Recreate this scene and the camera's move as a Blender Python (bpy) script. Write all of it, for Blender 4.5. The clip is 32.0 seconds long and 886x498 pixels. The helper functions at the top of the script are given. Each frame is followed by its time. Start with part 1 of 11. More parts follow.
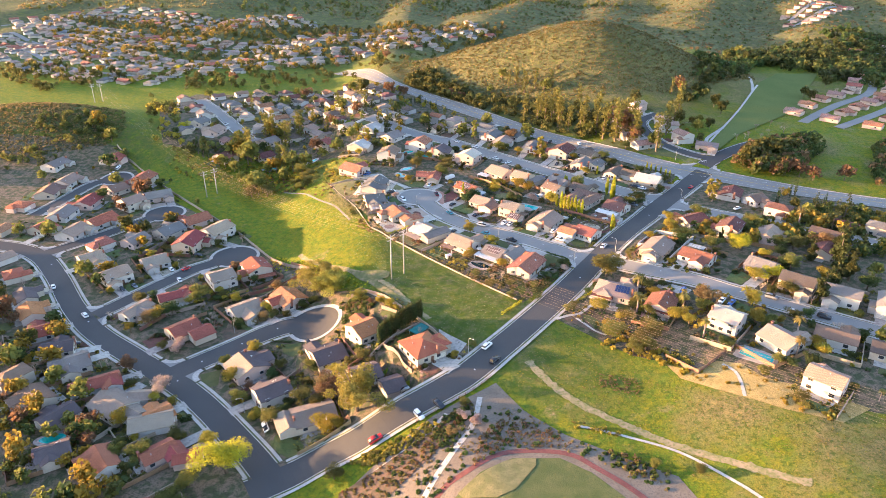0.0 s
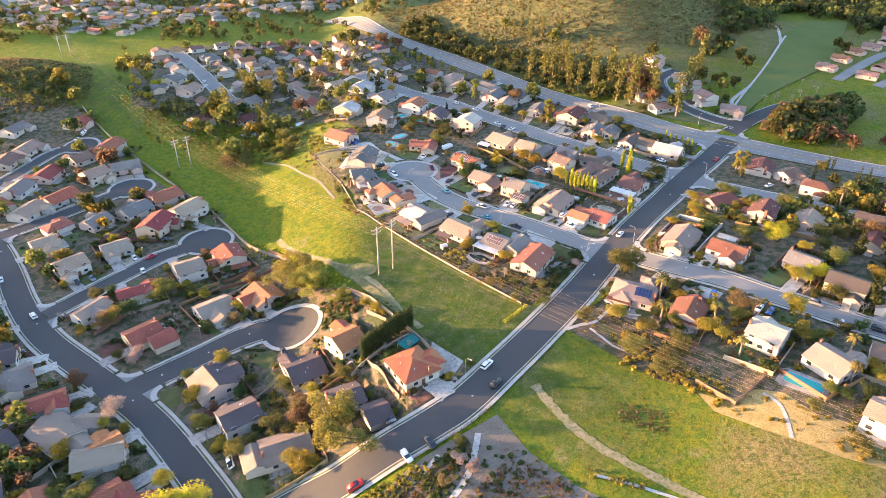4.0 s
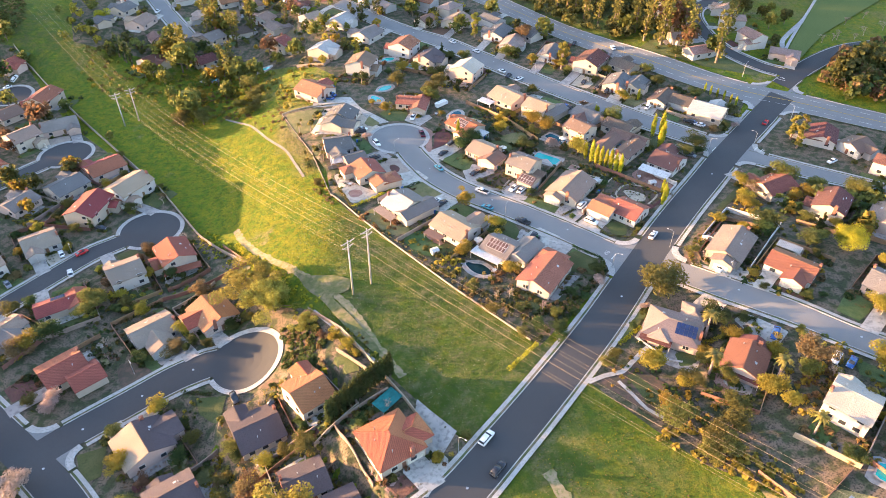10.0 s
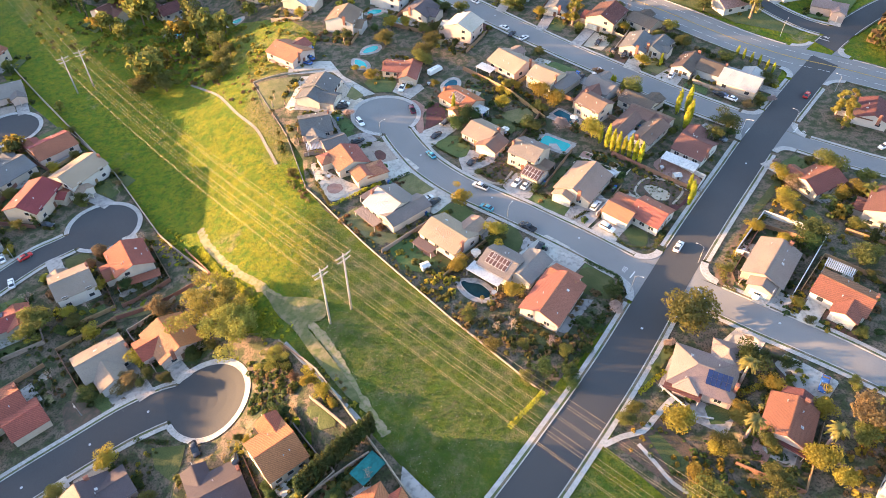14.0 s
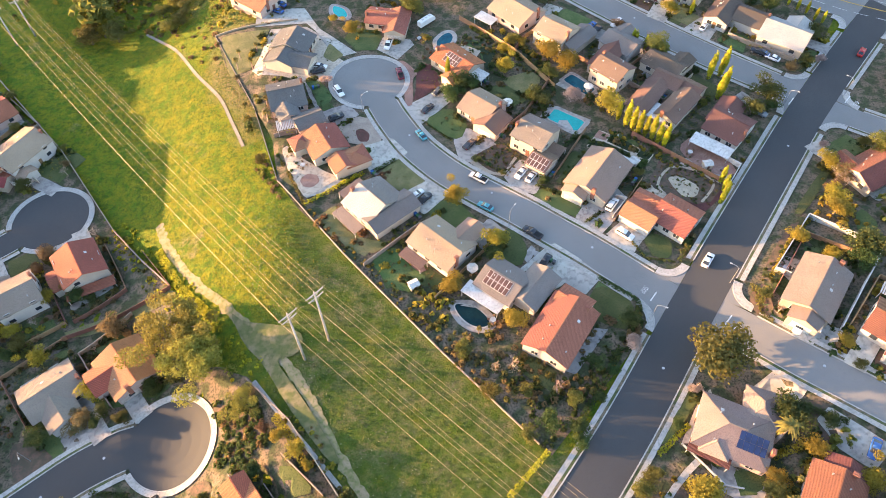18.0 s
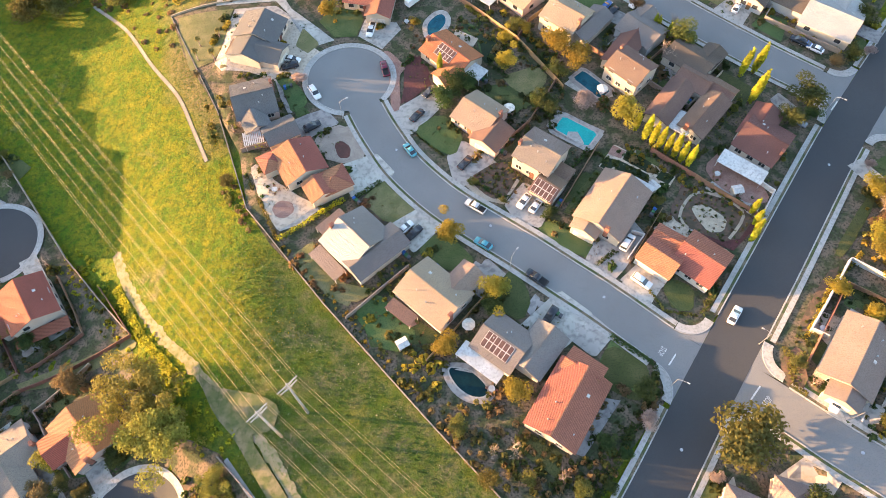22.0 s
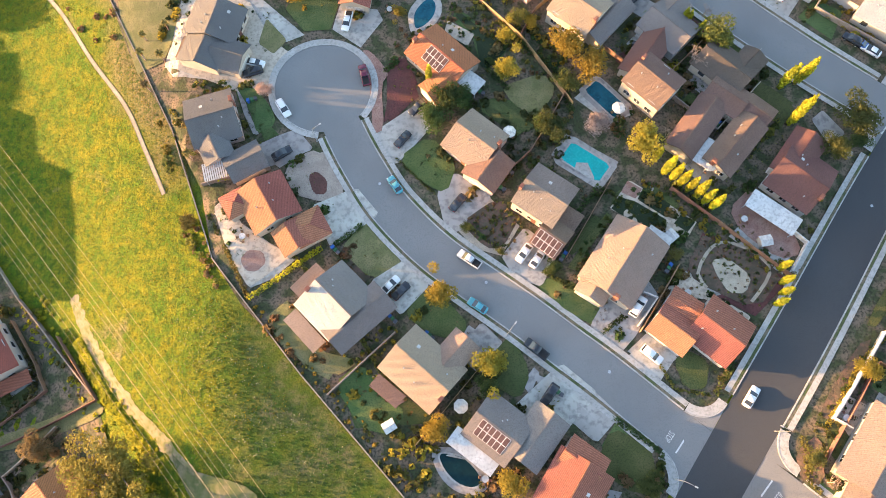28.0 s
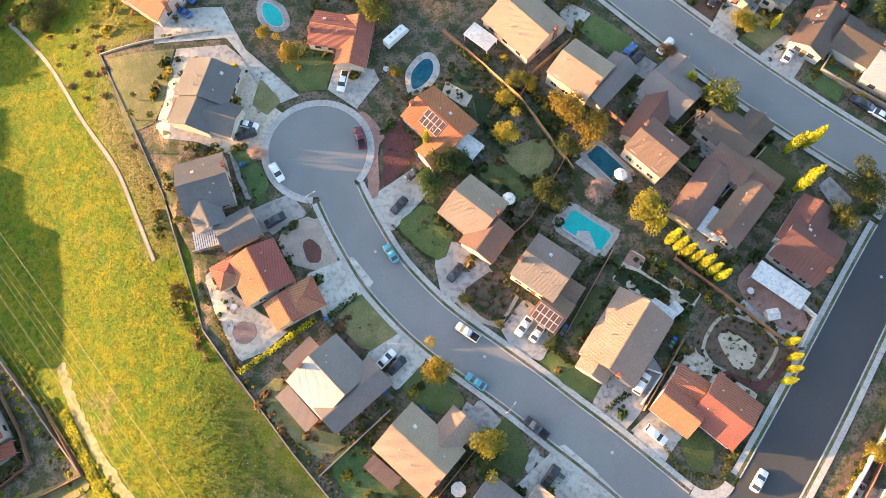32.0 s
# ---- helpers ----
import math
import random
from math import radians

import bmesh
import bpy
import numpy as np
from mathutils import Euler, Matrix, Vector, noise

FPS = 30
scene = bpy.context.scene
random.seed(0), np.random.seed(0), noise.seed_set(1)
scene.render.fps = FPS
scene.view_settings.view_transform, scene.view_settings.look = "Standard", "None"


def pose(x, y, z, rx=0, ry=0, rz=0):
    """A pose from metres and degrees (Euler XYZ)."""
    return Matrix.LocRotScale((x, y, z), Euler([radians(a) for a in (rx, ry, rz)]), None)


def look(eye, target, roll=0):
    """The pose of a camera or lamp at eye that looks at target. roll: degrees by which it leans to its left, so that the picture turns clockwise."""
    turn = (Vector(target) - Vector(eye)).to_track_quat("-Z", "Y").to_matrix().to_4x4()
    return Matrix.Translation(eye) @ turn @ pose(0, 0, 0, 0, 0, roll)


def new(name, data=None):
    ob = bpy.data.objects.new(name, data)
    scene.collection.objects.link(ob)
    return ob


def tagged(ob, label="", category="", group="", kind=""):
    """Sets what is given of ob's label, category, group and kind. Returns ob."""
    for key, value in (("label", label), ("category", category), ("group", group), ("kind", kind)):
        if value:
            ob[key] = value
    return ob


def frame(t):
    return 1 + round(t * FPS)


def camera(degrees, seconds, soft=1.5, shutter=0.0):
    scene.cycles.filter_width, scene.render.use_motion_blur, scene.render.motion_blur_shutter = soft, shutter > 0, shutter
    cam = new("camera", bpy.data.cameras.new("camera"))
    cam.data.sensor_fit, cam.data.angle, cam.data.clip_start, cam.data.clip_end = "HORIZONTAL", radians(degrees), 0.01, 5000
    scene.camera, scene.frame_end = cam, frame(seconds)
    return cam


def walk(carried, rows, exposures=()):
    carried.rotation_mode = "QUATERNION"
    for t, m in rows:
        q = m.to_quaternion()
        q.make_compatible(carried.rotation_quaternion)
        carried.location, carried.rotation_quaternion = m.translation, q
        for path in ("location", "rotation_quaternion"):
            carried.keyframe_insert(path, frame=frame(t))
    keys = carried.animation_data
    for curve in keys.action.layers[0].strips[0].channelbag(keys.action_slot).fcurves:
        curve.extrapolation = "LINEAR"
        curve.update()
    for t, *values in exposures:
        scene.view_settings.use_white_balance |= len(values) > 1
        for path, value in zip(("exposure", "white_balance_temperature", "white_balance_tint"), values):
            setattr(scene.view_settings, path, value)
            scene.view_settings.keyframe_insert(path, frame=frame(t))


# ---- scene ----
PACE = 0.73          # metres in one unit of the plan; the plan below is drawn in paces
K = 1 / PACE         # paces in one metre
cam = camera(67.4, 32.0, soft=0.5)
# seconds, place in paces, tilt, lean, turn
PATH = [
    (0, -11.81, -214.37, 174.54, -26.17, -0.31, 0.13),
    (0.5, -11.56, -207.97, 174.85, -26.60, -0.30, 0.14),
    (1, -11.28, -201.57, 175.14, -27.09, -0.27, 0.12),
    (1.5, -10.94, -195.12, 175.34, -27.57, -0.26, 0.11),
    (2, -10.52, -188.66, 175.42, -28.09, -0.24, 0.12),
    (2.5, -10.03, -182.17, 175.41, -28.71, -0.21, 0.13),
    (3, -9.53, -175.64, 175.31, -29.48, -0.17, 0.15),
    (3.5, -9.02, -169.04, 175.17, -30.25, -0.20, 0.19),
    (5.5, -7.42, -142.62, 174.77, -33.34, -0.11, 0.22),
    (6, -7.19, -136.06, 174.60, -34.04, -0.14, 0.22),
    (6.5, -7.01, -129.52, 174.38, -34.72, -0.18, 0.20),
    (7, -6.83, -122.96, 174.18, -35.42, -0.23, 0.20),
    (7.5, -6.63, -116.43, 174.10, -36.11, -0.21, 0.21),
    (8, -6.28, -109.82, 174.11, -36.83, -0.22, 0.22),
    (8.5, -5.83, -103.18, 174.14, -37.53, -0.16, 0.20),
    (9, -5.35, -96.63, 174.18, -38.02, -0.16, 0.24),
    (9.5, -4.92, -90.16, 174.23, -38.43, -0.13, 0.24),
    (10, -4.59, -83.73, 174.20, -38.90, -0.14, 0.24),
    (10.5, -4.31, -77.24, 174.12, -39.40, -0.14, 0.24),
    (11, -4.03, -70.78, 174.06, -39.88, -0.17, 0.23),
    (11.5, -3.74, -64.41, 174.05, -40.52, -0.14, 0.19),
    (12, -3.34, -58.09, 174.11, -41.34, -0.14, 0.21),
    (12.5, -2.90, -51.75, 174.27, -42.22, -0.11, 0.21),
    (13, -2.49, -45.27, 174.46, -43.26, -0.05, 0.19),
    (13.5, -2.13, -38.71, 174.67, -44.42, -0.04, 0.18),
    (14, -1.86, -32.16, 174.92, -45.60, -0.05, 0.15),
    (14.5, -1.56, -25.61, 175.06, -46.78, -0.06, 0.14),
    (16.5, 0.00, 0.00, 175.12, -51.21, 0.03, 0.10),
    (17, 0.55, 6.32, 175.00, -52.32, 0.16, 0.07),
    (17.5, 1.09, 12.69, 174.86, -53.41, 0.26, 0.05),
    (18, 1.55, 19.08, 174.83, -54.49, 0.34, -0.01),
    (18.5, 1.83, 25.47, 174.89, -55.57, 0.37, -0.07),
    (19, 1.95, 31.77, 175.02, -56.65, 0.34, -0.13),
    (19.5, 1.96, 38.05, 175.05, -57.69, 0.30, -0.18),
    (20, 2.00, 44.21, 175.03, -58.69, 0.24, -0.20),
    (20.5, 2.07, 50.28, 174.93, -59.63, 0.23, -0.31),
    (21, 2.23, 56.29, 174.86, -60.57, 0.19, -0.35),
    (21.5, 2.40, 62.37, 174.87, -61.57, 0.20, -0.45),
    (22, 2.65, 68.59, 174.97, -62.59, 0.18, -0.48),
    (22.5, 2.93, 74.83, 175.13, -63.56, 0.17, -0.51),
    (23, 3.18, 80.88, 175.27, -64.72, 0.17, -0.54),
    (23.5, 3.41, 86.70, 175.27, -67.05, 0.17, -0.59),
    (24, 3.60, 92.20, 175.31, -69.64, 0.16, -0.62),
    (24.5, 3.76, 97.46, 175.35, -73.47, 0.15, -0.71),
    (25, 4.01, 102.58, 175.26, -75.40, 0.13, -0.74),
    (25.5, 4.27, 107.42, 175.17, -75.20, 0.12, -0.68),
    (27.5, 5.14, 124.84, 175.46, -74.86, 0.06, -0.74),
    (28, 5.21, 128.58, 175.55, -74.82, 0.03, -0.78),
    (28.5, 5.21, 131.78, 175.60, -74.72, -0.02, -0.80),
    (29, 5.16, 134.51, 175.64, -74.54, -0.09, -0.79),
    (29.5, 5.14, 136.91, 175.61, -74.36, -0.15, -0.78),
    (30, 5.13, 139.06, 175.49, -74.20, -0.18, -0.80),
    (30.5, 5.27, 141.02, 175.39, -74.05, -0.20, -0.78),
    (31, 5.44, 142.77, 175.55, -73.98, -0.17, -0.69),
    (31.5, 5.69, 144.51, 175.38, -74.00, -0.10, -0.73),
    (32, 6.00, 146.22, 175.17, -74.12, -0.03, -0.73),
]
walk(cam, [(t, pose(x * PACE, y * PACE, z * PACE, 90 + tilt, lean, turn)) for t, x, y, z, tilt, lean, turn in PATH], [(0, 3.2, 5480, 25), (12, 3.22, 5480, 24), (22, 3.12, 5680, 20), (32, 3.1, 5720, 19)])

# world, sun
SUN_AZ, SUN_EL = radians(173), radians(3.3)      # the sun stands to the -x side, low
sun_dir = Vector((math.cos(SUN_AZ) * math.cos(SUN_EL), math.sin(SUN_AZ) * math.cos(SUN_EL), math.sin(SUN_EL)))
sky_world = bpy.data.worlds.new("sky")
scene.world = sky_world
sky_world.use_nodes = True
sky = sky_world.node_tree.nodes.new("ShaderNodeTexSky")
sky.sky_type, sky.sun_disc = "NISHITA", False
sky.sun_elevation, sky.sun_rotation = SUN_EL, radians(90) - SUN_AZ
sky_world.node_tree.links.new(sky.outputs[0], sky_world.node_tree.nodes["Background"].inputs[0])
sky_world.node_tree.nodes["Background"].inputs[1].default_value = 0.185
sun = new("sun", bpy.data.lights.new("sun", "SUN"))
sun.data.energy, sun.data.angle, sun.data.color = 3.9, radians(0.6), (1.0, 0.56, 0.19)
sun.matrix_world = look(sun_dir * 500, (0, 0, 0))


# ---- materials ----
def material(name, base, other=None, rough=0.85, metal=0.0, grain=4.0, patch=0.25, bump=0.3, third=None, stripe=None, spread=0.0, spec=0.3, band=(0.35, 0.65)):
    """Two or three colours mixed by fine grain and by large patches, with a bump. stripe: (scale, depth, axis) of courses in object space."""
    m = bpy.data.materials.new(name)
    m.use_nodes = True
    t, ln = m.node_tree.nodes, m.node_tree.links
    b = t["Principled BSDF"]
    b.inputs["Roughness"].default_value, b.inputs["Metallic"].default_value = rough, metal
    b.inputs["Specular IOR Level"].default_value = spec
    geo = t.new("ShaderNodeNewGeometry")
    tc = t.new("ShaderNodeTexCoord")
    n1, n2 = t.new("ShaderNodeTexNoise"), t.new("ShaderNodeTexNoise")
    n1.inputs["Scale"].default_value, n1.inputs["Detail"].default_value = grain, 5
    n2.inputs["Scale"].default_value, n2.inputs["Detail"].default_value = patch, 4
    ln.new(geo.outputs["Position"], n1.inputs["Vector"]), ln.new(geo.outputs["Position"], n2.inputs["Vector"])
    ramp = t.new("ShaderNodeMapRange")
    ramp.inputs["From Min"].default_value, ramp.inputs["From Max"].default_value = band
    ln.new(n2.outputs["Fac"], ramp.inputs["Value"])
    other = other or tuple(c * 0.72 for c in base)
    mix = t.new("ShaderNodeMix")
    mix.data_type = "RGBA"
    mix.inputs["A"].default_value, mix.inputs["B"].default_value = (*base, 1), (*other, 1)
    ln.new(ramp.outputs[0], mix.inputs["Factor"])
    out = mix.outputs["Result"]
    mix2 = t.new("ShaderNodeMix")
    mix2.data_type, mix2.blend_type = "RGBA", "MIX"
    third = third or tuple(c * 0.6 for c in base)
    r2 = t.new("ShaderNodeMapRange")
    r2.inputs["From Min"].default_value, r2.inputs["From Max"].default_value, r2.inputs["To Max"].default_value = 0.47, 0.66, 0.85
    ln.new(n1.outputs["Fac"], r2.inputs["Value"])
    ln.new(r2.outputs[0], mix2.inputs["Factor"]), ln.new(out, mix2.inputs["A"])
    mix2.inputs["B"].default_value = (*third, 1)
    out = mix2.outputs["Result"]
    height = n1.outputs["Fac"]
    if stripe:
        w = t.new("ShaderNodeTexWave")
        w.bands_direction, w.inputs["Scale"].default_value, w.inputs["Distortion"].default_value = stripe[2], stripe[0], 0.6
        w.inputs["Detail"].default_value = 1
        ln.new(tc.outputs["Object"], w.inputs["Vector"])
        mul = t.new("ShaderNodeMix")
        mul.data_type, mul.blend_type, mul.inputs["Factor"].default_value = "RGBA", "MULTIPLY", stripe[1]
        ln.new(out, mul.inputs["A"]), ln.new(w.outputs["Color"], mul.inputs["B"])
        out, height = mul.outputs["Result"], w.outputs["Fac"]
    if spread:
        info = t.new("ShaderNodeObjectInfo")
        hsv = t.new("ShaderNodeHueSaturation")
        for key, lo, hi in (("Hue", 0.5 - 0.05 * spread, 0.5 + 0.05 * spread), ("Value", 1 - 0.35 * spread, 1 + 0.35 * spread)):
            r = t.new("ShaderNodeMapRange")
            r.inputs["To Min"].default_value, r.inputs["To Max"].default_value = lo, hi
            ln.new(info.outputs["Random"], r.inputs["Value"]), ln.new(r.outputs[0], hsv.inputs[key])
        ln.new(out, hsv.inputs["Color"])
        out = hsv.outputs["Color"]
    ln.new(out, b.inputs["Base Color"])
    bp = t.new("ShaderNodeBump")
    bp.inputs["Strength"].default_value, bp.inputs["Distance"].default_value = bump, 0.13
    ln.new(height, bp.inputs["Height"]), ln.new(bp.outputs[0], b.inputs["Normal"])
    return m


ASPHALT = material("dark_asphalt", (0.044, 0.045, 0.047), (0.054, 0.054, 0.055), 0.85, grain=6, patch=0.05, bump=0.1, third=(0.036, 0.037, 0.038))
ASPHALT_OLD = material("worn_asphalt", (0.16, 0.159, 0.155), (0.185, 0.183, 0.177), 0.85, grain=5, patch=0.12, bump=0.08, third=(0.135, 0.134, 0.131))
CONCRETE = material("pavement_concrete", (0.37, 0.355, 0.33), (0.30, 0.285, 0.26), grain=2, patch=0.3, bump=0.1, third=(0.23, 0.22, 0.20))
DRIVE = material("driveway_concrete", (0.36, 0.335, 0.30), (0.28, 0.26, 0.235), grain=1, patch=0.2, bump=0.1, third=(0.19, 0.175, 0.16), spread=0.6)
KERB = material("kerb_concrete", (0.39, 0.375, 0.35), grain=3, patch=0.4, bump=0.1)
DRYLAWN = material("dry_lawn", (0.19, 0.165, 0.08), (0.12, 0.125, 0.05), 0.95, grain=4, patch=0.4, bump=0.5, third=(0.09, 0.09, 0.04), spec=0.1)
PAVETAN = material("tan_paving", (0.47, 0.39, 0.30), (0.39, 0.325, 0.25), 0.9, grain=1.5, patch=0.25, bump=0.15, third=(0.27, 0.225, 0.175))
PLANTED = material("planted_soil", (0.11, 0.068, 0.05), (0.065, 0.052, 0.034), 0.95, grain=2.5, patch=0.6, bump=0.8, third=(0.06, 0.055, 0.035), band=(0.4, 0.6))
PATIOBRICK = material("patio_brick", (0.24, 0.13, 0.10), (0.30, 0.19, 0.15), 0.9, grain=5, patch=0.6, bump=0.3)
FAIRWAY = material("fairway_grass", (0.10, 0.125, 0.045), (0.115, 0.135, 0.05), 0.9, grain=3, patch=0.05, bump=0.4, third=(0.075, 0.10, 0.035), spec=0.0)
TURF = material("mown_turf", (0.052, 0.072, 0.02), (0.08, 0.092, 0.03), 0.9, grain=4, patch=0.3, bump=0.6, third=(0.03, 0.042, 0.013), spread=0.8)
DARKTURF = material("dark_turf", (0.018, 0.030, 0.012), (0.024, 0.037, 0.014), 0.9, grain=6, patch=0.6, bump=0.3)
LAWN = material("lawn_grass", (0.058, 0.08, 0.02), (0.095, 0.105, 0.034), 0.9, grain=4, patch=0.25, bump=0.6, third=(0.03, 0.05, 0.013), spread=0.7)
SOIL = material("garden_soil", (0.14, 0.105, 0.072), (0.045, 0.055, 0.022), 0.95, grain=2.2, patch=0.4, bump=0.9, third=(0.026, 0.026, 0.014), band=(0.42, 0.58))
VERGE = material("verge_planting", (0.07, 0.085, 0.03), (0.15, 0.12, 0.08), 0.95, grain=2.2, patch=0.22, bump=0.8, third=(0.04, 0.05, 0.02), band=(0.45, 0.55))
MULCH = material("red_bark_mulch", (0.12, 0.055, 0.042), (0.085, 0.045, 0.034), 0.95, grain=2.5, patch=0.5, bump=0.8, spread=0.6)
GRAVEL = material("pale_gravel", (0.35, 0.295, 0.23), (0.27, 0.22, 0.175), 0.95, grain=6, patch=0.5, bump=0.5, spread=0.4)
DIRT = material("bare_dirt_path", (0.24, 0.19, 0.12), (0.15, 0.145, 0.06), 0.95, grain=1.2, patch=0.5, bump=0.5, third=(0.09, 0.11, 0.03))
TRODDEN = material("trodden_earth", (0.15, 0.128, 0.07), (0.085, 0.095, 0.032), 0.95, grain=0.9, patch=0.35, bump=0.5, third=(0.06, 0.075, 0.022), band=(0.4, 0.6))
DRYBANK = material("dry_bank_grass", (0.34, 0.25, 0.09), (0.24, 0.18, 0.06), 0.95, grain=3, patch=0.4, bump=0.6, third=(0.13, 0.11, 0.035))
TARP = material("teal_tarpaulin", (0.02, 0.16, 0.15), rough=0.5, grain=1, patch=0.5, bump=0.2)
PARKSOIL = material("park_earth", (0.155, 0.13, 0.105), (0.115, 0.098, 0.078), 0.95, grain=2, patch=0.15, bump=0.5)
STUCCO = [material(f"stucco_{n}", c, grain=5, patch=0.4, bump=0.15, third=tuple(v * 0.85 for v in c), other=tuple(v * 0.88 for v in c))
          for n, c in (("white", (0.46, 0.435, 0.40)), ("cream", (0.45, 0.395, 0.325)), ("beige", (0.40, 0.34, 0.27)), ("pink", (0.46, 0.35, 0.30)), ("grey", (0.36, 0.35, 0.34)))]
ROOF = {n: material(f"roof_{n}", c, tuple(v * 0.82 for v in c), 0.85, grain=4, patch=0.16, bump=0.6, third=tuple(v * 0.68 for v in c), stripe=(1.15, 0.62, "X") if a == "X" else (1.9, d * 1.5, "Y"), spread=0.4)
        for n, c, s, d, a in (
            ("tile", (0.43, 0.175, 0.105), 0.9, 0.35, "X"), ("red", (0.36, 0.105, 0.075), 0.9, 0.3, "X"), ("orange", (0.50, 0.185, 0.085), 0.9, 0.35, "X"),
            ("tan", (0.37, 0.27, 0.20), 1.1, 0.18, "Y"), ("grey", (0.245, 0.215, 0.195), 1.1, 0.15, "Y"), ("slate", (0.165, 0.16, 0.158), 1.1, 0.2, "Y"),
            ("greytan", (0.29, 0.235, 0.19), 1.1, 0.15, "Y"), ("brown", (0.235, 0.15, 0.11), 1.1, 0.2, "Y"), ("darkbrown", (0.135, 0.10, 0.082), 1.1, 0.2, "Y"),
            ("darkred", (0.20, 0.082, 0.065), 0.9, 0.25, "X"), ("redbrown", (0.19, 0.09, 0.075), 1.1, 0.2, "Y"), ("plum", (0.125, 0.10, 0.105), 1.1, 0.2, "Y"),
            ("white", (0.45, 0.44, 0.415), 1.1, 0.08, "Y"), ("cream", (0.52, 0.46, 0.38), 1.1, 0.1, "Y"), ("pinkgrey", (0.34, 0.26, 0.22), 1.1, 0.15, "Y"),
            ("pink", (0.46, 0.29, 0.22), 0.9, 0.25, "X"), ("brick", (0.32, 0.125, 0.075), 0.9, 0.3, "X"))}
ROOF_WORDS = {"tile": "orange-red clay tile", "red": "red clay tile", "orange": "bright orange clay tile", "tan": "tan shingle", "grey": "grey shingle", "slate": "dark slate-grey shingle",
              "greytan": "grey-tan shingle", "brown": "brown shingle", "darkbrown": "dark brown shingle", "darkred": "dark red tile", "redbrown": "red-brown shingle",
              "plum": "dark plum-grey tile", "white": "pale white-coated", "cream": "cream tile", "pinkgrey": "pinkish grey tile", "pink": "salmon tile", "brick": "brick-red tile"}
TRIM = material("white_trim", (0.54, 0.525, 0.505), grain=3, patch=0.5, bump=0.05)
GARAGE = material("garage_panel", (0.60, 0.55, 0.48), grain=2, patch=0.5, bump=0.1, spread=0.5)
DOORM = material("door_wood", (0.16, 0.08, 0.05), grain=3, patch=0.5, bump=0.1, spread=0.8)
BRICK = material("chimney_brick", (0.28, 0.12, 0.08), (0.22, 0.10, 0.07), grain=5, patch=1.0, bump=0.4)
METAL = material("galvanised_metal", (0.45, 0.46, 0.47), rough=0.45, metal=0.7, grain=2, patch=0.5, bump=0.05)
POLE = material("weathered_pole", (0.42, 0.40, 0.37), grain=2, patch=0.3, bump=0.2)
DRAINM = material("drain_concrete", (0.24, 0.215, 0.18), (0.17, 0.15, 0.12), grain=2, patch=0.3, bump=0.2)
# the wires' gold is low sunlight put into their colour
WIRE = material("wire_sunlit_gold", (0.48, 0.35, 0.20), rough=0.6, metal=0.2, grain=2, patch=0.5, bump=0.0)
GLASS = material("window_glass", (0.035, 0.04, 0.048), rough=0.08, grain=1, patch=0.3, bump=0.0, spec=0.6)
SOLAR = material("solar_cell", (0.012, 0.022, 0.075), (0.016, 0.03, 0.10), rough=0.15, grain=1, patch=0.5, bump=0.0, spec=0.6)
SOLAR_BROWN = material("brown_solar_cell", (0.075, 0.04, 0.032), (0.09, 0.05, 0.04), rough=0.3, grain=1, patch=0.5, bump=0.0, spec=0.4)
WOOD = material("fence_wood", (0.26, 0.15, 0.085), (0.20, 0.12, 0.08), grain=4, patch=0.4, bump=0.4, spread=0.6)
BLOCK = material("garden_block", (0.30, 0.24, 0.185), (0.23, 0.185, 0.145), grain=4, patch=0.4, bump=0.3, spread=0.5)
VINYL = material("white_vinyl", (0.52, 0.51, 0.49), grain=2, patch=0.3, bump=0.05)
PAINT = material("road_paint", (0.62, 0.61, 0.58), (0.5, 0.49, 0.47), grain=5, patch=1.0, bump=0.05)
YELLOW = material("yellow_road_paint", (0.55, 0.36, 0.06), grain=5, patch=1.0, bump=0.05)
BARK = material("tree_bark", (0.13, 0.095, 0.065), (0.18, 0.14, 0.10), grain=6, patch=1.0, bump=0.8)
PALEBARK = material("pale_twigs", (0.30, 0.22, 0.17), (0.36, 0.27, 0.21), grain=6, patch=1.0, bump=0.5, spread=0.5)
TYRE = material("tyre_rubber", (0.02, 0.02, 0.021), rough=0.9, grain=8, patch=1, bump=0.2)


def leaf(name, base, other, spread=0.5):
    m = material(name, base, other, 0.7, grain=1.2, patch=0.35, bump=0.0, third=tuple(c * 0.55 for c in base), spread=spread, spec=0.2)
    t, ln = m.node_tree.nodes, m.node_tree.links
    add, thin = t.new("ShaderNodeMixShader"), t.new("ShaderNodeBsdfTranslucent")
    add.inputs[0].default_value = 0.5
    b = t["Principled BSDF"]
    ln.new(b.inputs["Base Color"].links[0].from_socket, thin.inputs["Color"])
    ln.new(b.outputs[0], add.inputs[1]), ln.new(thin.outputs[0], add.inputs[2])
    ln.new(add.outputs[0], t["Material Output"].inputs["Surface"])
    return m


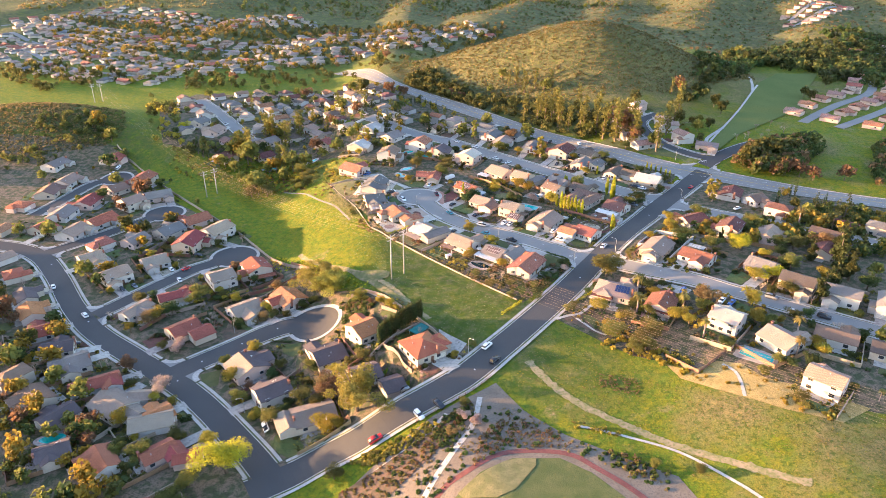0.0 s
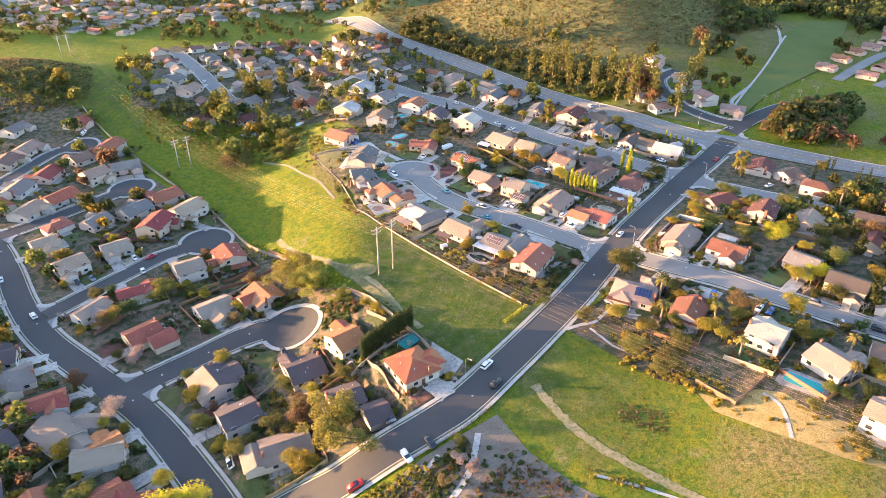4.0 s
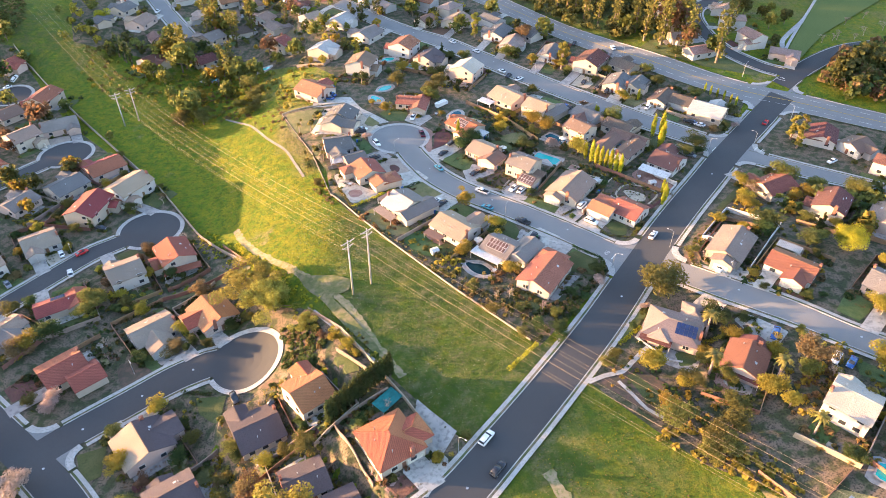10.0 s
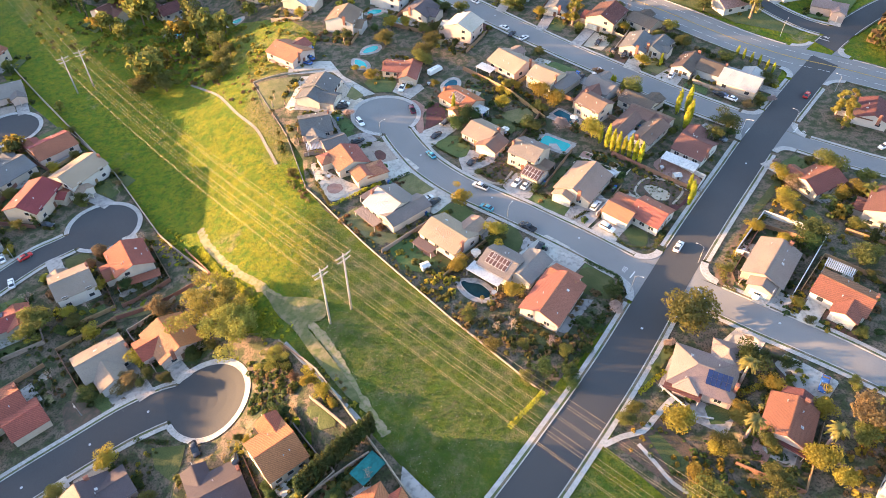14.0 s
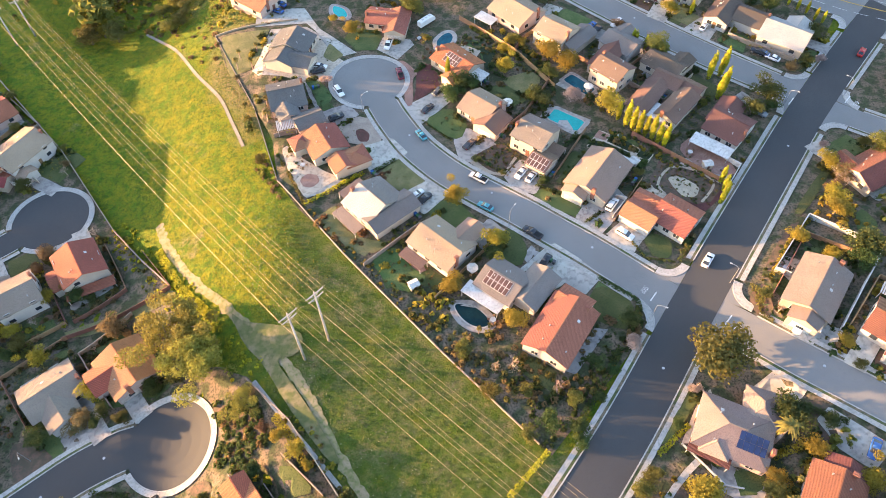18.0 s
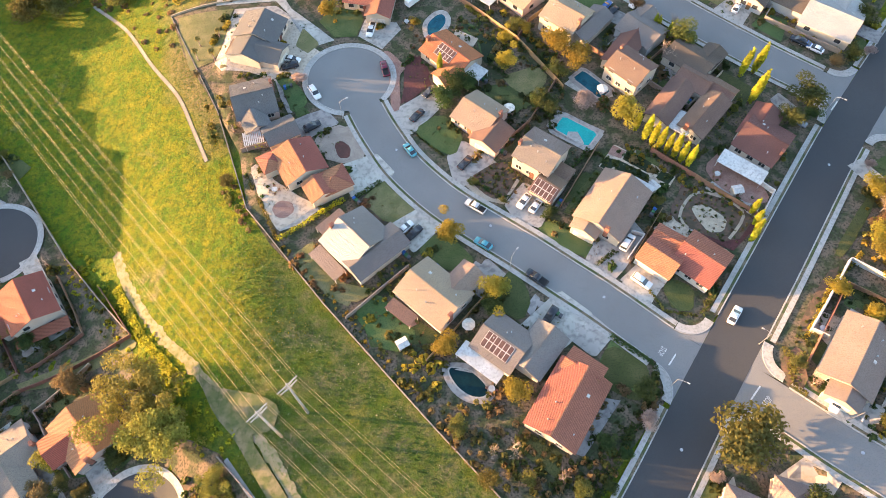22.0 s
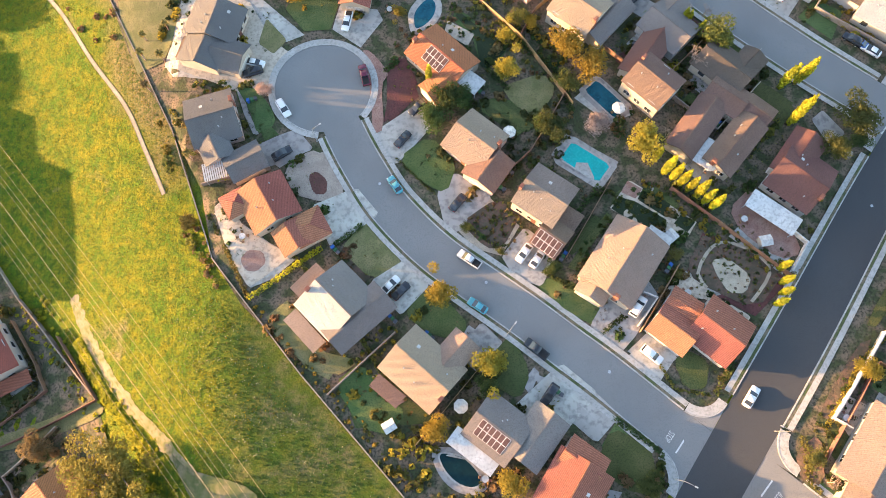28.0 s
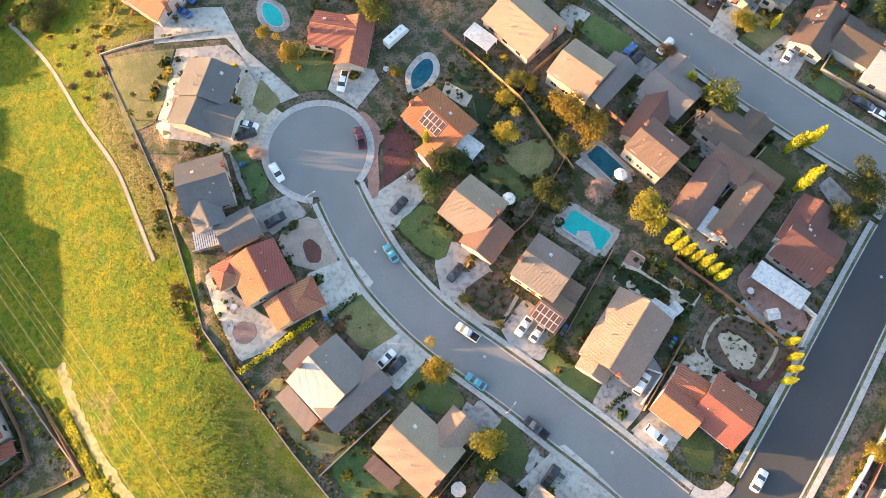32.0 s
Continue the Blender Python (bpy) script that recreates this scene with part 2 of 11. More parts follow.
# gold: foliage with the low sun's warm tint put into the leaf colour
LEAF = {"oak": leaf("leaves_oak", (0.075, 0.09, 0.024), (0.12, 0.12, 0.03)), "green": leaf("leaves_green", (0.05, 0.08, 0.024), (0.09, 0.115, 0.03)),
        "gold": leaf("leaves_sunlit_gold", (0.34, 0.26, 0.028), (0.22, 0.19, 0.03), 0.35), "rust": leaf("leaves_rust", (0.22, 0.14, 0.065), (0.15, 0.11, 0.05)),
        "olive": leaf("leaves_olive", (0.18, 0.165, 0.035), (0.12, 0.125, 0.032)), "conifer": leaf("leaves_conifer", (0.045, 0.065, 0.022), (0.075, 0.085, 0.024)),
        "blossom": leaf("pale_blossom", (0.46, 0.36, 0.32), (0.36, 0.27, 0.22), 0.3), "lime": leaf("leaves_lime", (0.52, 0.50, 0.018), (0.19, 0.22, 0.022), 0.2),
        "pine": leaf("needles_pine", (0.30, 0.27, 0.045), (0.20, 0.20, 0.04), 0.3), "palm": leaf("palm_fronds", (0.17, 0.155, 0.04), (0.20, 0.16, 0.05))}


# ---- land ----
def sst(a, b, v):
    v = min(1.0, max(0.0, (v - a) / (b - a)))
    return v * v * (3 - 2 * v)


def bell(x, y, cx, cy, rx, ry, turn=0.0):
    c, s = math.cos(turn), math.sin(turn)
    u, v = ((x - cx) * c + (y - cy) * s) / rx, (-(x - cx) * s + (y - cy) * c) / ry
    return math.exp(-(u * u + v * v))


PADS = ((-88, 86, -0.37, 22), (-66, 243, 0.17, 17), (-60, 214, 0.12, 14), (-56, 182, 0.12, 13), (-36, 158, 0.10, 12), (-12, -14, -0.08, 40), (-28, -1, -0.15, 20))      # graded flat pads and tilted lots; negative tilts are shaped to lessen the sun there


TERRACE = []         # the levelled plots: x0, y0, x1, y1 and rises in steps of 2


def h(x, y):
    """The height of the land."""
    u = x + 0.33 * (min(y, 260) - 100)
    up = sst(130, 185, y)
    z = -23 + 22 * sst(-114 + 10 * up, -35 + 14 * up, u) + 4 * sst(-35, 70, x)
    for px, py, tilt, r in PADS:
        z += tilt * (x - px) * bell(x, y, px, py, r, r)
    z += 8 * sst(60, 130, x) * (1 - sst(110, 190, y))
    z += 9 * sst(225, 330, y) * sst(60, 160, x)
    z += 16 * sst(300, 480, y) * (1 - sst(-150, 0, x))
    z += 58 * bell(x, y, 172, 545, 118, 72, -0.1) + 34 * bell(x, y, 40, 600, 110, 50, -0.35) + 22 * bell(x, y, -395, 425, 120, 48, -0.18)
    if TERRACE and TERRACE[0] < x < TERRACE[2] and TERRACE[1] < y < TERRACE[3]:
        grid = TERRACE[4]
        u, v = (x - TERRACE[0]) / 2.0, (y - TERRACE[1]) / 2.0
        i, j = int(u), int(v)
        u, v = u - i, v - j
        z += (grid[j][i] * (1 - u) + grid[j][i + 1] * u) * (1 - v) + (grid[j + 1][i] * (1 - u) + grid[j + 1][i + 1] * u) * v
    if y > 560:
        z += sst(560, 900, y) * (11 * math.sin(x * 0.017 + 0.9) * math.sin(y * 0.013) + 7 * math.sin(x * 0.031 - y * 0.012)) * (0.35 + 0.65 * sst(-100, 250, x))
    if y > 700:
        z += sst(700, 2200, y) * (40 + 50 * math.sin(x * 0.004 + 1.0) * math.sin(y * 0.003) + 18 * math.sin(x * 0.011 + y * 0.006))
    return z


def dryness(x, y):
    """How far the grass is straw: low in the hollow of the field, high on the hill and to the horizon."""
    d = 0.20 - 0.4 * sst(-58, -92, x + 0.33 * (min(y, 260) - 100)) * sst(110, 150, y) + 0.42 * sst(60, 150, x) * (1 - sst(100, 160, y)) + 0.3 * bell(x, y, 95, -15, 60, 30, -0.7) + 1.3 * bell(x, y, 140, 550, 260, 120, -0.1) + 0.9 * bell(x, y, -400, 410, 130, 60, -0.18)
    d += 0.4 * bell(x, y, -72, 235, 30, 55, 0.6) + 0.45 * bell(x, y, -84, 236, 9, 34, 0.35) + 0.35 * bell(x, y, -120, 310, 60, 40) + 0.95 * sst(620, 900, y) + 0.5 * bell(x, y, 290, 285, 60, 50)
    return d


def worn(x, y):
    """Where the low field's shade is put into its colour, along with some bare, thin turf."""
    c = 0.73 * x + 0.68 * y
    return sst(15, 28, c) * (1 - sst(72, 80, c)) * sst(-62, -40, x) * (1 - sst(20, 60, x)) + 0.6 * bell(x, y, 55, 20, 30, 25)


def scrub(x, y):
    """Where low dark bushes cover the land."""
    return min(1.0, 0.95 * bell(x, y, 140, 550, 260, 120, -0.1) + 1.4 * bell(x, y, -400, 395, 120, 50, -0.18) + 0.95 * sst(600, 850, y) + 0.9 * bell(x, y, 70, 430, 90, 60, -0.7))


class Geo:
    """Collects vertices and faces for one mesh."""

    def __init__(self):
        self.v, self.f = [], []

    def add(self, verts, faces):
        n = len(self.v)
        self.v += [tuple(p) for p in verts]
        self.f += [tuple(i + n for i in f) for f in faces]
        return self

    def box(self, x0, y0, z0, x1, y1, z1, m=None):
        p = [Vector((x, y, z)) for z in (z0, z1) for x, y in ((x0, y0), (x1, y0), (x1, y1), (x0, y1))]
        p = [m @ q for q in p] if m else p
        return self.add(p, [(3, 2, 1, 0), (4, 5, 6, 7), (0, 1, 5, 4), (1, 2, 6, 5), (2, 3, 7, 6), (3, 0, 4, 7)])

    def tube(self, a, b, ra, rb, n=8, caps=True):
        a, b = Vector(a), Vector(b)
        m = (b - a).to_track_quat("Z", "Y").to_matrix()
        ring = [m @ Vector((math.cos(6.2832 * k / n), math.sin(6.2832 * k / n), 0)) for k in range(n)]
        faces = [(k, (k + 1) % n, n + (k + 1) % n, n + k) for k in range(n)]
        if caps:
            faces += [tuple(reversed(range(n))), tuple(range(n, 2 * n))]
        return self.add([a + ra * r for r in ring] + [b + rb * r for r in ring], faces)

    def mesh(self, name, mat, smooth=False):
        me = bpy.data.meshes.new(name)
        me.from_pydata(self.v, [], self.f)
        me.materials.append(mat)
        if smooth:
            me.polygons.foreach_set("use_smooth", [True] * len(me.polygons))
        me.update()
        return me


def part(name, mesh, parent, label=""):
    ob = new(name, mesh)
    ob.parent = parent
    return tagged(ob, label)


def holder(name, x, y, z, turn=0.0, size=1.0):
    ob = new(name)
    ob.matrix_basis = pose(x, y, z, 0, 0, turn) @ Matrix.Scale(size, 4)
    return ob


# ground sheet: fine near the streets, coarse towards the horizon
def steps(marks):
    out = [marks[0][0]]
    for (a, s), (b, _) in zip(marks, marks[1:]):
        n = max(1, round((b - a) / s))
        out += [a + (b - a) * k / n for k in range(1, n + 1)]
    return out


GX = steps([(-3600, 200), (-1200, 40), (-420, 5), (330, 30), (1000, 200), (3600, 0)])
GY = steps([(-1600, 200), (-400, 30), (-90, 5), (540, 16), (1400, 60), (4600, 0)])
gv = [(x, y, h(x, y)) for y in GY for x in GX]
NXG = len(GX)
gf = [(j * NXG + i, j * NXG + i + 1, (j + 1) * NXG + i + 1, (j + 1) * NXG + i) for j in range(len(GY) - 1) for i in range(NXG - 1)]


def field_material():
    """Wild grass: fresh green in the hollows, straw and bare soil by patches; the dryness is a property of the land's zones."""
    m = bpy.data.materials.new("wild_grass")
    m.use_nodes = True
    t, ln = m.node_tree.nodes, m.node_tree.links
    b = t["Principled BSDF"]
    b.inputs["Roughness"].default_value, b.inputs["Specular IOR Level"].default_value = 0.95, 0.1
    geo, att = t.new("ShaderNodeNewGeometry"), t.new("ShaderNodeAttribute")
    att.attribute_name = "dry"

    def noise_node(scale, detail=5, rough=0.6):
        n = t.new("ShaderNodeTexNoise")
        n.inputs["Scale"].default_value, n.inputs["Detail"].default_value, n.inputs["Roughness"].default_value = scale, detail, rough
        ln.new(geo.outputs["Position"], n.inputs["Vector"])
        return n.outputs["Fac"]

    def mixed(fac, a, c):
        mx = t.new("ShaderNodeMix")
        mx.data_type = "RGBA"
        for key, v in (("Factor", fac), ("A", a), ("B", c)):
            if isinstance(v, tuple):
                mx.inputs[key].default_value = (*v, 1)
            else:
                ln.new(v, mx.inputs[key])
        return mx.outputs["Result"]

    def ranged(v, lo, hi, a=0.0, c=1.0):
        r = t.new("ShaderNodeMapRange")
        for key, w in (("From Min", lo), ("From Max", hi), ("To Min", a), ("To Max", c)):
            r.inputs[key].default_value = w
        ln.new(v, r.inputs["Value"])
        return r.outputs[0]

    fine, mid, big = noise_node(2.6, 6, 0.75), noise_node(0.30, 6, 0.7), noise_node(0.045, 4)
    green = mixed(ranged(mid, 0.38, 0.62), (0.08, 0.145, 0.009), (0.20, 0.185, 0.008))
    straw = mixed(ranged(mid, 0.35, 0.65), (0.25, 0.195, 0.085), (0.16, 0.135, 0.06))
    add = t.new("ShaderNodeMath")
    add.operation = "ADD"
    ln.new(att.outputs["Fac"], add.inputs[0]), ln.new(ranged(big, 0.3, 0.7, -0.35, 0.35), add.inputs[1])
    col = mixed(ranged(add.outputs[0], 0.45, 0.85), green, straw)
    # dark green here paints the low field's shade; the tan spots are bare turf
    att3 = t.new("ShaderNodeAttribute")
    att3.attribute_name = "worn"
    thin = t.new("ShaderNodeMath")
    thin.operation = "MULTIPLY"
    ln.new(att3.outputs["Fac"], thin.inputs[0]), ln.new(ranged(noise_node(0.09, 6, 0.65), 0.32, 0.62, 0.45, 1.0), thin.inputs[1])
    col = mixed(thin.outputs[0], col, mixed(ranged(noise_node(0.2, 7, 0.7), 0.42, 0.66), (0.045, 0.076, 0.014), (0.15, 0.13, 0.07)))
    bare = t.new("ShaderNodeMath")
    bare.operation = "MULTIPLY"
    ln.new(ranged(noise_node(0.06, 5), 0.6, 0.7), bare.inputs[0]), ln.new(ranged(mid, 0.4, 0.6), bare.inputs[1])
    col = mixed(bare.outputs[0], col, (0.22, 0.18, 0.11))
    att2 = t.new("ShaderNodeAttribute")
    att2.attribute_name = "scrub"
    sc = t.new("ShaderNodeMath")
    sc.operation = "MULTIPLY"
    ln.new(att2.outputs["Fac"], sc.inputs[0]), ln.new(ranged(noise_node(0.12, 6, 0.7), 0.3, 0.55), sc.inputs[1])
    col = mixed(sc.outputs[0], col, (0.07, 0.068, 0.042))
    clump = noise_node(0.75, 4, 0.7)
    col = mixed(ranged(clump, 0.5, 0.62, 0, 0.75), col, (0.05, 0.092, 0.01))
    dark = mixed(ranged(fine, 0.46, 0.62, 0, 0.75), col, (0.058, 0.082, 0.012))
    ln.new(dark, b.inputs["Base Color"])
    bp = t.new("ShaderNodeBump")
    bp.inputs["Strength"].default_value, bp.inputs["Distance"].default_value = 1.0, 0.35
    swell = t.new("ShaderNodeBump")
    swell.inputs["Strength"].default_value, swell.inputs["Distance"].default_value = 1.0, 1.0
    ln.new(noise_node(0.42, 6, 0.72), swell.inputs["Height"])
    ln.new(fine, bp.inputs["Height"]), ln.new(swell.outputs[0], bp.inputs["Normal"]), ln.new(bp.outputs[0], b.inputs["Normal"])
    return m


FIELD = field_material()
gm = bpy.data.meshes.new("ground")
gm.from_pydata(gv, [], gf)
gm.materials.append(FIELD)
gm.polygons.foreach_set("use_smooth", [True] * len(gm.polygons))
gm.attributes.new("dry", "FLOAT", "POINT").data.foreach_set("value", [dryness(x, y) for x, y, _ in gv])
gm.attributes.new("scrub", "FLOAT", "POINT").data.foreach_set("value", [scrub(x, y) for x, y, _ in gv])
gm.attributes.new("worn", "FLOAT", "POINT").data.foreach_set("value", [worn(x, y) for x, y, _ in gv])
gm.update()
tagged(new("ground", gm), "wild grass hillside, green in the hollow and straw-coloured on the slopes", "ground", kind="structure")


def clip(poly, axis, at, keep_less):
    out = []
    for i, p in enumerate(poly):
        q = poly[i - 1]
        ip, iq = (p[axis] <= at) == keep_less, (q[axis] <= at) == keep_less
        if ip != iq:
            f = (at - q[axis]) / (p[axis] - q[axis])
            out.append((q[0] + f * (p[0] - q[0]), q[1] + f * (p[1] - q[1])))
        if ip:
            out.append(p)
    return out


def drape(name, poly, lift, mat, cell=4.0, label="", category="", parent=None, kind="structure", skirt=0.0, edge=0.0):
    """A sheet over the land inside an outline."""
    if edge:
        poly = [(p[0] * (1 - k) + q[0] * k, p[1] * (1 - k) + q[1] * k) for p, q in zip(poly, poly[1:] + poly[:1]) for k in (edge, 1 - edge)]
    g, known = Geo(), {}
    x0, x1 = min(p[0] for p in poly), max(p[0] for p in poly)
    for i in range(math.floor(x0 / cell), math.ceil(x1 / cell)):
        strip = clip(clip(poly, 0, i * cell, False), 0, (i + 1) * cell, True)
        if len(strip) < 3:
            continue
        y0, y1 = min(p[1] for p in strip), max(p[1] for p in strip)
        for j in range(math.floor(y0 / cell), math.ceil(y1 / cell)):
            piece = clip(clip(strip, 1, j * cell, False), 1, (j + 1) * cell, True)
            clean = [p for k, p in enumerate(piece) if math.dist(p, piece[k - 1]) > 1e-3]
            area = sum(clean[k - 1][0] * p[1] - p[0] * clean[k - 1][1] for k, p in enumerate(clean)) / 2
            if len(clean) < 3 or abs(area) < 1e-3:
                continue
            face = []
            for p in clean if area > 0 else clean[::-1]:
                key = (round(p[0], 2), round(p[1], 2))
                if key not in known:
                    known[key] = len(g.v)
                    g.v.append((p[0], p[1], h(*p) + lift))
                if known[key] not in face:
                    face.append(known[key])
            if len(face) > 2:
                g.f.append(tuple(face))
    ob = new(name, g.mesh(name, mat))
    ob.parent = parent
    return tagged(ob, label, category, kind=kind) if parent is None else tagged(ob, label)


def smooth_line(pts, step=3.0):
    """A rounded line through the points, at even steps."""
    out = []
    P = [pts[0], *pts, pts[-1]]
    for a, b, c, d in zip(P, P[1:], P[2:], P[3:]):
        n = max(2, round(math.dist(b, c) / step))
        for k in range(n):
            t = k / n
            out.append(tuple(0.5 * (2 * b[i] + (c[i] - a[i]) * t + (2 * a[i] - 5 * b[i] + 4 * c[i] - d[i]) * t * t + (3 * b[i] - a[i] - 3 * c[i] + d[i]) * t ** 3) for i in (0, 1)))
    return out + [tuple(pts[-1])]


def sides(line, off):
    out = []
    for i, p in enumerate(line):
        a, b = line[max(0, i - 1)], line[min(len(line) - 1, i + 1)]
        n = math.dist(a, b) or 1
        out.append((p[0] - (b[1] - a[1]) / n * off, p[1] + (b[0] - a[0]) / n * off))
    return out


ROADS = {
    "main": ([(-86, -27), (-62.3, -13), (-43.5, -7.7), (-26.5, 1.5), (-4.8, 15.5), (14.5, 37.5), (32.5, 60), (52, 86), (77.1, 122.8), (112.4, 172), (137.5, 206), (168.5, 244), (186, 264)], 13, "new", 0),
    "left": ([(-78.6, -20.3), (-95.0, -1.0), (-127.6, 32.1), (-165.8, 60.7), (-196.3, 83.4), (-221.2, 109.1), (-250.0, 145.6), (-275.0, 172.3), (-301.6, 186.3), (-336.2, 192.8)], 11.5, "new", 0),
    "cds1": ([(-148, 42), (-137.2, 53.2), (-123.6, 65.4), (-109.7, 75.8), (-100.2, 81.5), (-91, 85.6), (-80, 86)], 12, "new", 13),
    "cds2": ([(-204.8, 100.6), (-187.5, 127.8), (-170.3, 153.8), (-161.2, 162.4), (-148.2, 174.4)], 10, "new", 14),
    "cds3": ([(-273.0, 177.7), (-254.2, 200.3), (-237.3, 222.4), (-221.0, 245.2)], 10, "new", 13.5),
    "cds4": ([(-316.0, 239.4), (-309.8, 271.9), (-303.8, 304.7), (-288.8, 317.3)], 9.5, "new", 12),
    "north": ([(74.5, 118.3), (64, 126.6), (46.8, 141.4), (37.5, 148.8), (26.5, 157.7), (16, 165.6), (6, 173.2), (-1.5, 180.2), (-9.9, 189.9), (-15.7, 199.4), (-19.8, 207), (-24, 216), (-28.7, 226)], 11, "old", 14.2),
    "upper": ([(138.5, 209.5), (129.5, 217.5), (108.2, 234.2), (83.7, 255.6), (51.1, 288.6), (16.3, 329.1), (-6, 356), (-27.9, 373.3), (-51.6, 391.2), (-85, 420)], 12.6, "old", 0),
    "right1": ([(73, 122.5), (82.7, 115.4), (92.7, 106.4), (100.6, 99.3), (108.2, 93), (118.5, 84.5), (130.6, 74.3), (141, 67), (170, 46), (200, 26)], 10.5, "old", 0),
    "right2": ([(140, 209), (149, 201.5), (170, 188.5), (190, 177), (205, 164), (225, 146), (250, 124)], 10.5, "old", 0),
    "art": ([(-150, 690), (-116, 631), (-79, 562), (-20, 501), (42, 416), (79.5, 361), (109.4, 320.7), (138.4, 288), (164, 269.7), (195.7, 255.8), (232, 237), (280, 214), (340, 190)], 19, "old", 0),
    "entr": ([(189.8, 275.0), (213.1, 295.9), (245.3, 317.6), (274.3, 326.3)], 11, "new", 0),
    "entr2": ([(202.9, 285.8), (184.0, 296.0), (168.1, 318.9), (164.5, 353.5), (169.9, 384.6), (190.2, 404.6)], 9, "new", 0),
    "farl": ([(-288.2, 535.0), (-256.7, 488.2), (-222.1, 434.4), (-194.2, 395.0)], 10, "old", 0),
}
LINES = {n: smooth_line(p) for n, (p, *_) in ROADS.items()}
BULBS = {n: (*LINES[n][-1], r) for n, (_, _, _, r) in ROADS.items() if r}


def on_road(x, y, skip="", grow=0.0):
    for n, line in LINES.items():
        if n == skip:
            continue
        w = ROADS[n][1] / 2 + grow
        if n in BULBS and math.hypot(x - BULBS[n][0], y - BULBS[n][1]) < BULBS[n][2] + grow:
            return True
        for a, b in zip(line[::2], line[2::2] + [line[-1]]):
            if abs(a[0] - x) < 25 and abs(a[1] - y) < 25:
                dx, dy = b[0] - a[0], b[1] - a[1]
                f = max(0, min(1, ((x - a[0]) * dx + (y - a[1]) * dy) / (dx * dx + dy * dy + 1e-9)))
                if math.hypot(a[0] + f * dx - x, a[1] + f * dy - y) < w:
                    return True
    return False


def nearest_road(x, y, names=None):
    best = (1e9, 0, 0, "")
    for n, line in LINES.items():
        if names and n not in names or n == "art" or n == "ditch":
            continue
        for p in line:
            d = math.dist(p, (x, y))
            if d < best[0]:
                best = (d, *p, n)
        if n in BULBS:
            d = math.dist(BULBS[n][:2], (x, y)) - 4
            if d < best[0]:
                best = (d, *BULBS[n][:2], n)
    return best


def ribbon(g, left, right, lift_l, lift_r, skip=None):
    last = None
    for i in range(len(left) - 1):
        if skip and skip(i):
            last = None
            continue
        if last is None:
            g.v += [(*left[i], h(*left[i]) + lift_l), (*right[i], h(*right[i]) + lift_r)]
            last = len(g.v) - 2
        g.v += [(*left[i + 1], h(*left[i + 1]) + lift_l), (*right[i + 1], h(*right[i + 1]) + lift_r)]
        n = len(g.v) - 2
        g.f.append((last, last + 1, n + 1, n))
        last = n


# rounded corners where a side street meets a larger one
CORNERS = []
for sn, mn in (("north", "main"), ("upper", "main"), ("right1", "main"), ("right2", "main"), ("cds1", "left"), ("cds2", "left"), ("cds3", "left"), ("main", "art"), ("entr", "art")):
    sl = LINES[sn] if sn != "main" else LINES[sn][::-1]
    ml = LINES[mn]
    i = min(range(1, len(ml) - 1), key=lambda k: math.dist(ml[k], sl[0]))
    md = Vector((ml[i + 1][0] - ml[i - 1][0], ml[i + 1][1] - ml[i - 1][1])).normalized()
    sdir = Vector((sl[4][0] - sl[0][0], sl[4][1] - sl[0][1])).normalized()
    J = Vector(sl[0])
    near_m = Vector(ml[i])
    cross = abs(md.x * sdir.y - md.y * sdir.x)
    nrm = Vector((-md.y, md.x))
    if nrm.dot(sdir) < 0:
        nrm = -nrm
    J = J + sdir * ((near_m - J).dot(nrm) / sdir.dot(nrm))
    for sg in (1, -1):
        C = J + sdir * (ROADS[mn][1] / 2 / cross) + md * sg * (ROADS[sn][1] / 2 / cross)
        CORNERS.append((C, md * sg, sdir, 8.0))


def at_corner(p):
    return any((p[0] - c.x) ** 2 + (p[1] - c.y) ** 2 < (r - 0.2) ** 2 for c, _, _, r in CORNERS)


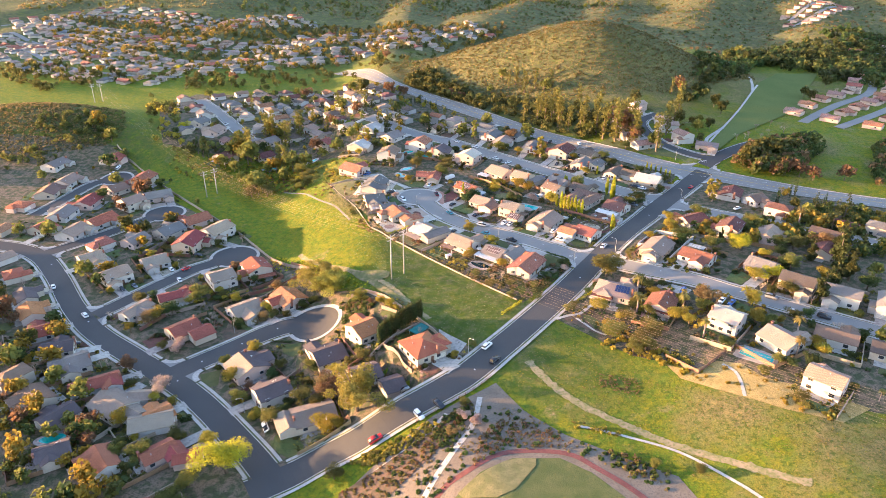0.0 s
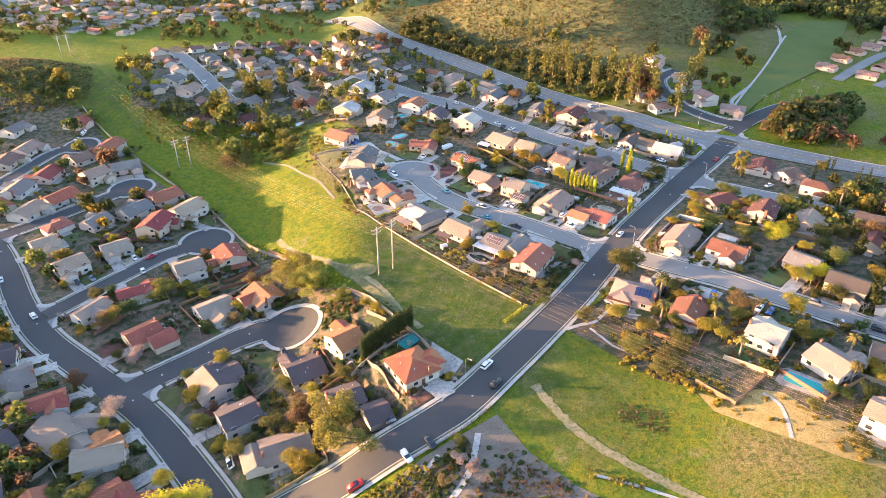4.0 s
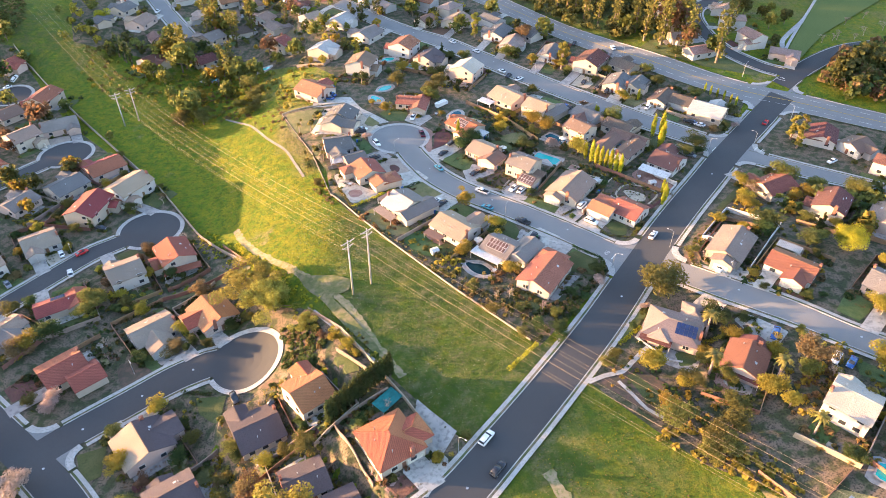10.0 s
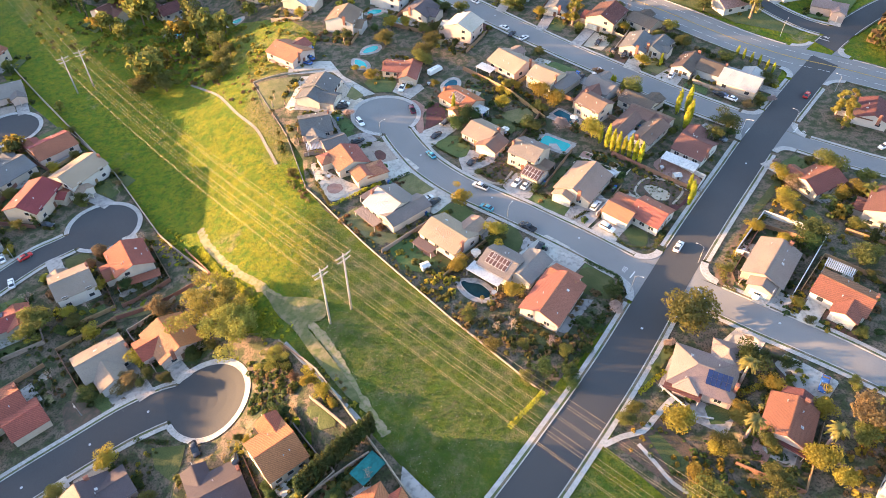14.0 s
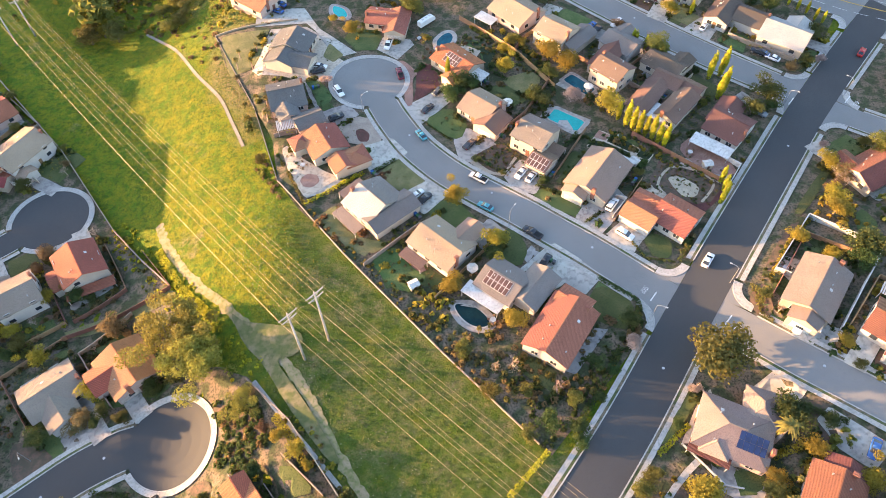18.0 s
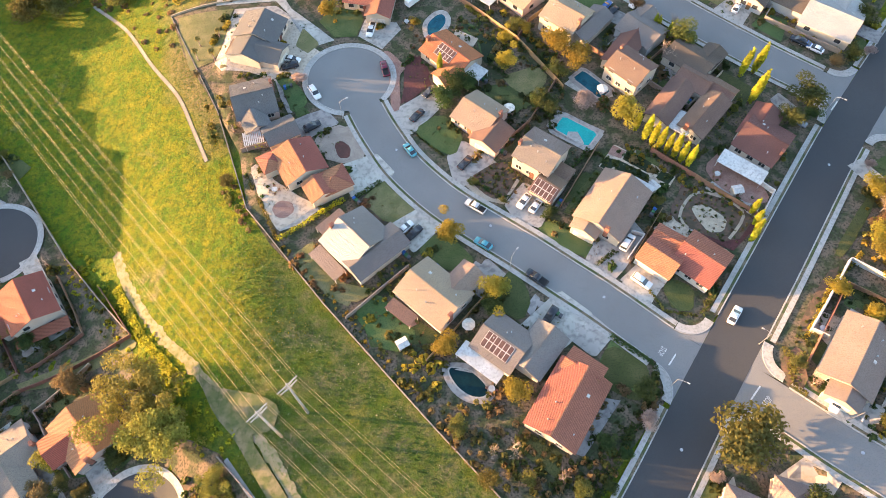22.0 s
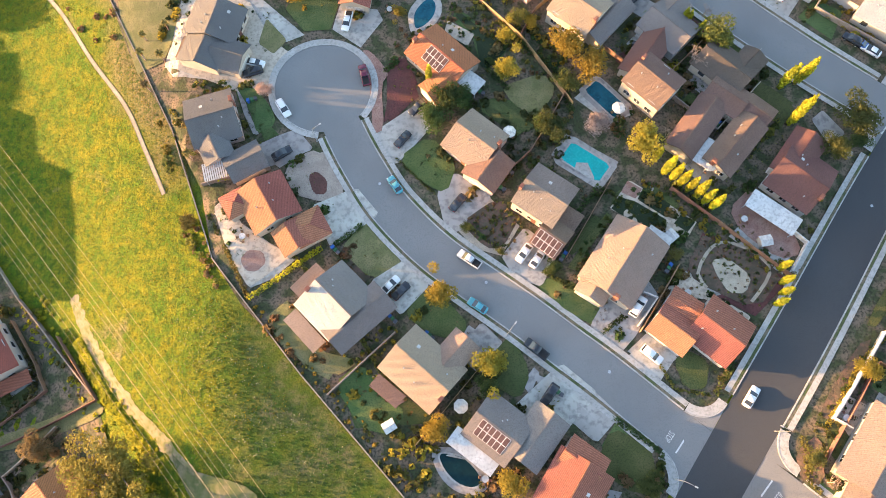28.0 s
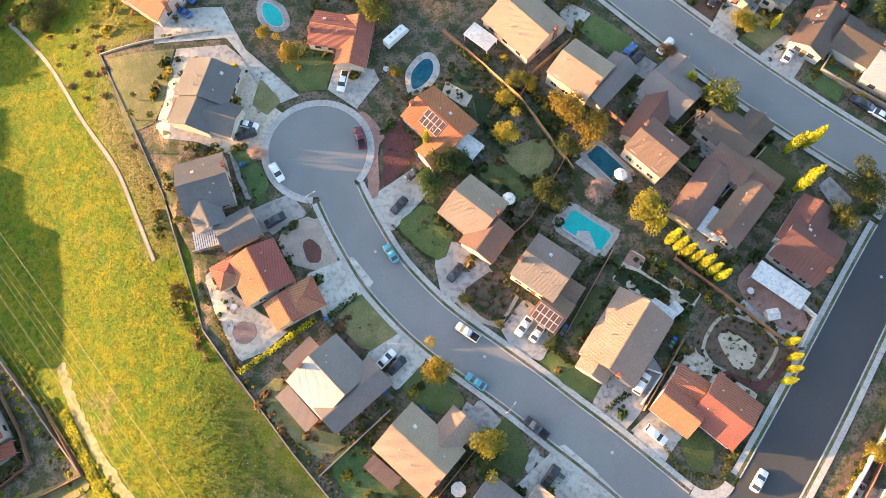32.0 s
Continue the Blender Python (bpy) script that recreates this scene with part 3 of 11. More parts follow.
for k, (rn, (pts, width, mat, bulb)) in enumerate(ROADS.items()):
    line, half, lift = LINES[rn], width / 2, 0.22 + 0.008 * (len(ROADS) - k)
    g = Geo()
    lanes = [sides(line, half - width * j / 4) for j in range(5)]
    for a, b in zip(lanes, lanes[1:]):
        ribbon(g, a, b, lift, lift)
    if bulb:
        cx, cy, r = BULBS[rn]
        ring = [(cx + r * s * math.cos(6.2832 * a / 48), cy + r * s * math.sin(6.2832 * a / 48)) for s in (0.25, 0.5, 0.75, 1) for a in range(48)]
        n0 = [(cx, cy)] + ring
        g.add([(x, y, h(x, y) + lift + 0.008) for x, y in n0], [(0, 1 + a, 1 + (a + 1) % 48) for a in range(48)] +
              [(1 + 48 * s + a, 1 + 48 * (s + 1) + a, 1 + 48 * (s + 1) + (a + 1) % 48, 1 + 48 * s + (a + 1) % 48) for s in range(3) for a in range(48)])
    tagged(new("road", g.mesh("road", ASPHALT if mat == "new" else ASPHALT_OLD)), "dark fresh asphalt road" if mat == "new" else "grey worn asphalt street with faint cracks", "road", kind="structure")
    kerb, walkway, verge = Geo(), Geo(), Geo()
    edges = [sides(line, s * half) for s in (1, -1)]
    if bulb:
        a0 = math.atan2(line[-2][1] - cy, line[-2][0] - cx)
        edges.append([(cx + r * math.cos(a0 + 0.02 - 6.2832 * a / 60), cy + r * math.sin(a0 + 0.02 - 6.2832 * a / 60)) for a in range(61)])
    for n_e, e in enumerate(edges):
        s = (1, -1, 1)[n_e]
        outs = [sides(e, s * d) for d in (0.0, 0.35, 1.1, 2.5)] if n_e < 2 else [sides(e, d) for d in (0.0, 0.35, 0.36, 2.0)]
        if n_e < 2 and bulb:
            bad = lambda i: math.hypot(outs[0][i][0] - cx, outs[0][i][1] - cy) < r + 0.3 or on_road(*outs[0][i], skip=rn, grow=0.2) or on_road(*outs[3][i], skip=rn, grow=0.0) or at_corner(outs[0][i])
        elif n_e == 2:
            bad = lambda i: min(math.dist(p, outs[0][i]) for p in line[:-2]) < half + 0.2
        else:
            bad = lambda i: on_road(*outs[0][i], skip=rn, grow=0.2) or on_road(*outs[3][i], skip=rn) or at_corner(outs[0][i])
        flags = [bad(i) for i in range(len(e))]
        gone = lambda i: flags[i] or flags[min(i + 1, len(flags) - 1)]
        pair = (lambda a, b: (a, b)) if s < 0 else (lambda a, b: (b, a))
        ribbon(kerb, *pair(outs[0], outs[1]), 0.46, 0.46, gone)
        ribbon(kerb, outs[0], outs[0], 0.2, 0.46, gone)
        ribbon(walkway, *pair(outs[2], outs[3]), 0.42, 0.42, gone)
        if n_e < 2:
            ribbon(verge, *pair(outs[1], outs[2]), 0.40, 0.40, gone)
    tagged(new("kerb", kerb.mesh("kerb", KERB)), "pale concrete kerb along the street", "kerb", kind="structure")
    if verge.v:
        tagged(new("verge", verge.mesh("verge", VERGE)), "narrow planted strip between kerb and pavement", "verge", kind="structure")
    if rn not in ("art", "entr"):
        tagged(new("pavement", walkway.mesh("pavement", CONCRETE)), "pale concrete pavement beside the kerb", "pavement", kind="structure")


for C, mdir, sdir, r in CORNERS:
    def arc(rad):
        F = C + (mdir + sdir) * r
        return [tuple(F - (sdir * math.cos(a * 0.1309) + mdir * math.sin(a * 0.1309)) * rad) for a in range(13)]
    g = Geo()
    rim = arc(r)
    mid = [tuple(C.lerp(Vector(p), 0.5)) for p in rim]
    g.add([(C.x, C.y, h(*C) + 0.33)] + [(*p, h(*p) + 0.33) for p in mid + rim], [(0, 1 + a, 2 + a) for a in range(12)] + [(1 + a, 14 + a, 15 + a, 2 + a) for a in range(12)])
    tagged(new("road_corner", g.mesh("road_corner", ASPHALT_OLD)), "worn asphalt in the rounded street corner", "road", kind="structure")
    g = Geo()
    ribbon(g, arc(r), arc(r - 0.35), 0.47, 0.47), ribbon(g, arc(r), arc(r), 0.2, 0.47)
    tagged(new("kerb", g.mesh("kerb", KERB)), "rounded concrete kerb of the corner", "kerb", kind="structure")
    g = Geo()
    ribbon(g, arc(r - 0.36), arc(r - 2.6), 0.43, 0.43)
    tagged(new("pavement", g.mesh("pavement", CONCRETE)), "pale concrete pavement round the corner", "pavement", kind="structure")


# ---- houses ----
def gable_roof(L, W, eave, rise, over=0.6, hip=False, thick=0.22):
    """Two or four roof slopes as slabs. Ridge along x. Each slope is a list of corners."""
    a, b = L / 2 + over * 0.6, W / 2 + over
    z0, z1 = eave - rise * over / (W / 2), eave + rise
    if hip:
        k = max(0.2, a - b * 0.95)
        return [[(-a, -b, z0), (a, -b, z0), (k, 0, z1), (-k, 0, z1)], [(a, b, z0), (-a, b, z0), (-k, 0, z1), (k, 0, z1)],
                [(a, -b, z0), (a, b, z0), (k, 0, z1)], [(-a, b, z0), (-a, -b, z0), (-k, 0, z1)]]
    return [[(-a, -b, z0), (a, -b, z0), (a, 0, z1), (-a, 0, z1)], [(a, b, z0), (-a, b, z0), (-a, 0, z1), (a, 0, z1)]]


def slab(corners, thick, m):
    g = Geo()
    n = len(corners)
    p = [m @ Vector(c) for c in corners]
    up = (p[1] - p[0]).cross(p[2] - p[0]).normalized() * thick
    g.add(p + [q + up for q in p], [tuple(reversed(range(n))), tuple(range(n, 2 * n))] + [(i, (i + 1) % n, n + (i + 1) % n, n + i) for i in range(n)])
    return g


_wg = Geo()
_wg.box(-0.8, -0.05, -0.65, 0.8, 0.06, -0.55), _wg.box(-0.8, -0.05, 0.55, 0.8, 0.06, 0.65), _wg.box(-0.8, -0.05, -0.55, -0.7, 0.06, 0.55), _wg.box(0.7, -0.05, -0.55, 0.8, 0.06, 0.55), _wg.box(-0.04, -0.05, -0.55, 0.04, 0.05, 0.55)
WINDOW_FRAME = _wg.mesh("window_frame", TRIM)
_wp = Geo().box(-0.8, -0.05, -0.65, 0.8, 0.05, 0.65)
PLAIN_WINDOW = _wp.box(-0.7, -0.07, -0.55, 0.7, 0.07, 0.55).mesh("window", TRIM)
PLAIN_WINDOW.materials.append(GLASS)
PLAIN_WINDOW.polygons.foreach_set("material_index", [0] * 6 + [1] * 6)
WINDOW_PANE = Geo().box(-0.7, -0.02, -0.55, 0.7, 0.02, 0.55).mesh("pane", GLASS)
_gg = Geo()
for _i in range(4):
    _gg.box(-2.4, -0.04, 0.02 + 0.55 * _i, 2.4, 0.05, 0.53 + 0.55 * _i)
GARAGE_DOOR = _gg.mesh("garage_door", GARAGE)
FRONT_DOOR = Geo().box(-0.5, -0.05, 0, 0.5, 0.06, 2.05).box(-0.36, 0.06, 1.15, 0.36, 0.09, 1.9).box(-0.36, 0.06, 0.2, 0.36, 0.09, 1.0).mesh("door", DOORM)
VENT = Geo().tube((0, 0, -0.3), (0, 0, 0.45), 0.1, 0.1, 8).tube((0, 0, 0.45), (0, 0, 0.55), 0.17, 0.12, 8).mesh("roof_vent", METAL)
SKYLIGHT = Geo().box(-0.45, -0.45, 0, 0.45, 0.45, 0.16).mesh("roof_box", TRIM)
_cg = Geo().box(-0.65, -0.4, -3.0, 0.65, 0.4, 1.5).box(-0.75, -0.5, 1.5, 0.75, 0.5, 1.68).tube((-0.25, 0, 1.68), (-0.25, 0, 1.95), 0.14, 0.14, 8).tube((0.25, 0, 1.68), (0.25, 0, 1.95), 0.14, 0.14, 8)
CHIMNEY = _cg.mesh("chimney", BRICK)
_sg = Geo()
_sg.box(0.02, 0.02, 0.0, 0.98, 1.62, 0.05)
SOLAR_PANEL = _sg.mesh("solar_panel", SOLAR)
_sb = Geo().box(-0.02, -0.02, -0.02, 1.01, 1.66, 0.03)
BROWN_PANEL = _sb.box(0.06, 0.06, 0.03, 0.93, 1.58, 0.05).mesh("solar_panel", TRIM)
BROWN_PANEL.materials.append(SOLAR_BROWN)
BROWN_PANEL.polygons.foreach_set("material_index", [0] * 6 + [1] * 6)
HOUSES, BLOCKS, NO_LOT = [], [], set()
rng = random.Random(11)


def house(x, y, turn, L, W, roof, eave=3.6, hip=False, wings=(), pitch=0.4, front=None, second=None, wall=None, plain=False, drive=True, chimney=None, solar=None, solar_block=0, lot=True):
    """A house with its ridge along turn; wings: (x, y, turn, L, W, roof) in the same world plan; front: the angle that the street lies at."""
    base = min(h(x + a * L * 0.3, y + b * L * 0.3) for a in (-1, 1) for b in (-1, 1)) * 0.5 + h(x, y) * 0.5 + 0.25
    top = holder("house", x, y, base, turn)
    wall = STUCCO[rng.choice((0, 0, 1, 1, 2, 3, 4))] if wall is None else STUCCO[wall]
    two = eave > 5
    tagged(top, f"{'two-storey' if two else 'single-storey'} pale stucco house with {ROOF_WORDS[roof]} roof", "house", "houses of the neighbourhood" if not plain else "far houses")
    d, rx, ry, rn = nearest_road(x, y)
    if front is None:
        front = math.degrees(math.atan2(ry - y, rx - x))
    blocks = [(0, 0, 0, L, W, roof, second)]
    rel = (front - turn) % 360
    side = round(rel / 90) % 4           # 0: +x end, 1: +y side, 2: -x end, 3: -y side
    sgn = 1 if side in (0, 1) else -1
    door_side = door_at = None
    if wings:
        for wx, wy, wt, wl, ww, wr, *_ in wings:
            p = pose(0, 0, 0, 0, 0, -turn) @ Vector((wx - x, wy - y, 0))
            blocks.append((p.x, p.y, wt - turn, wl, ww, wr, None))
        gx, gy, gt, gl = blocks[1][:4]
        g_dir = Vector((math.cos(radians(gt)), math.sin(radians(gt)), 0))
        if g_dir.dot(Vector((math.cos(radians(rel)), math.sin(radians(rel)), 0))) < 0:
            g_dir = -g_dir
        door_at = (gx + g_dir.x * (gl / 2 + 0.03), gy + g_dir.y * (gl / 2 + 0.03), math.degrees(math.atan2(g_dir.y, g_dir.x)) - 90)
    elif side in (1, 3):
        gl, gw, gx = W * 0.5 + 4.2, 6.6, rng.choice((-1, 1)) * (L / 2 - 3.5)
        blocks.append((gx, sgn * (W / 2 + 4.2 - gl / 2), 90 * sgn, gl, gw, roof, None))
        door_side = (gx, sgn * (W / 2 + 4.2), 90 * sgn + 90)
    else:
        door_side = (sgn * L / 2, rng.choice((-1, 1)) * (W / 2 - 3.4), 90 + (0 if sgn > 0 else 180) + 180)
    if not wings and side not in (1, 3) and rng.random() < (0.7 if plain else 1.0):
        blocks.append((rng.uniform(-0.15, 0.15) * L, rng.choice((-1, 1)) * W * 0.4, 90, W * 0.75, W * 0.6, roof, None))
    all_walls, all_roofs = Geo(), Geo()
    whole_hip, hipped = hip, {n + 1 for n, q in enumerate(wings) if len(q) > 6}
    for n, (bx, by, bt, bl, bw, br, second_mat) in enumerate(blocks):
        m = pose(bx, by, -0.06 * n, 0, 0, bt)
        hip = whole_hip or n in hipped
        at_ = pose(x, y, 0, 0, 0, turn) @ Vector((bx, by, 0))
        BLOCKS.append((at_.x, at_.y, turn + bt, bl, bw, base))
        be = eave if n == 0 or not two else 3.6
        rise = bw / 2 * pitch
        w = Geo()
        a, b = bl / 2, bw / 2
        v = [(-a, -b, -3), (a, -b, -3), (a, b, -3), (-a, b, -3), (-a, -b, be), (a, -b, be), (a, b, be), (-a, b, be), (-a, 0, be + rise), (a, 0, be + rise)]
        if hip:
            w.add([m @ Vector(q) for q in v[:8]], [(0, 1, 5, 4), (1, 2, 6, 5), (2, 3, 7, 6), (3, 0, 4, 7), (4, 5, 6, 7)])
        else:
            w.add([m @ Vector(q) for q in v], [(0, 1, 5, 4), (1, 2, 6, 9, 5), (2, 3, 7, 6), (3, 0, 4, 8, 7)])
        if plain:
            all_walls.add(w.v, w.f)
            for c in gable_roof(bl, bw, be + 0.05, rise, hip=hip):
                s_ = slab(c, 0.2, m)
                all_roofs.add(s_.v, s_.f)
            continue
        part("wall", w.mesh("wall", wall), top)
        for i, c in enumerate(gable_roof(bl, bw, be + 0.05, rise, hip=hip)):
            # second_mat recolours slope 0 alone; on the plum house that is painted sunlight
            part("roof_slope", slab(c, 0.2, Matrix()).mesh("roof_slope", ROOF[second_mat if second_mat and i == 0 else br]), top, f"{ROOF_WORDS[second_mat if second_mat and i == 0 else br]} roof slope").matrix_basis = m
        k = a - b * 0.95 if hip else a + 0.3
        part("ridge_cap", Geo().box(-k, -0.16, be + rise + 0.2, k, 0.16, be + rise + 0.32, m).mesh("ridge_cap", ROOF[br]), top)
    if plain:
        part("wall", all_walls.mesh("wall", wall), top)
        part("roof", all_roofs.mesh("roof", ROOF[roof]), top)
        spots = [(-L / 4, -W / 2, 180), (L / 4, -W / 2, 180), (-L / 4, W / 2, 0), (L / 4, W / 2, 0)]
    else:
        spots = [(u * L, s * W / 2, 0 if s > 0 else 180) for s in (-1, 1) for u in (-0.3, 0, 0.3)] + [(s * L / 2, u * W, 270 if s > 0 else 90) for s in (-1, 1) for u in (-0.22, 0.22)]
    for level in ((1.5, 4.1) if two and not plain else (1.5,)):
        for n, (wx, wy, wt) in enumerate(spots):
            if not plain and (level > 3 and n % 2 or math.hypot(x - 20, y - 150) > 150 and n % 3 == 1):
                continue
            if plain:
                if n and math.hypot(x, y - 150) > 230:
                    continue
                part("window", PLAIN_WINDOW, top).matrix_basis = pose(wx, wy, level * K, 0, 0, wt) @ Matrix.Scale(K, 4)
                continue
            if math.hypot(x - 20, y - 150) > 105:
                part("window", PLAIN_WINDOW, top).matrix_basis = pose(wx, wy, level * K, 0, 0, wt) @ Matrix.Scale(K, 4)
                continue
            win = part("window", WINDOW_FRAME, top)
            win.matrix_basis = pose(wx, wy, level * K, 0, 0, wt) @ Matrix.Scale(K, 4)
            part("pane", WINDOW_PANE, win)
    if door_side:
        gd = part("garage_door", GARAGE_DOOR, top, "sectional garage door")
        gd.matrix_basis = pose(door_side[0], door_side[1], 0, 0, 0, door_side[2] - 90 if side in (1, 3) else door_side[2]) @ Matrix.Scale(1.25, 4)
    elif door_at and blocks[1][4] > 6.2:
        part("garage_door", GARAGE_DOOR, top, "sectional garage door").matrix_basis = pose(door_at[0], door_at[1], 0, 0, 0, door_at[2]) @ Matrix.Scale(1.15, 4)
    if not plain:
        fd = part("door", FRONT_DOOR, top)
        fd.matrix_basis = pose(*((0.08 * L, sgn * (W / 2 + 0.02)) if side in (1, 3) else (sgn * (L / 2 + 0.02), 0)), 0, 0, 0, (0 if sgn > 0 else 180) if side in (1, 3) else (270 if sgn > 0 else 90)) @ Matrix.Scale(K, 4)
        slope = pitch
        for _ in range(3 if math.hypot(x - 20, y - 150) < 150 else 1):
            u, s = rng.uniform(-0.35, 0.35) * L, rng.choice((-1, 1)) * rng.uniform(0.12, 0.35) * W
            part("roof_vent", VENT, top).matrix_basis = pose(u, s, eave + (W / 2 - abs(s)) * slope + 0.25) @ Matrix.Scale(K, 4)
        if rng.random() < 0.5:
            part("roof_box", SKYLIGHT, top, "white roof box").matrix_basis = pose(rng.uniform(-0.3, 0.3) * L, 0.25 * W, eave + W / 4 * slope + 0.2, -math.degrees(math.atan(slope)))
        cs = chimney if chimney is not None else (rng.choice((-1, 1)) * L * 0.5 if rng.random() < 0.75 else None)
        if cs is not None:
            part("chimney", CHIMNEY, top, "brick chimney").matrix_basis = pose(cs, rng.choice((-1, 1)) * W * 0.2, eave + W * 0.3 * slope, 0, 0, 90)
        if solar:
            s, cols, rows_n, u0, *brown = solar
            sx, sy, st, _, sw, _, _ = blocks[solar_block]
            se = 3.6 if solar_block and two else eave
            for i in range(cols):
                for j in range(rows_n):
                    ang = math.degrees(math.atan(slope))
                    p = part("solar_panel", BROWN_PANEL if brown else SOLAR_PANEL, top, "brown solar panel in a pale frame" if brown else "dark blue solar panel")
                    p.matrix_basis = pose(sx, sy, 0, 0, 0, st) @ pose(0, 0, 0, 0, 0, 0 if s < 0 else 180) @ pose((u0 + 1.03 * i) * K, 0, se + sw / 2 * slope + 0.36, 0, 0, 0) @ pose(0, 0, 0, ang) @ pose(0, -0.5 - 1.68 * K * (j + 1), 0.0) @ Matrix.Scale(K, 4)
    if not lot:
        NO_LOT.add((x, y))
    HOUSES.append((x, y, turn, L, W, front, d, rx, ry, rn, door_side, plain, base))
    return top


# the close and the street above the field
house(-60.7, 246.2, -105, 11.8, 14.9, "slate", wings=((-56.1, 234.9, -18, 9.4, 8.9, "slate"), (-63.8, 236.0, -107, 8.4, 11.5, "slate")), lot=False)
house(-59.4, 214.9, 17, 13.4, 14.7, "slate", wings=((-49.3, 201.7, 29, 10.5, 7.9, "slate"), (-57.9, 205.7, -64, 7.5, 7.6, "slate")), lot=False)
house(-42.1, 189.4, -61, 13.2, 13.1, "tile", wings=((-30.5, 182.1, 28, 8.9, 7.9, "tile", 1), (-34.9, 179.4, -59, 7.6, 7.9, "tile"), (-51.0, 189.2, 30, 6.4, 6.2, "tile", 1)), lot=False)
house(-22.8, 161.8, -46, 13.0, 16.0, "grey", second="white", wings=((-16.7, 157.1, 41, 18.3, 8.3, "grey"),), lot=False, wall=1)
house(0.1, 143.6, -42, 17.2, 13.6, "tan", wings=((8.7, 147.8, 48, 9.0, 7.0, "tan"),), lot=False)
house(18.8, 128.6, -38, 12.8, 12.2, "grey", wings=((28.3, 126.4, 52, 14.0, 9.0, "grey"),), lot=False, solar=(-1, 6, 2, -3.2, 1))
house(34.6, 111.6, -123, 20.5, 13.6, "tile", wings=((39.0, 120.2, -37, 10.0, 8.0, "tile"),), lot=False)
house(-24.7, 263.2, -11, 13.5, 10.6, "tile", wings=((-18.6, 259.4, -99, 15.9, 8.4, "tile"),), lot=False)
house(6.3, 232.8, -45, 17.3, 12.4, "orange", wings=((5.4, 223.4, -142, 8.4, 7.0, "orange"),), lot=False, solar=(-1, 5, 2, -2.8, 1))
house(15.1, 206.3, -40, 12.8, 13.2, "tan", wings=((18.6, 198.0, -126, 10.4, 9.6, "brown"),), lot=False)
house(33.2, 188.4, -36, 12.5, 12.4, "greytan", eave=6.4, wings=((34.8, 177.6, -38, 7.6, 8.4, "brown"),), lot=False, solar=(-1, 5, 2, -2.6, 1), solar_block=1)
house(53.2, 170.5, -125, 20.0, 14.8, "tan", wings=((46.0, 165.0, -124, 9.6, 7.4, "tan"),), lot=False)
house(75.7, 151.7, -41, 12.4, 12.8, "tile", wings=((64.4, 152.6, -40, 10.6, 8.8, "tile"), (67.3, 158.4, -36, 8.0, 5.6, "tile")), lot=False)
house(31.6, 263.8, -47, 18.1, 16.0, "tan", lot=False)
house(46.3, 245.9, -40, 13.4, 12.8, "tan", eave=6.2, second="tan", wings=((54.5, 243.9, -133, 16.5, 7.6, "grey"),), lot=False)
house(65.1, 221.4, -45, 12.5, 11.4, "brown", eave=6.2, wings=((65.1, 231.9, -126, 17.9, 7.6, "redbrown"),), lot=False)
house(86.6, 203.4, -131, 18.5, 8.0, "brown", wings=((86.0, 217.8, -39, 10.8, 8.6, "brown"), (76.6, 209.0, -128, 18.9, 7.6, "brown"), (94.0, 212.8, -42, 8.0, 7.0, "brown")), lot=False)
house(102.9, 193.1, -41, 13.4, 15.0, "redbrown", wings=((103.4, 199.5, -128, 14.9, 8.4, "redbrown"),), lot=False)
house(116.6, 258.9, 54, 17.1, 9.6, "darkbrown", wings=((127.1, 254.4, -38, 12.0, 12.0, "darkbrown"),), lot=False)
# east of the main road
house(75.8, 80.4, -25, 18.5, 14.4, "pinkgrey", hip=True, wings=((84.8, 86.8, 70, 10.0, 8.0, "pinkgrey"), (70.4, 77.6, 65, 7.4, 6.4, "pinkgrey")), lot=False, solar=(-1, 5, 2, 0.6))
house(94.1, 62.9, -122, 14.0, 12.2, "brick", front=45, wings=((98.5, 68.0, -122, 8.0, 9.0, "darkred"),))
house(116.9, 41.5, -42, 12.8, 13.0, "cream", eave=6.2)
house(134.5, 26.0, -60, 14.6, 14.0, "pinkgrey")
house(108.6, 121.5, -127, 20.0, 13.0, "greytan", wings=((103.6, 113.2, -127, 9.5, 8.0, "greytan"),), front=-127)
house(125.5, 105.9, -41, 16.6, 12.2, "brick", wings=((124.0, 99.4, -131, 9.0, 7.4, "brick"),))
house(155.5, 95.0, -45, 13.3, 13.6, "grey")
# west of the field
house(-149.0, 83.0, 46, 15.3, 14.0, "red", wings=((-138.8, 79.6, 44, 11.4, 11.0, "red"),))
house(-121.8, 103.4, 42, 17.0, 13.5, "greytan", wings=((-117.5, 97.5, -48, 12.0, 9.6, "greytan"),))
house(-98.6, 110.1, -48, 16.6, 15.0, "orange", eave=3.8, second="tile")
house(-127.3, 150.3, -55, 16.0, 14.4, "red", eave=6.0, second="orange")
house(-145.2, 137.6, 36, 14.3, 14.0, "greytan", eave=5.8)
house(-166.0, 118.5, 34, 19.0, 9.4, "red", wings=((-160.0, 122.0, 124, 11.0, 8.0, "red"),), solar=(1, 4, 2, -2.0))
house(-182.0, 102.0, 62, 17.0, 9.4, "tan", wings=((-176.0, 99.0, 152, 11.0, 8.4, "grey"),))
house(-194.8, 161.0, 38, 15.2, 14.6, "greytan")
house(-210.5, 140.6, 47, 15.6, 14.0, "tan", eave=5.6)
house(-237.5, 165.4, 44, 14.2, 14.6, "tan")
# plum and tan: shaded and sunlit colours of one roof, painted per slope
house(-106.6, 50.0, -49, 15.3, 16.6, "plum", eave=3.8, second="tan")
house(-89.5, 29.3, 37, 15.2, 12.4, "plum", eave=5.8)
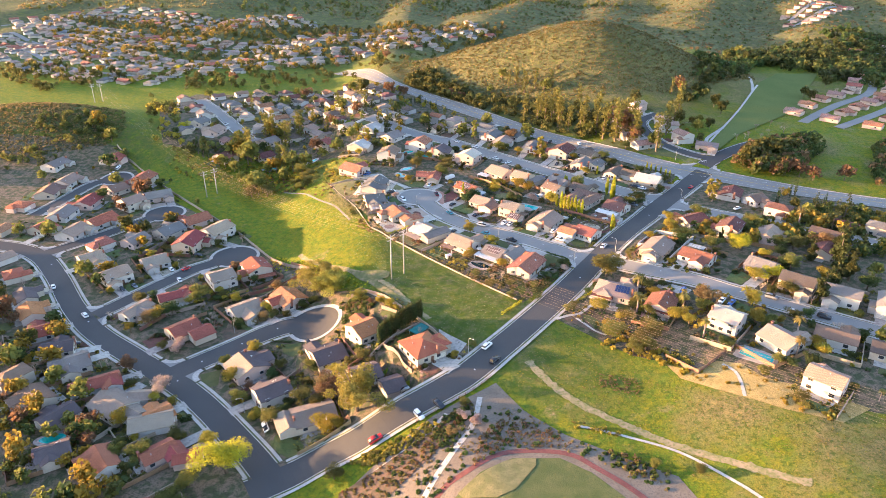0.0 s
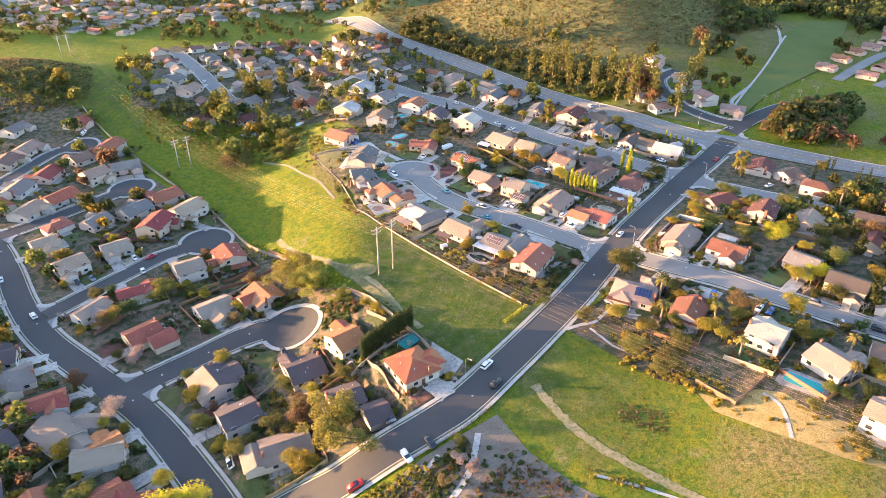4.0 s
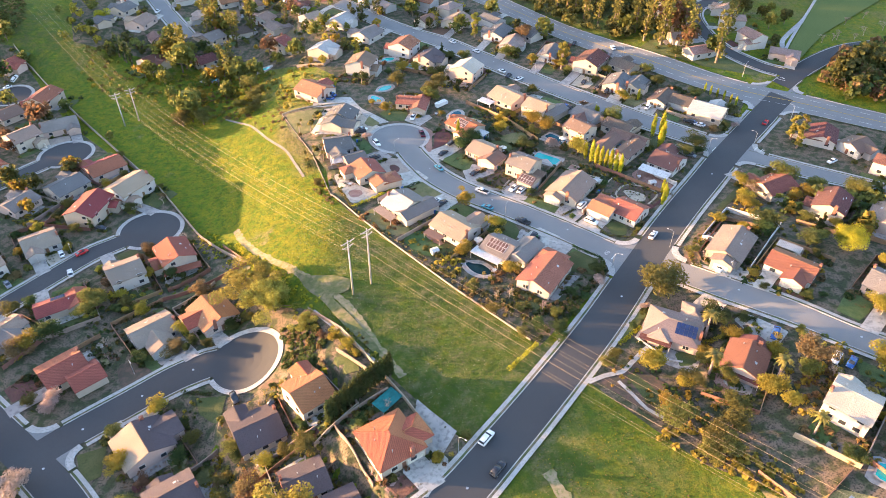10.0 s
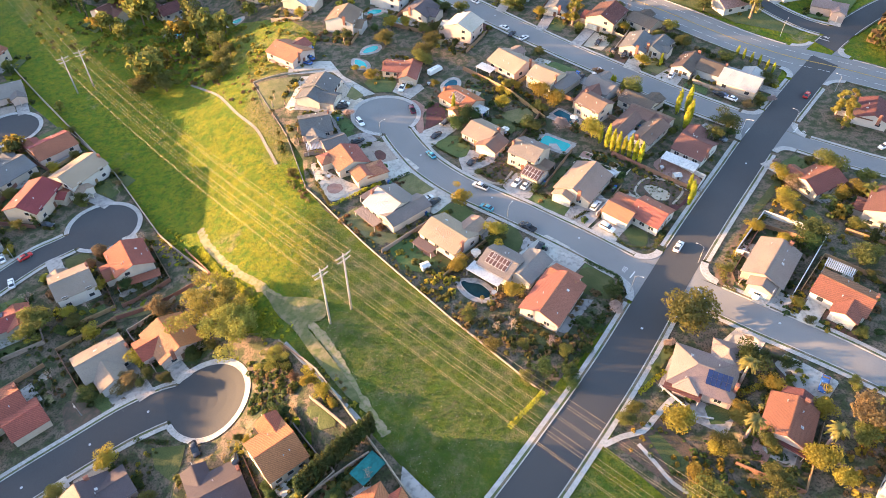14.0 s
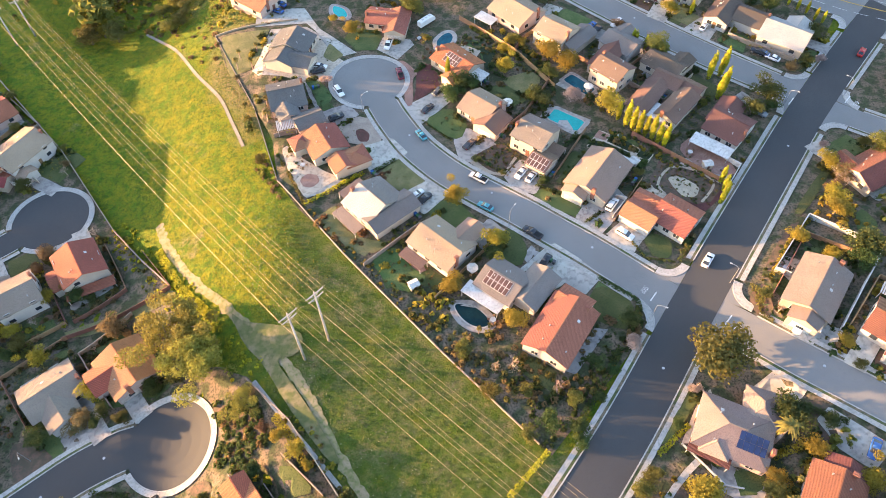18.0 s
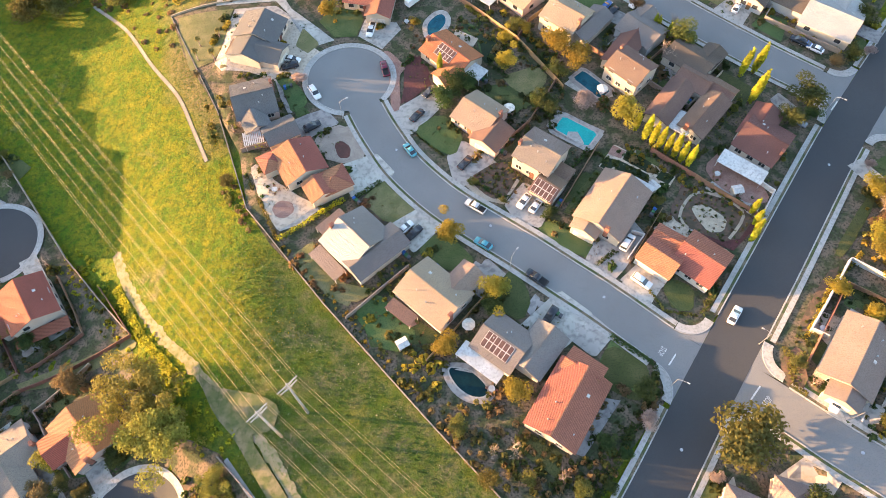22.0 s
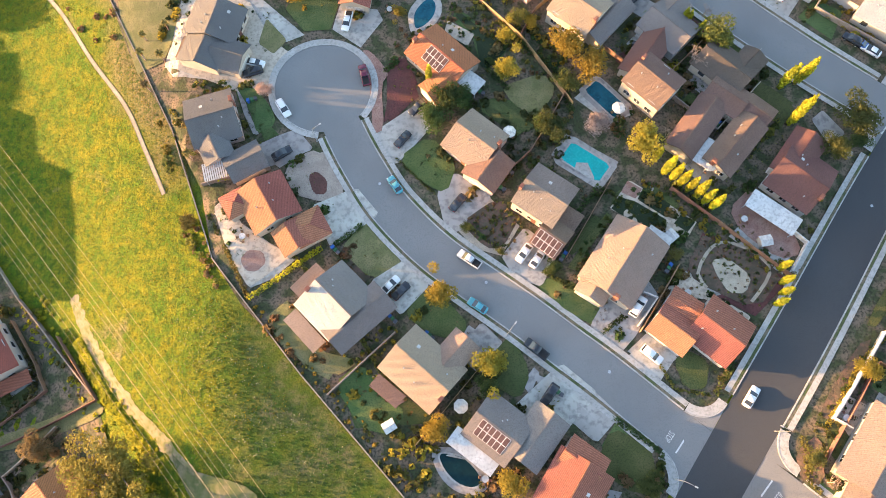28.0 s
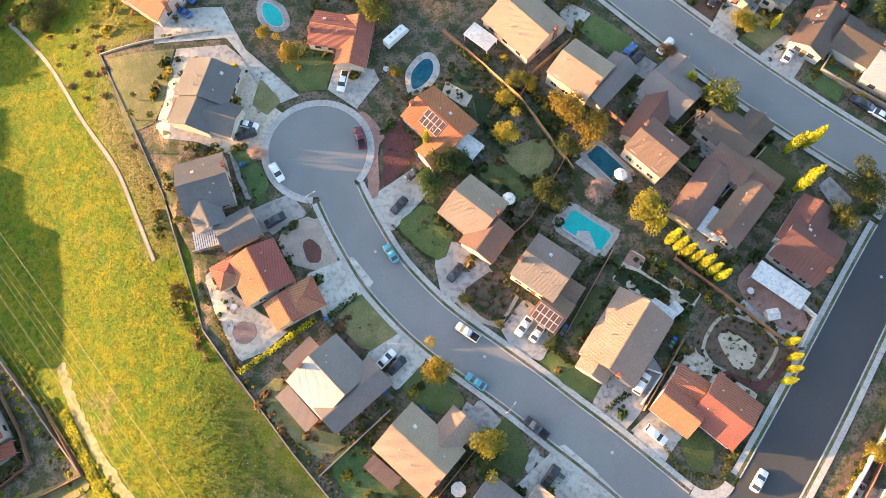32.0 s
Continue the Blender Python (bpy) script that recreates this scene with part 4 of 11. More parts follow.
house(-67.4, 12.6, 25, 18.0, 13.4, "greytan", wings=((-77.8, 6.8, 115, 11.5, 8.6, "greytan"),), front=115)
house(-46.5, 28.8, 28, 13.0, 11.8, "plum", wings=((-33.6, 20.6, 28, 9.5, 10.8, "plum"),), front=-62)
house(-20.8, 36.8, -56, 16.6, 15.2, "orange", eave=4.2, hip=True, front=-56)
house(-50.4, 60.9, 40, 12.5, 14.6, "orange", eave=4.6)
house(-67.2, 52.0, 32, 15.0, 14.8, "plum", eave=3.6)
house(-81.3, 280.1, -36, 19, 15.5, "tile", lot=False)
house(138.2, 244.3, -35, 17.8, 15.5, "white")
house(137.7, -4.4, -44, 13.6, 11.0, "pink", eave=6.2)
house(145.6, 171.1, 29, 17, 12.5, "brick")
house(160.6, 149.7, 53, 17, 12.5, "darkred", eave=6.2)
house(179.4, 140.1, 52, 17, 12.5, "tan")
house(189.6, 219.3, 61, 17, 12.5, "darkred")
house(201.4, 208.6, 30, 13, 12.5, "brown")
house(-181.5, 186.5, 82, 20, 15, "red", eave=6.2)
house(-168.6, 205.1, 62, 20, 15, "tan", eave=6.2)
house(-191.1, 227.2, 48, 18.7, 15, "red")
house(-203.2, 208.2, 58, 17.7, 15, "slate")
house(-236.9, 274.3, 31, 20, 15, "grey")
house(-249.4, 256.1, 56, 15.87, 15, "tan", eave=6.2)
house(-260.7, 306.1, 83, 20, 15, "red", eave=6.2)
house(-275.3, 287.7, 57, 14.0, 15, "brown")
house(-305.1, 349.0, 76, 17.365, 15, "red")
house(-220.2, 192.4, 65, 15.2, 12.9, "grey")
house(-193.4, 51.3, 34, 17.6, 14.0, "grey")
house(-174.0, 36.2, 31, 21.6, 9.7, "red", wings=((-166.5, 37.0, 121, 9.5, 8.0, "red"),))
house(-158.8, 21.6, -32, 17.3, 14.5, "greytan", wings=((-137.4, 10.6, 19, 18.0, 12.4, "greytan"), (-148.9, 27.5, 5, 11.0, 7.0, "greytan"), (-147.5, 15.5, -30, 10.0, 9.0, "greytan")), wall=0)
house(-127.3, -8.4, 43, 13.7, 9.1, "red", wings=((-114.3, -10.7, 16, 11.1, 7.0, "red"), (-121.0, -8.0, 133, 9.0, 7.6, "red")))
house(-170.4, -8.3, 33, 13.0, 10.0, "plum")
house(-206.7, 65.1, 19, 15.5, 11.4, "plum")
house(-223.7, 79.4, 34, 12.0, 12.9, "red")
house(-269.2, 205.5, 79, 19.09, 15, "tan")
house(-258.8, 225.1, 63, 20, 15, "orange")
house(-292.8, 236.3, 89, 20, 15, "grey")
house(-293.4, 211.1, 72, 13.3, 14.8, "red")
house(-324.0, 305.4, 85, 20, 15, "tan")
house(-350.9, 339.4, 77, 19.665, 15, "grey")
house(-326.6, 281.5, 96, 20, 15, "brown")
house(-285.5, 260.0, 87, 19.205, 15, "red")
house(-118.7, 365.0, 60, 10.5, 15.5, "tile", eave=6.2)
house(-84.5, 338.8, 68, 15.1, 15.5, "white")
house(-56.5, 311.6, 76, 16.4, 15.5, "brown", eave=6.2)
house(-31.4, 339.4, 66, 16.0, 15.2, "tile", eave=6.2)
house(-14.9, 324.4, 63, 15.3, 15.0, "plum")
house(-208.8, 359.1, 58, 15.2, 15.5, "darkred")
house(-173.0, 360.9, 48, 14.0, 13.7, "darkred")
house(-175.7, 392.1, 57, 14.7, 15.5, "grey")
house(-142.9, 419.0, 68, 13.0, 15.5, "tan")
house(-101.3, 394.8, 45, 12.2, 15.5, "tan")
house(-78.1, 382.0, 64, 17.3, 14.7, "white")
house(-57.6, 361.8, 59, 17.3, 15.5, "grey")
house(-232.9, 410.3, 78, 18.9, 15.5, "tan")
house(-252.6, 429.0, 71, 15.7, 15.0, "slate")
house(31.4, 361.7, 65, 19, 13.4, "slate")
house(39.2, 342.2, 69, 19, 11.7, "pinkgrey")
house(62.3, 324.0, 67, 19, 12.1, "slate")
house(84.6, 304.6, 57, 19, 15.5, "darkred", eave=6.2)
house(95.8, 278.0, 60, 17.4, 12.6, "slate")
house(105.5, 275.6, 53, 14.9, 10.0, "slate")
house(8.6, 300.3, 62, 15.1, 15.5, "cream", eave=6.2)
house(3.3, 388.6, 63, 19, 15.0, "tan")


POOLS = ((-44.6, 271.5, -60, 9, 5, 1, 0, 2.0), (1.1, 249.8, 60, 10, 5.5, 1, 1, 2.0), (53, 219.2, -48, 12, 5, 0, 1, 1.5), (45.8, 200.1, -36, 12.5, 6.2, 0, 0, 1.8), (9.1, 118.8, -40, 11, 5.5, 1, 2, 2.0), (-41.6, 328, 20, 8, 5, 1, 0, 2.0), (-26.2, 317.8, 0, 9, 5, 1, 0, 2.0),
         (-164, 340, 10, 10, 6, 1, 0, 2.0), (-40.5, 286, 40, 9, 5, 1, 0, 2.0), (121.2, 18, -40, 13, 6.0, 0, 0, 2.0), (-176.8, 2.6, 10, 10, 6, 1, 0, 2.0), (175.2, 129.9, -30, 9, 5, 1, 0, 2.0), (-127, 342, 10, 8, 5, 1, 0, 2.0))      # place, turn, size, round, deep, deck


def wet(x, y):
    return any(math.hypot(p[0] - x, p[1] - y) < p[3] / 2 + 0.8 for p in POOLS)


def auto_row(line, side, setback, spacing, roofs, jitter=2.0, plain=True, eaves=(3.6, 3.6, 6.2), start=0.0, clear=19.5):
    """Houses along one side of a street where none stands yet."""
    run, nxt = 0.0, start + spacing / 2
    for a, b in zip(line, line[1:]):
        step = math.dist(a, b)
        while run + step >= nxt:
            f = (nxt - run) / step
            px, py = a[0] + f * (b[0] - a[0]), a[1] + f * (b[1] - a[1])
            nx, ny = -(b[1] - a[1]) / step * side, (b[0] - a[0]) / step * side
            x, y = px + nx * setback + rng.uniform(-1, 1), py + ny * setback + rng.uniform(-1, 1)
            nxt += spacing + rng.uniform(-jitter, jitter)
            L, W = rng.uniform(13, 17), rng.uniform(9.5, 12)
            if on_road(x, y, grow=8.5) or any(math.hypot(o[0] - x, o[1] - y) < clear for o in HOUSES):
                continue
            ang = math.degrees(math.atan2(b[1] - a[1], b[0] - a[0])) + rng.choice((0, 0, 90)) + rng.uniform(-4, 4)
            house(x, y, ang, L, W, rng.choice(roofs), eave=rng.choice(eaves), hip=rng.random() < 0.3, plain=plain, front=math.degrees(math.atan2(-ny, -nx)))
        run += step


MIXED = ("brown", "brown", "grey", "slate", "brick", "pinkgrey", "greytan", "darkred", "redbrown", "darkbrown")
REDS = ("red", "orange", "tile", "greytan", "plum", "tan", "brown", "grey")
for name, sd, roofs in (("upper", 1, MIXED), ("upper", -1, MIXED), ("right2", 1, MIXED), ("right2", -1, MIXED), ("right1", 1, MIXED), ("right1", -1, MIXED), ("left", 1, REDS), ("left", -1, REDS),
                        ("cds2", 1, REDS), ("cds3", 1, REDS), ("cds3", -1, REDS), ("cds4", 1, REDS), ("cds4", -1, REDS), ("farl", 1, MIXED), ("farl", -1, MIXED), ("entr2", 1, ("pinkgrey", "pink")), ("entr2", -1, ("pinkgrey", "pink"))):
    auto_row(LINES[name], sd, 19.5, 19, roofs)
auto_row(sides(LINES["upper"], -46), 1, 0, 20, MIXED)
auto_row(sides(LINES["left"], 46), -1, 0, 20, REDS)
auto_row(sides(LINES["farl"], 45), -1, 0, 20, MIXED)
auto_row(sides(LINES["right2"], -40), -1, 0, 20, MIXED)
for gx in range(9):
    for gy in range(8):
        x, y = -262 + gx * 27 + (gy % 2) * 12 + rng.uniform(-3, 3), 402 + gy * 22 + rng.uniform(-3, 3)
        if x < -20 - (y - 400) * 0.45 and x > -330 + (y - 400) * 0.3 and not on_road(x, y, grow=9) and not any(math.hypot(q[0] - x, q[1] - y) < 19 for q in HOUSES):
            house(x, y, rng.choice((35, 125)) + rng.uniform(-8, 8), rng.uniform(13, 17), rng.uniform(9.5, 12), rng.choice(MIXED), hip=rng.random() < 0.3, plain=True)
NEAR_HOUSES = len(HOUSES)


def level_plots(x0, y0, x1, y1):
    """Each house stands on a level plot; banks between the plots take up the slope, and the streets keep theirs."""
    nx, ny = int((x1 - x0) / 2) + 2, int((y1 - y0) / 2) + 2
    gx, gy = np.meshgrid(x0 + 2.0 * np.arange(nx), y0 + 2.0 * np.arange(ny))
    land = np.array([[h(x0 + 2.0 * i, y0 + 2.0 * j) for i in range(nx)] for j in range(ny)])
    rise, weight = np.zeros_like(land), np.zeros_like(land)
    for x, y, turn, bl, bw, base in BLOCKS:
        c, s = math.cos(radians(turn)), math.sin(radians(turn))
        u, v = (gx - x) * c + (gy - y) * s, -(gx - x) * s + (gy - y) * c
        out = np.hypot(np.maximum(0, abs(u) - bl / 2), np.maximum(0, abs(v) - bw / 2))
        w = np.clip((7.0 - out) / 5.5, 0, 1)
        w = w * w * (3 - 2 * w)
        rise += w * (base - 0.3 - land)
        weight += w
    rise /= np.maximum(1, weight)
    for n, line in LINES.items():
        keep = ROADS[n][1] / 2 + 3.0
        spots = [(p, keep) for p in line] + ([(BULBS[n][:2], BULBS[n][2] + 2.5)] if n in BULBS else [])
        for (px, py), r in spots:
            i0, i1, j0, j1 = (max(0, int(k)) for k in ((px - x0 - r - 5) / 2, (px - x0 + r + 5) / 2 + 2, (py - y0 - r - 5) / 2, (py - y0 + r + 5) / 2 + 2))
            cut = (slice(j0, j1), slice(i0, i1))
            f = np.clip((np.hypot(gx[cut] - px, gy[cut] - py) - r) / 4.0, 0, 1)
            rise[cut] = np.where(abs(rise[cut]) > f * 6.0, np.sign(rise[cut]) * f * 6.0, rise[cut])
    TERRACE.extend((x0, y0, x1, y1, rise.tolist()))


level_plots(-330.0, -60.0, 240.0, 420.0)
for n, (x, y, z) in enumerate(gv):
    if -330 < x < 240 and -60 < y < 420:
        stir = max(abs(TERRACE[4][min(len(TERRACE[4]) - 1, max(0, int((y + b + 60) / 2)))][min(len(TERRACE[4][0]) - 1, max(0, int((x + a + 330) / 2)))]) for a in (-4, 0, 4) for b in (-4, 0, 4))
        gm.vertices[n].co.z = h(x, y) - min(1.2, stir)
gm.update()

# ---- lots ----
for name, poly in (("yard_north", [(-72, 268), (-98, 261), (-90, 242), (-73, 214), (-63, 196), (-58, 175), (-49, 162), (-42, 155), (-32, 143), (-20, 129), (0, 107), (10, 97), (18, 88), (29, 76), (60, 112), (96, 160), (138, 219), (166, 262), (128, 300), (88, 346), (36, 424), (-24, 500), (-80, 560), (-300, 560), (-320, 500), (-272, 381), (-200, 362), (-130, 342), (-92, 325), (-70, 300)]),
                   ("yard_west", [(-310, 372), (-235, 280), (-155, 209), (-122, 168), (-104, 150), (-92, 139), (-80, 112), (-57, 102), (-42, 87), (-25, 67), (-6, 46), (4, 36), (-10, 12), (-40, -6), (-80, -26), (-105, -45), (-330, -45), (-430, 100), (-430, 390)]),
                   ("yard_east", [(44, 59), (61, 40), (72, 28), (86, 20), (100, 5), (112, -6), (130, -12), (190, -30), (330, 60), (330, 190), (235, 235), (190, 258), (165, 250), (140, 208), (106, 158), (75, 110)])):
    drape(name, poly, 0.05, SOIL, 2.0, "bare garden soil with low planting between the houses", "ground")


def quad_in(o, f, s, f0, f1, s0, s1):
    return [(o[0] + f[0] * a + s[0] * b, o[1] + f[1] * a + s[1] * b) for a, b in ((f0, s0), (f1, s0), (f1, s1), (f0, s1))]


def wall_run(a, b, tall, mat, name, label):
    """A wall that follows the land; it stops at streets and houses."""
    tall = tall * 1.3 if tall > 1.3 else tall
    n = max(1, round(math.dist(a, b) / 2.4))
    thick = 0.05 if mat is WOOD else 0.1
    nx, ny = -(b[1] - a[1]) / math.dist(a, b) * thick, (b[0] - a[0]) / math.dist(a, b) * thick
    runs, cur = [], []
    for i in range(n + 1):
        p = tuple(a[k] + (b[k] - a[k]) * i / n for k in (0, 1))
        if on_road(*p, grow=0.8) or any(abs(q[0] - p[0]) < 12 and abs(q[1] - p[1]) < 12 and math.dist(q[:2], p) < min(q[3], q[4]) / 2 + 0.3 for q in HOUSES):
            runs.append(cur)
            cur = []
        else:
            cur.append(p)
    for run in [*runs, cur]:
        if len(run) < 2:
            continue
        g = Geo()
        for x, y in run:
            z = h(x, y)
            g.v += [(x - nx, y - ny, z - 0.8), (x - nx, y - ny, z + tall), (x - nx * 1.6, y - ny * 1.6, z + tall), (x - nx * 1.6, y - ny * 1.6, z + tall + 0.12), (x + nx * 1.6, y + ny * 1.6, z + tall + 0.12), (x + nx * 1.6, y + ny * 1.6, z + tall), (x + nx, y + ny, z + tall), (x + nx, y + ny, z - 0.8)]
        m = len(run)
        g.f = [(8 * i + k, 8 * i + k + 1, 8 * i + k + 9, 8 * i + k + 8) for i in range(m - 1) for k in range(7)] + [tuple(range(7, -1, -1)), tuple(range(8 * m - 8, 8 * m))]
        tagged(new(name, g.mesh(name, mat)), label, "fence" if mat is WOOD else "garden wall", "garden boundaries")


def card(g, c, size, r, out=None):
    """One leaf clump: a small bent quad."""
    if out is None:
        n = Vector((r.gauss(0, 1), r.gauss(0, 1), r.gauss(0.5, 1))).normalized()
    else:
        n = (Vector(out).normalized() + 0.8 * Vector((r.gauss(0, 1), r.gauss(0, 1), r.gauss(0.2, 1)))).normalized()
    u = n.orthogonal().normalized()
    v = n.cross(u)
    a = r.uniform(0, 6.28)
    u, v = (u * math.cos(a) + v * math.sin(a)) * size, (v * math.cos(a) - u * math.sin(a)) * size * 0.75
    c = Vector(c)
    k = n * size * 0.35
    g.add([c - u - v * 0.5, c + u * 0.7 - v + k, c + u + v * 0.6, c - u * 0.8 + v - k * 0.5], [(0, 1, 2, 3)])


SHRUB_MATS = [LEAF["green"], LEAF["olive"], LEAF["oak"], LEAF["olive"], LEAF["rust"], LEAF["gold"], LEAF["conifer"], LEAF["conifer"]]


def shrubs(spots, mat, r, name="garden_shrubs", label="low clipped shrubs and bushes in the garden", cards=26):
    g = Geo()
    for x, y, s in spots:
        z = h(x, y)
        if on_road(x, y, grow=0.5) or wet(x, y):
            continue
        for _ in range(cards):
            d = Vector((r.gauss(0, 1), r.gauss(0, 1), abs(r.gauss(0, 0.8)))).normalized()
            rad = s * r.uniform(0.6, 1.0)
            card(g, (x + d.x * rad, y + d.y * rad, z + 0.24 + d.z * rad * 0.9), s * r.uniform(0.28, 0.45), r, d)
    if g.v:
        tagged(new(name, g.mesh(name, mat)), label, "shrubs", kind="stuff")


lot_rng = random.Random(5)
EXTRA_TREES, FAR_TREES = [], []
for hx, hy, ht, L, W, front, d, rx, ry, rn, door, plain, base in HOUSES[:NEAR_HOUSES]:
    near = math.hypot(hx + 20, hy - 140) < 215
    rel = round(((front - ht) % 360) / 90) % 4
    axis = radians(ht + 90 * rel)                                   # the house's own square direction to the street
    f, s = (math.cos(axis), math.sin(axis)), (-math.sin(axis), math.cos(axis))
    deep, wide = (W, L) if rel in (1, 3) else (L, W)
    o = (hx, hy)
    room = d - (ROADS[rn][1] / 2 if rn else 6) - 0.2
    sd = lot_rng.choice((-1, 1)) * (wide / 2 - 3.4)
    if door:
        p = pose(0, 0, 0, 0, 0, ht) @ Vector((door[0], door[1], 0))
        sd = p.x * s[0] + p.y * s[1]
    own = (hx, hy) in NO_LOT
    reach = 1.0
    while reach < 30 and not on_road(hx + f[0] * (deep / 2 + reach) + s[0] * sd, hy + f[1] * (deep / 2 + reach) + s[1] * sd, grow=0.1):
        reach += 0.5
    if reach < 20 and not own:
        drape("driveway", quad_in(o, f, s, deep / 2 - 1.0, deep / 2 + reach, sd - 2.9, sd + 2.9), 0.43 + 0.006 * (int(hx * 7 + hy * 3) % 11), DRIVE, 3.0, "pale concrete driveway up to the garage", "driveway")
        lo, hi = (-wide / 2 - 2.5, sd - 3.3) if sd > 0 else (sd + 3.3, wide / 2 + 2.5)
        kind = lot_rng.choices((LAWN, GRAVEL, MULCH), (6, 1, 1.2))[0]
        if reach > 5 and not own:
            bow = [(0.0, lo), (0.5, lo - 0.2), (1.0, lo + 0.6), (1.0, hi - 0.8), (0.6, hi), (0.15, hi - 0.3)]
            f0, f1 = deep / 2 + 1.0, deep / 2 + reach - 3.0
            drape("lawn" if kind is LAWN else "front_bed", [(o[0] + f[0] * (f0 + (f1 - f0) * a) + s[0] * b, o[1] + f[1] * (f0 + (f1 - f0) * a) + s[1] * b) for a, b in bow], 0.18, kind, 3.0,
                  "mown front lawn" if kind is LAWN else "front garden bed of gravel or bark", "lawn" if kind is LAWN else "garden bed")
    if lot_rng.random() < 0.8 and not own:
        drape("patio", quad_in(o, f, s, -deep / 2 - lot_rng.uniform(3, 5), -deep / 2 + 0.5, -wide * lot_rng.uniform(0.2, 0.5), wide * lot_rng.uniform(0.2, 0.5)), 0.2, DRIVE, 3.0, "concrete patio behind the house", "patio")
    if lot_rng.random() < 0.6 and not own:
        drape("lawn", quad_in(o, f, s, -deep / 2 - 10, -deep / 2 - 5.2, -wide * 0.45, wide * lot_rng.uniform(0.1, 0.45)), 0.17, LAWN, 3.0, "back lawn behind the house", "lawn")
    if near and not own:
        bw, bd = wide / 2 + 2.6, deep / 2 + 10.5
        mat = lot_rng.choice((BLOCK, BLOCK, WOOD))
        word = "tan block garden wall" if mat is BLOCK else "weathered wooden garden fence"
        P = lambda a, b: (o[0] + f[0] * a + s[0] * b, o[1] + f[1] * a + s[1] * b)
        for a, b in ((P(-bd, -bw), P(deep / 2 - 1, -bw)), (P(-bd, bw), P(-bd, -bw)))[: lot_rng.choice((1, 2, 2))]:
            wall_run(a, b, 1.6, mat, "garden_wall" if mat is BLOCK else "garden_fence", word)
    if near:
        for _ in range(0 if own else 2):
            a, b, ra, rb = lot_rng.uniform(-deep / 2 - 9, -deep / 2 - 2), lot_rng.uniform(-wide / 2, wide / 2), lot_rng.uniform(1.2, 3.2), lot_rng.uniform(1.5, 4.5)
            ph = lot_rng.uniform(0, 6)
            bed = [(a + ra * math.cos(k * 0.5236) * (1 + 0.25 * math.sin(2 * k * 0.5236 + ph)), b + rb * math.sin(k * 0.5236) * (1 + 0.2 * math.cos(k * 0.5236 + ph))) for k in range(12)]
            kind = lot_rng.choice((GRAVEL, MULCH, LAWN, DIRT, PARKSOIL))
            drape("garden_bed", [(o[0] + f[0] * u + s[0] * v, o[1] + f[1] * u + s[1] * v) for u, v in bed], 0.13 + 0.01 * _, kind, 3.0, "back garden patch of gravel, bark or grass", "garden bed")
        for _ in range(0 if own else 4):
            a, b = lot_rng.choice(((-deep / 2 - lot_rng.uniform(4, 9.5), lot_rng.uniform(-wide / 2 - 1, wide / 2 + 1)), (deep / 2 + lot_rng.uniform(2.5, 6), lot_rng.choice((-1, 1)) * (wide / 2 + 1.5))))
            EXTRA_TREES.append((lot_rng.choice(("olive", "green", "gold", "oak", "rust", "gold", "bare")), o[0] + f[0] * a + s[0] * b, o[1] + f[1] * a + s[1] * b, lot_rng.uniform(3.4, 7.0), abs(b - sd) < 3.8 and a > 0))
    else:
        a, b = lot_rng.choice((-1, 1)) * (deep / 2 + lot_rng.uniform(2.5, 6)), lot_rng.uniform(-wide / 2 - 3, wide / 2 + 3)
        EXTRA_TREES.append((lot_rng.choice(("oak", "green", "olive", "conifer", "euc", "rust")), o[0] + f[0] * a + s[0] * b, o[1] + f[1] * a + s[1] * b, lot_rng.uniform(5, 11), abs(b - sd) < 3.8))
    spots = []
    for _ in range(36 if own else 60 if near else 16):
        a, b = lot_rng.choice(((lot_rng.uniform(-deep / 2 - 10, -deep / 2 - 1), lot_rng.uniform(-wide / 2 - 2, wide / 2 + 2)), (lot_rng.uniform(-deep / 2 - 10, deep / 2 + 3), lot_rng.choice((-1, 1)) * (wide / 2 + lot_rng.uniform(1.0, 2.4))),
                               (deep / 2 + lot_rng.uniform(0.8, 1.6), lot_rng.uniform(-wide / 2, wide / 2)), (-deep / 2 - 9.8, lot_rng.uniform(-wide / 2 - 2, wide / 2 + 2)),
                               (deep / 2 + lot_rng.uniform(2, 7), lot_rng.choice((-1, 1)) * (wide / 2 + lot_rng.uniform(1.2, 2.4)))))
        x, y = o[0] + f[0] * a + s[0] * b, o[1] + f[1] * a + s[1] * b
        if abs(b - sd) < 3.6 and a > 0 or on_road(x, y, grow=3.0) or any(math.hypot(q[0] - x, q[1] - y) < min(q[3], q[4]) / 2 for q in HOUSES if abs(q[0] - x) < 12):
            continue
        spots.append((x, y, lot_rng.choice((lot_rng.uniform(0.4, 0.9), lot_rng.uniform(0.8, 1.8)))))
    if near:
        small = []
        for _ in range(130 if own else 240):
            a, b = lot_rng.uniform(-deep / 2 - 10.5, deep / 2 + min(reach, 12) - 3), lot_rng.uniform(-wide / 2 - 2.6, wide / 2 + 2.6)
            if abs(a) < deep / 2 + 0.3 and abs(b) < wide / 2 + 0.3 or abs(b - sd) < 3.2 and a > 0:
                continue
            x, y = o[0] + f[0] * a + s[0] * b, o[1] + f[1] * a + s[1] * b
            if not on_road(x, y, grow=2.8):
                small.append((x, y, lot_rng.uniform(0.18, 0.5)))
        shrubs(small, lot_rng.choice(SHRUB_MATS), lot_rng, "ground_cover", "small plants and tufts in the garden soil", 9)
    third = len(spots) // 3
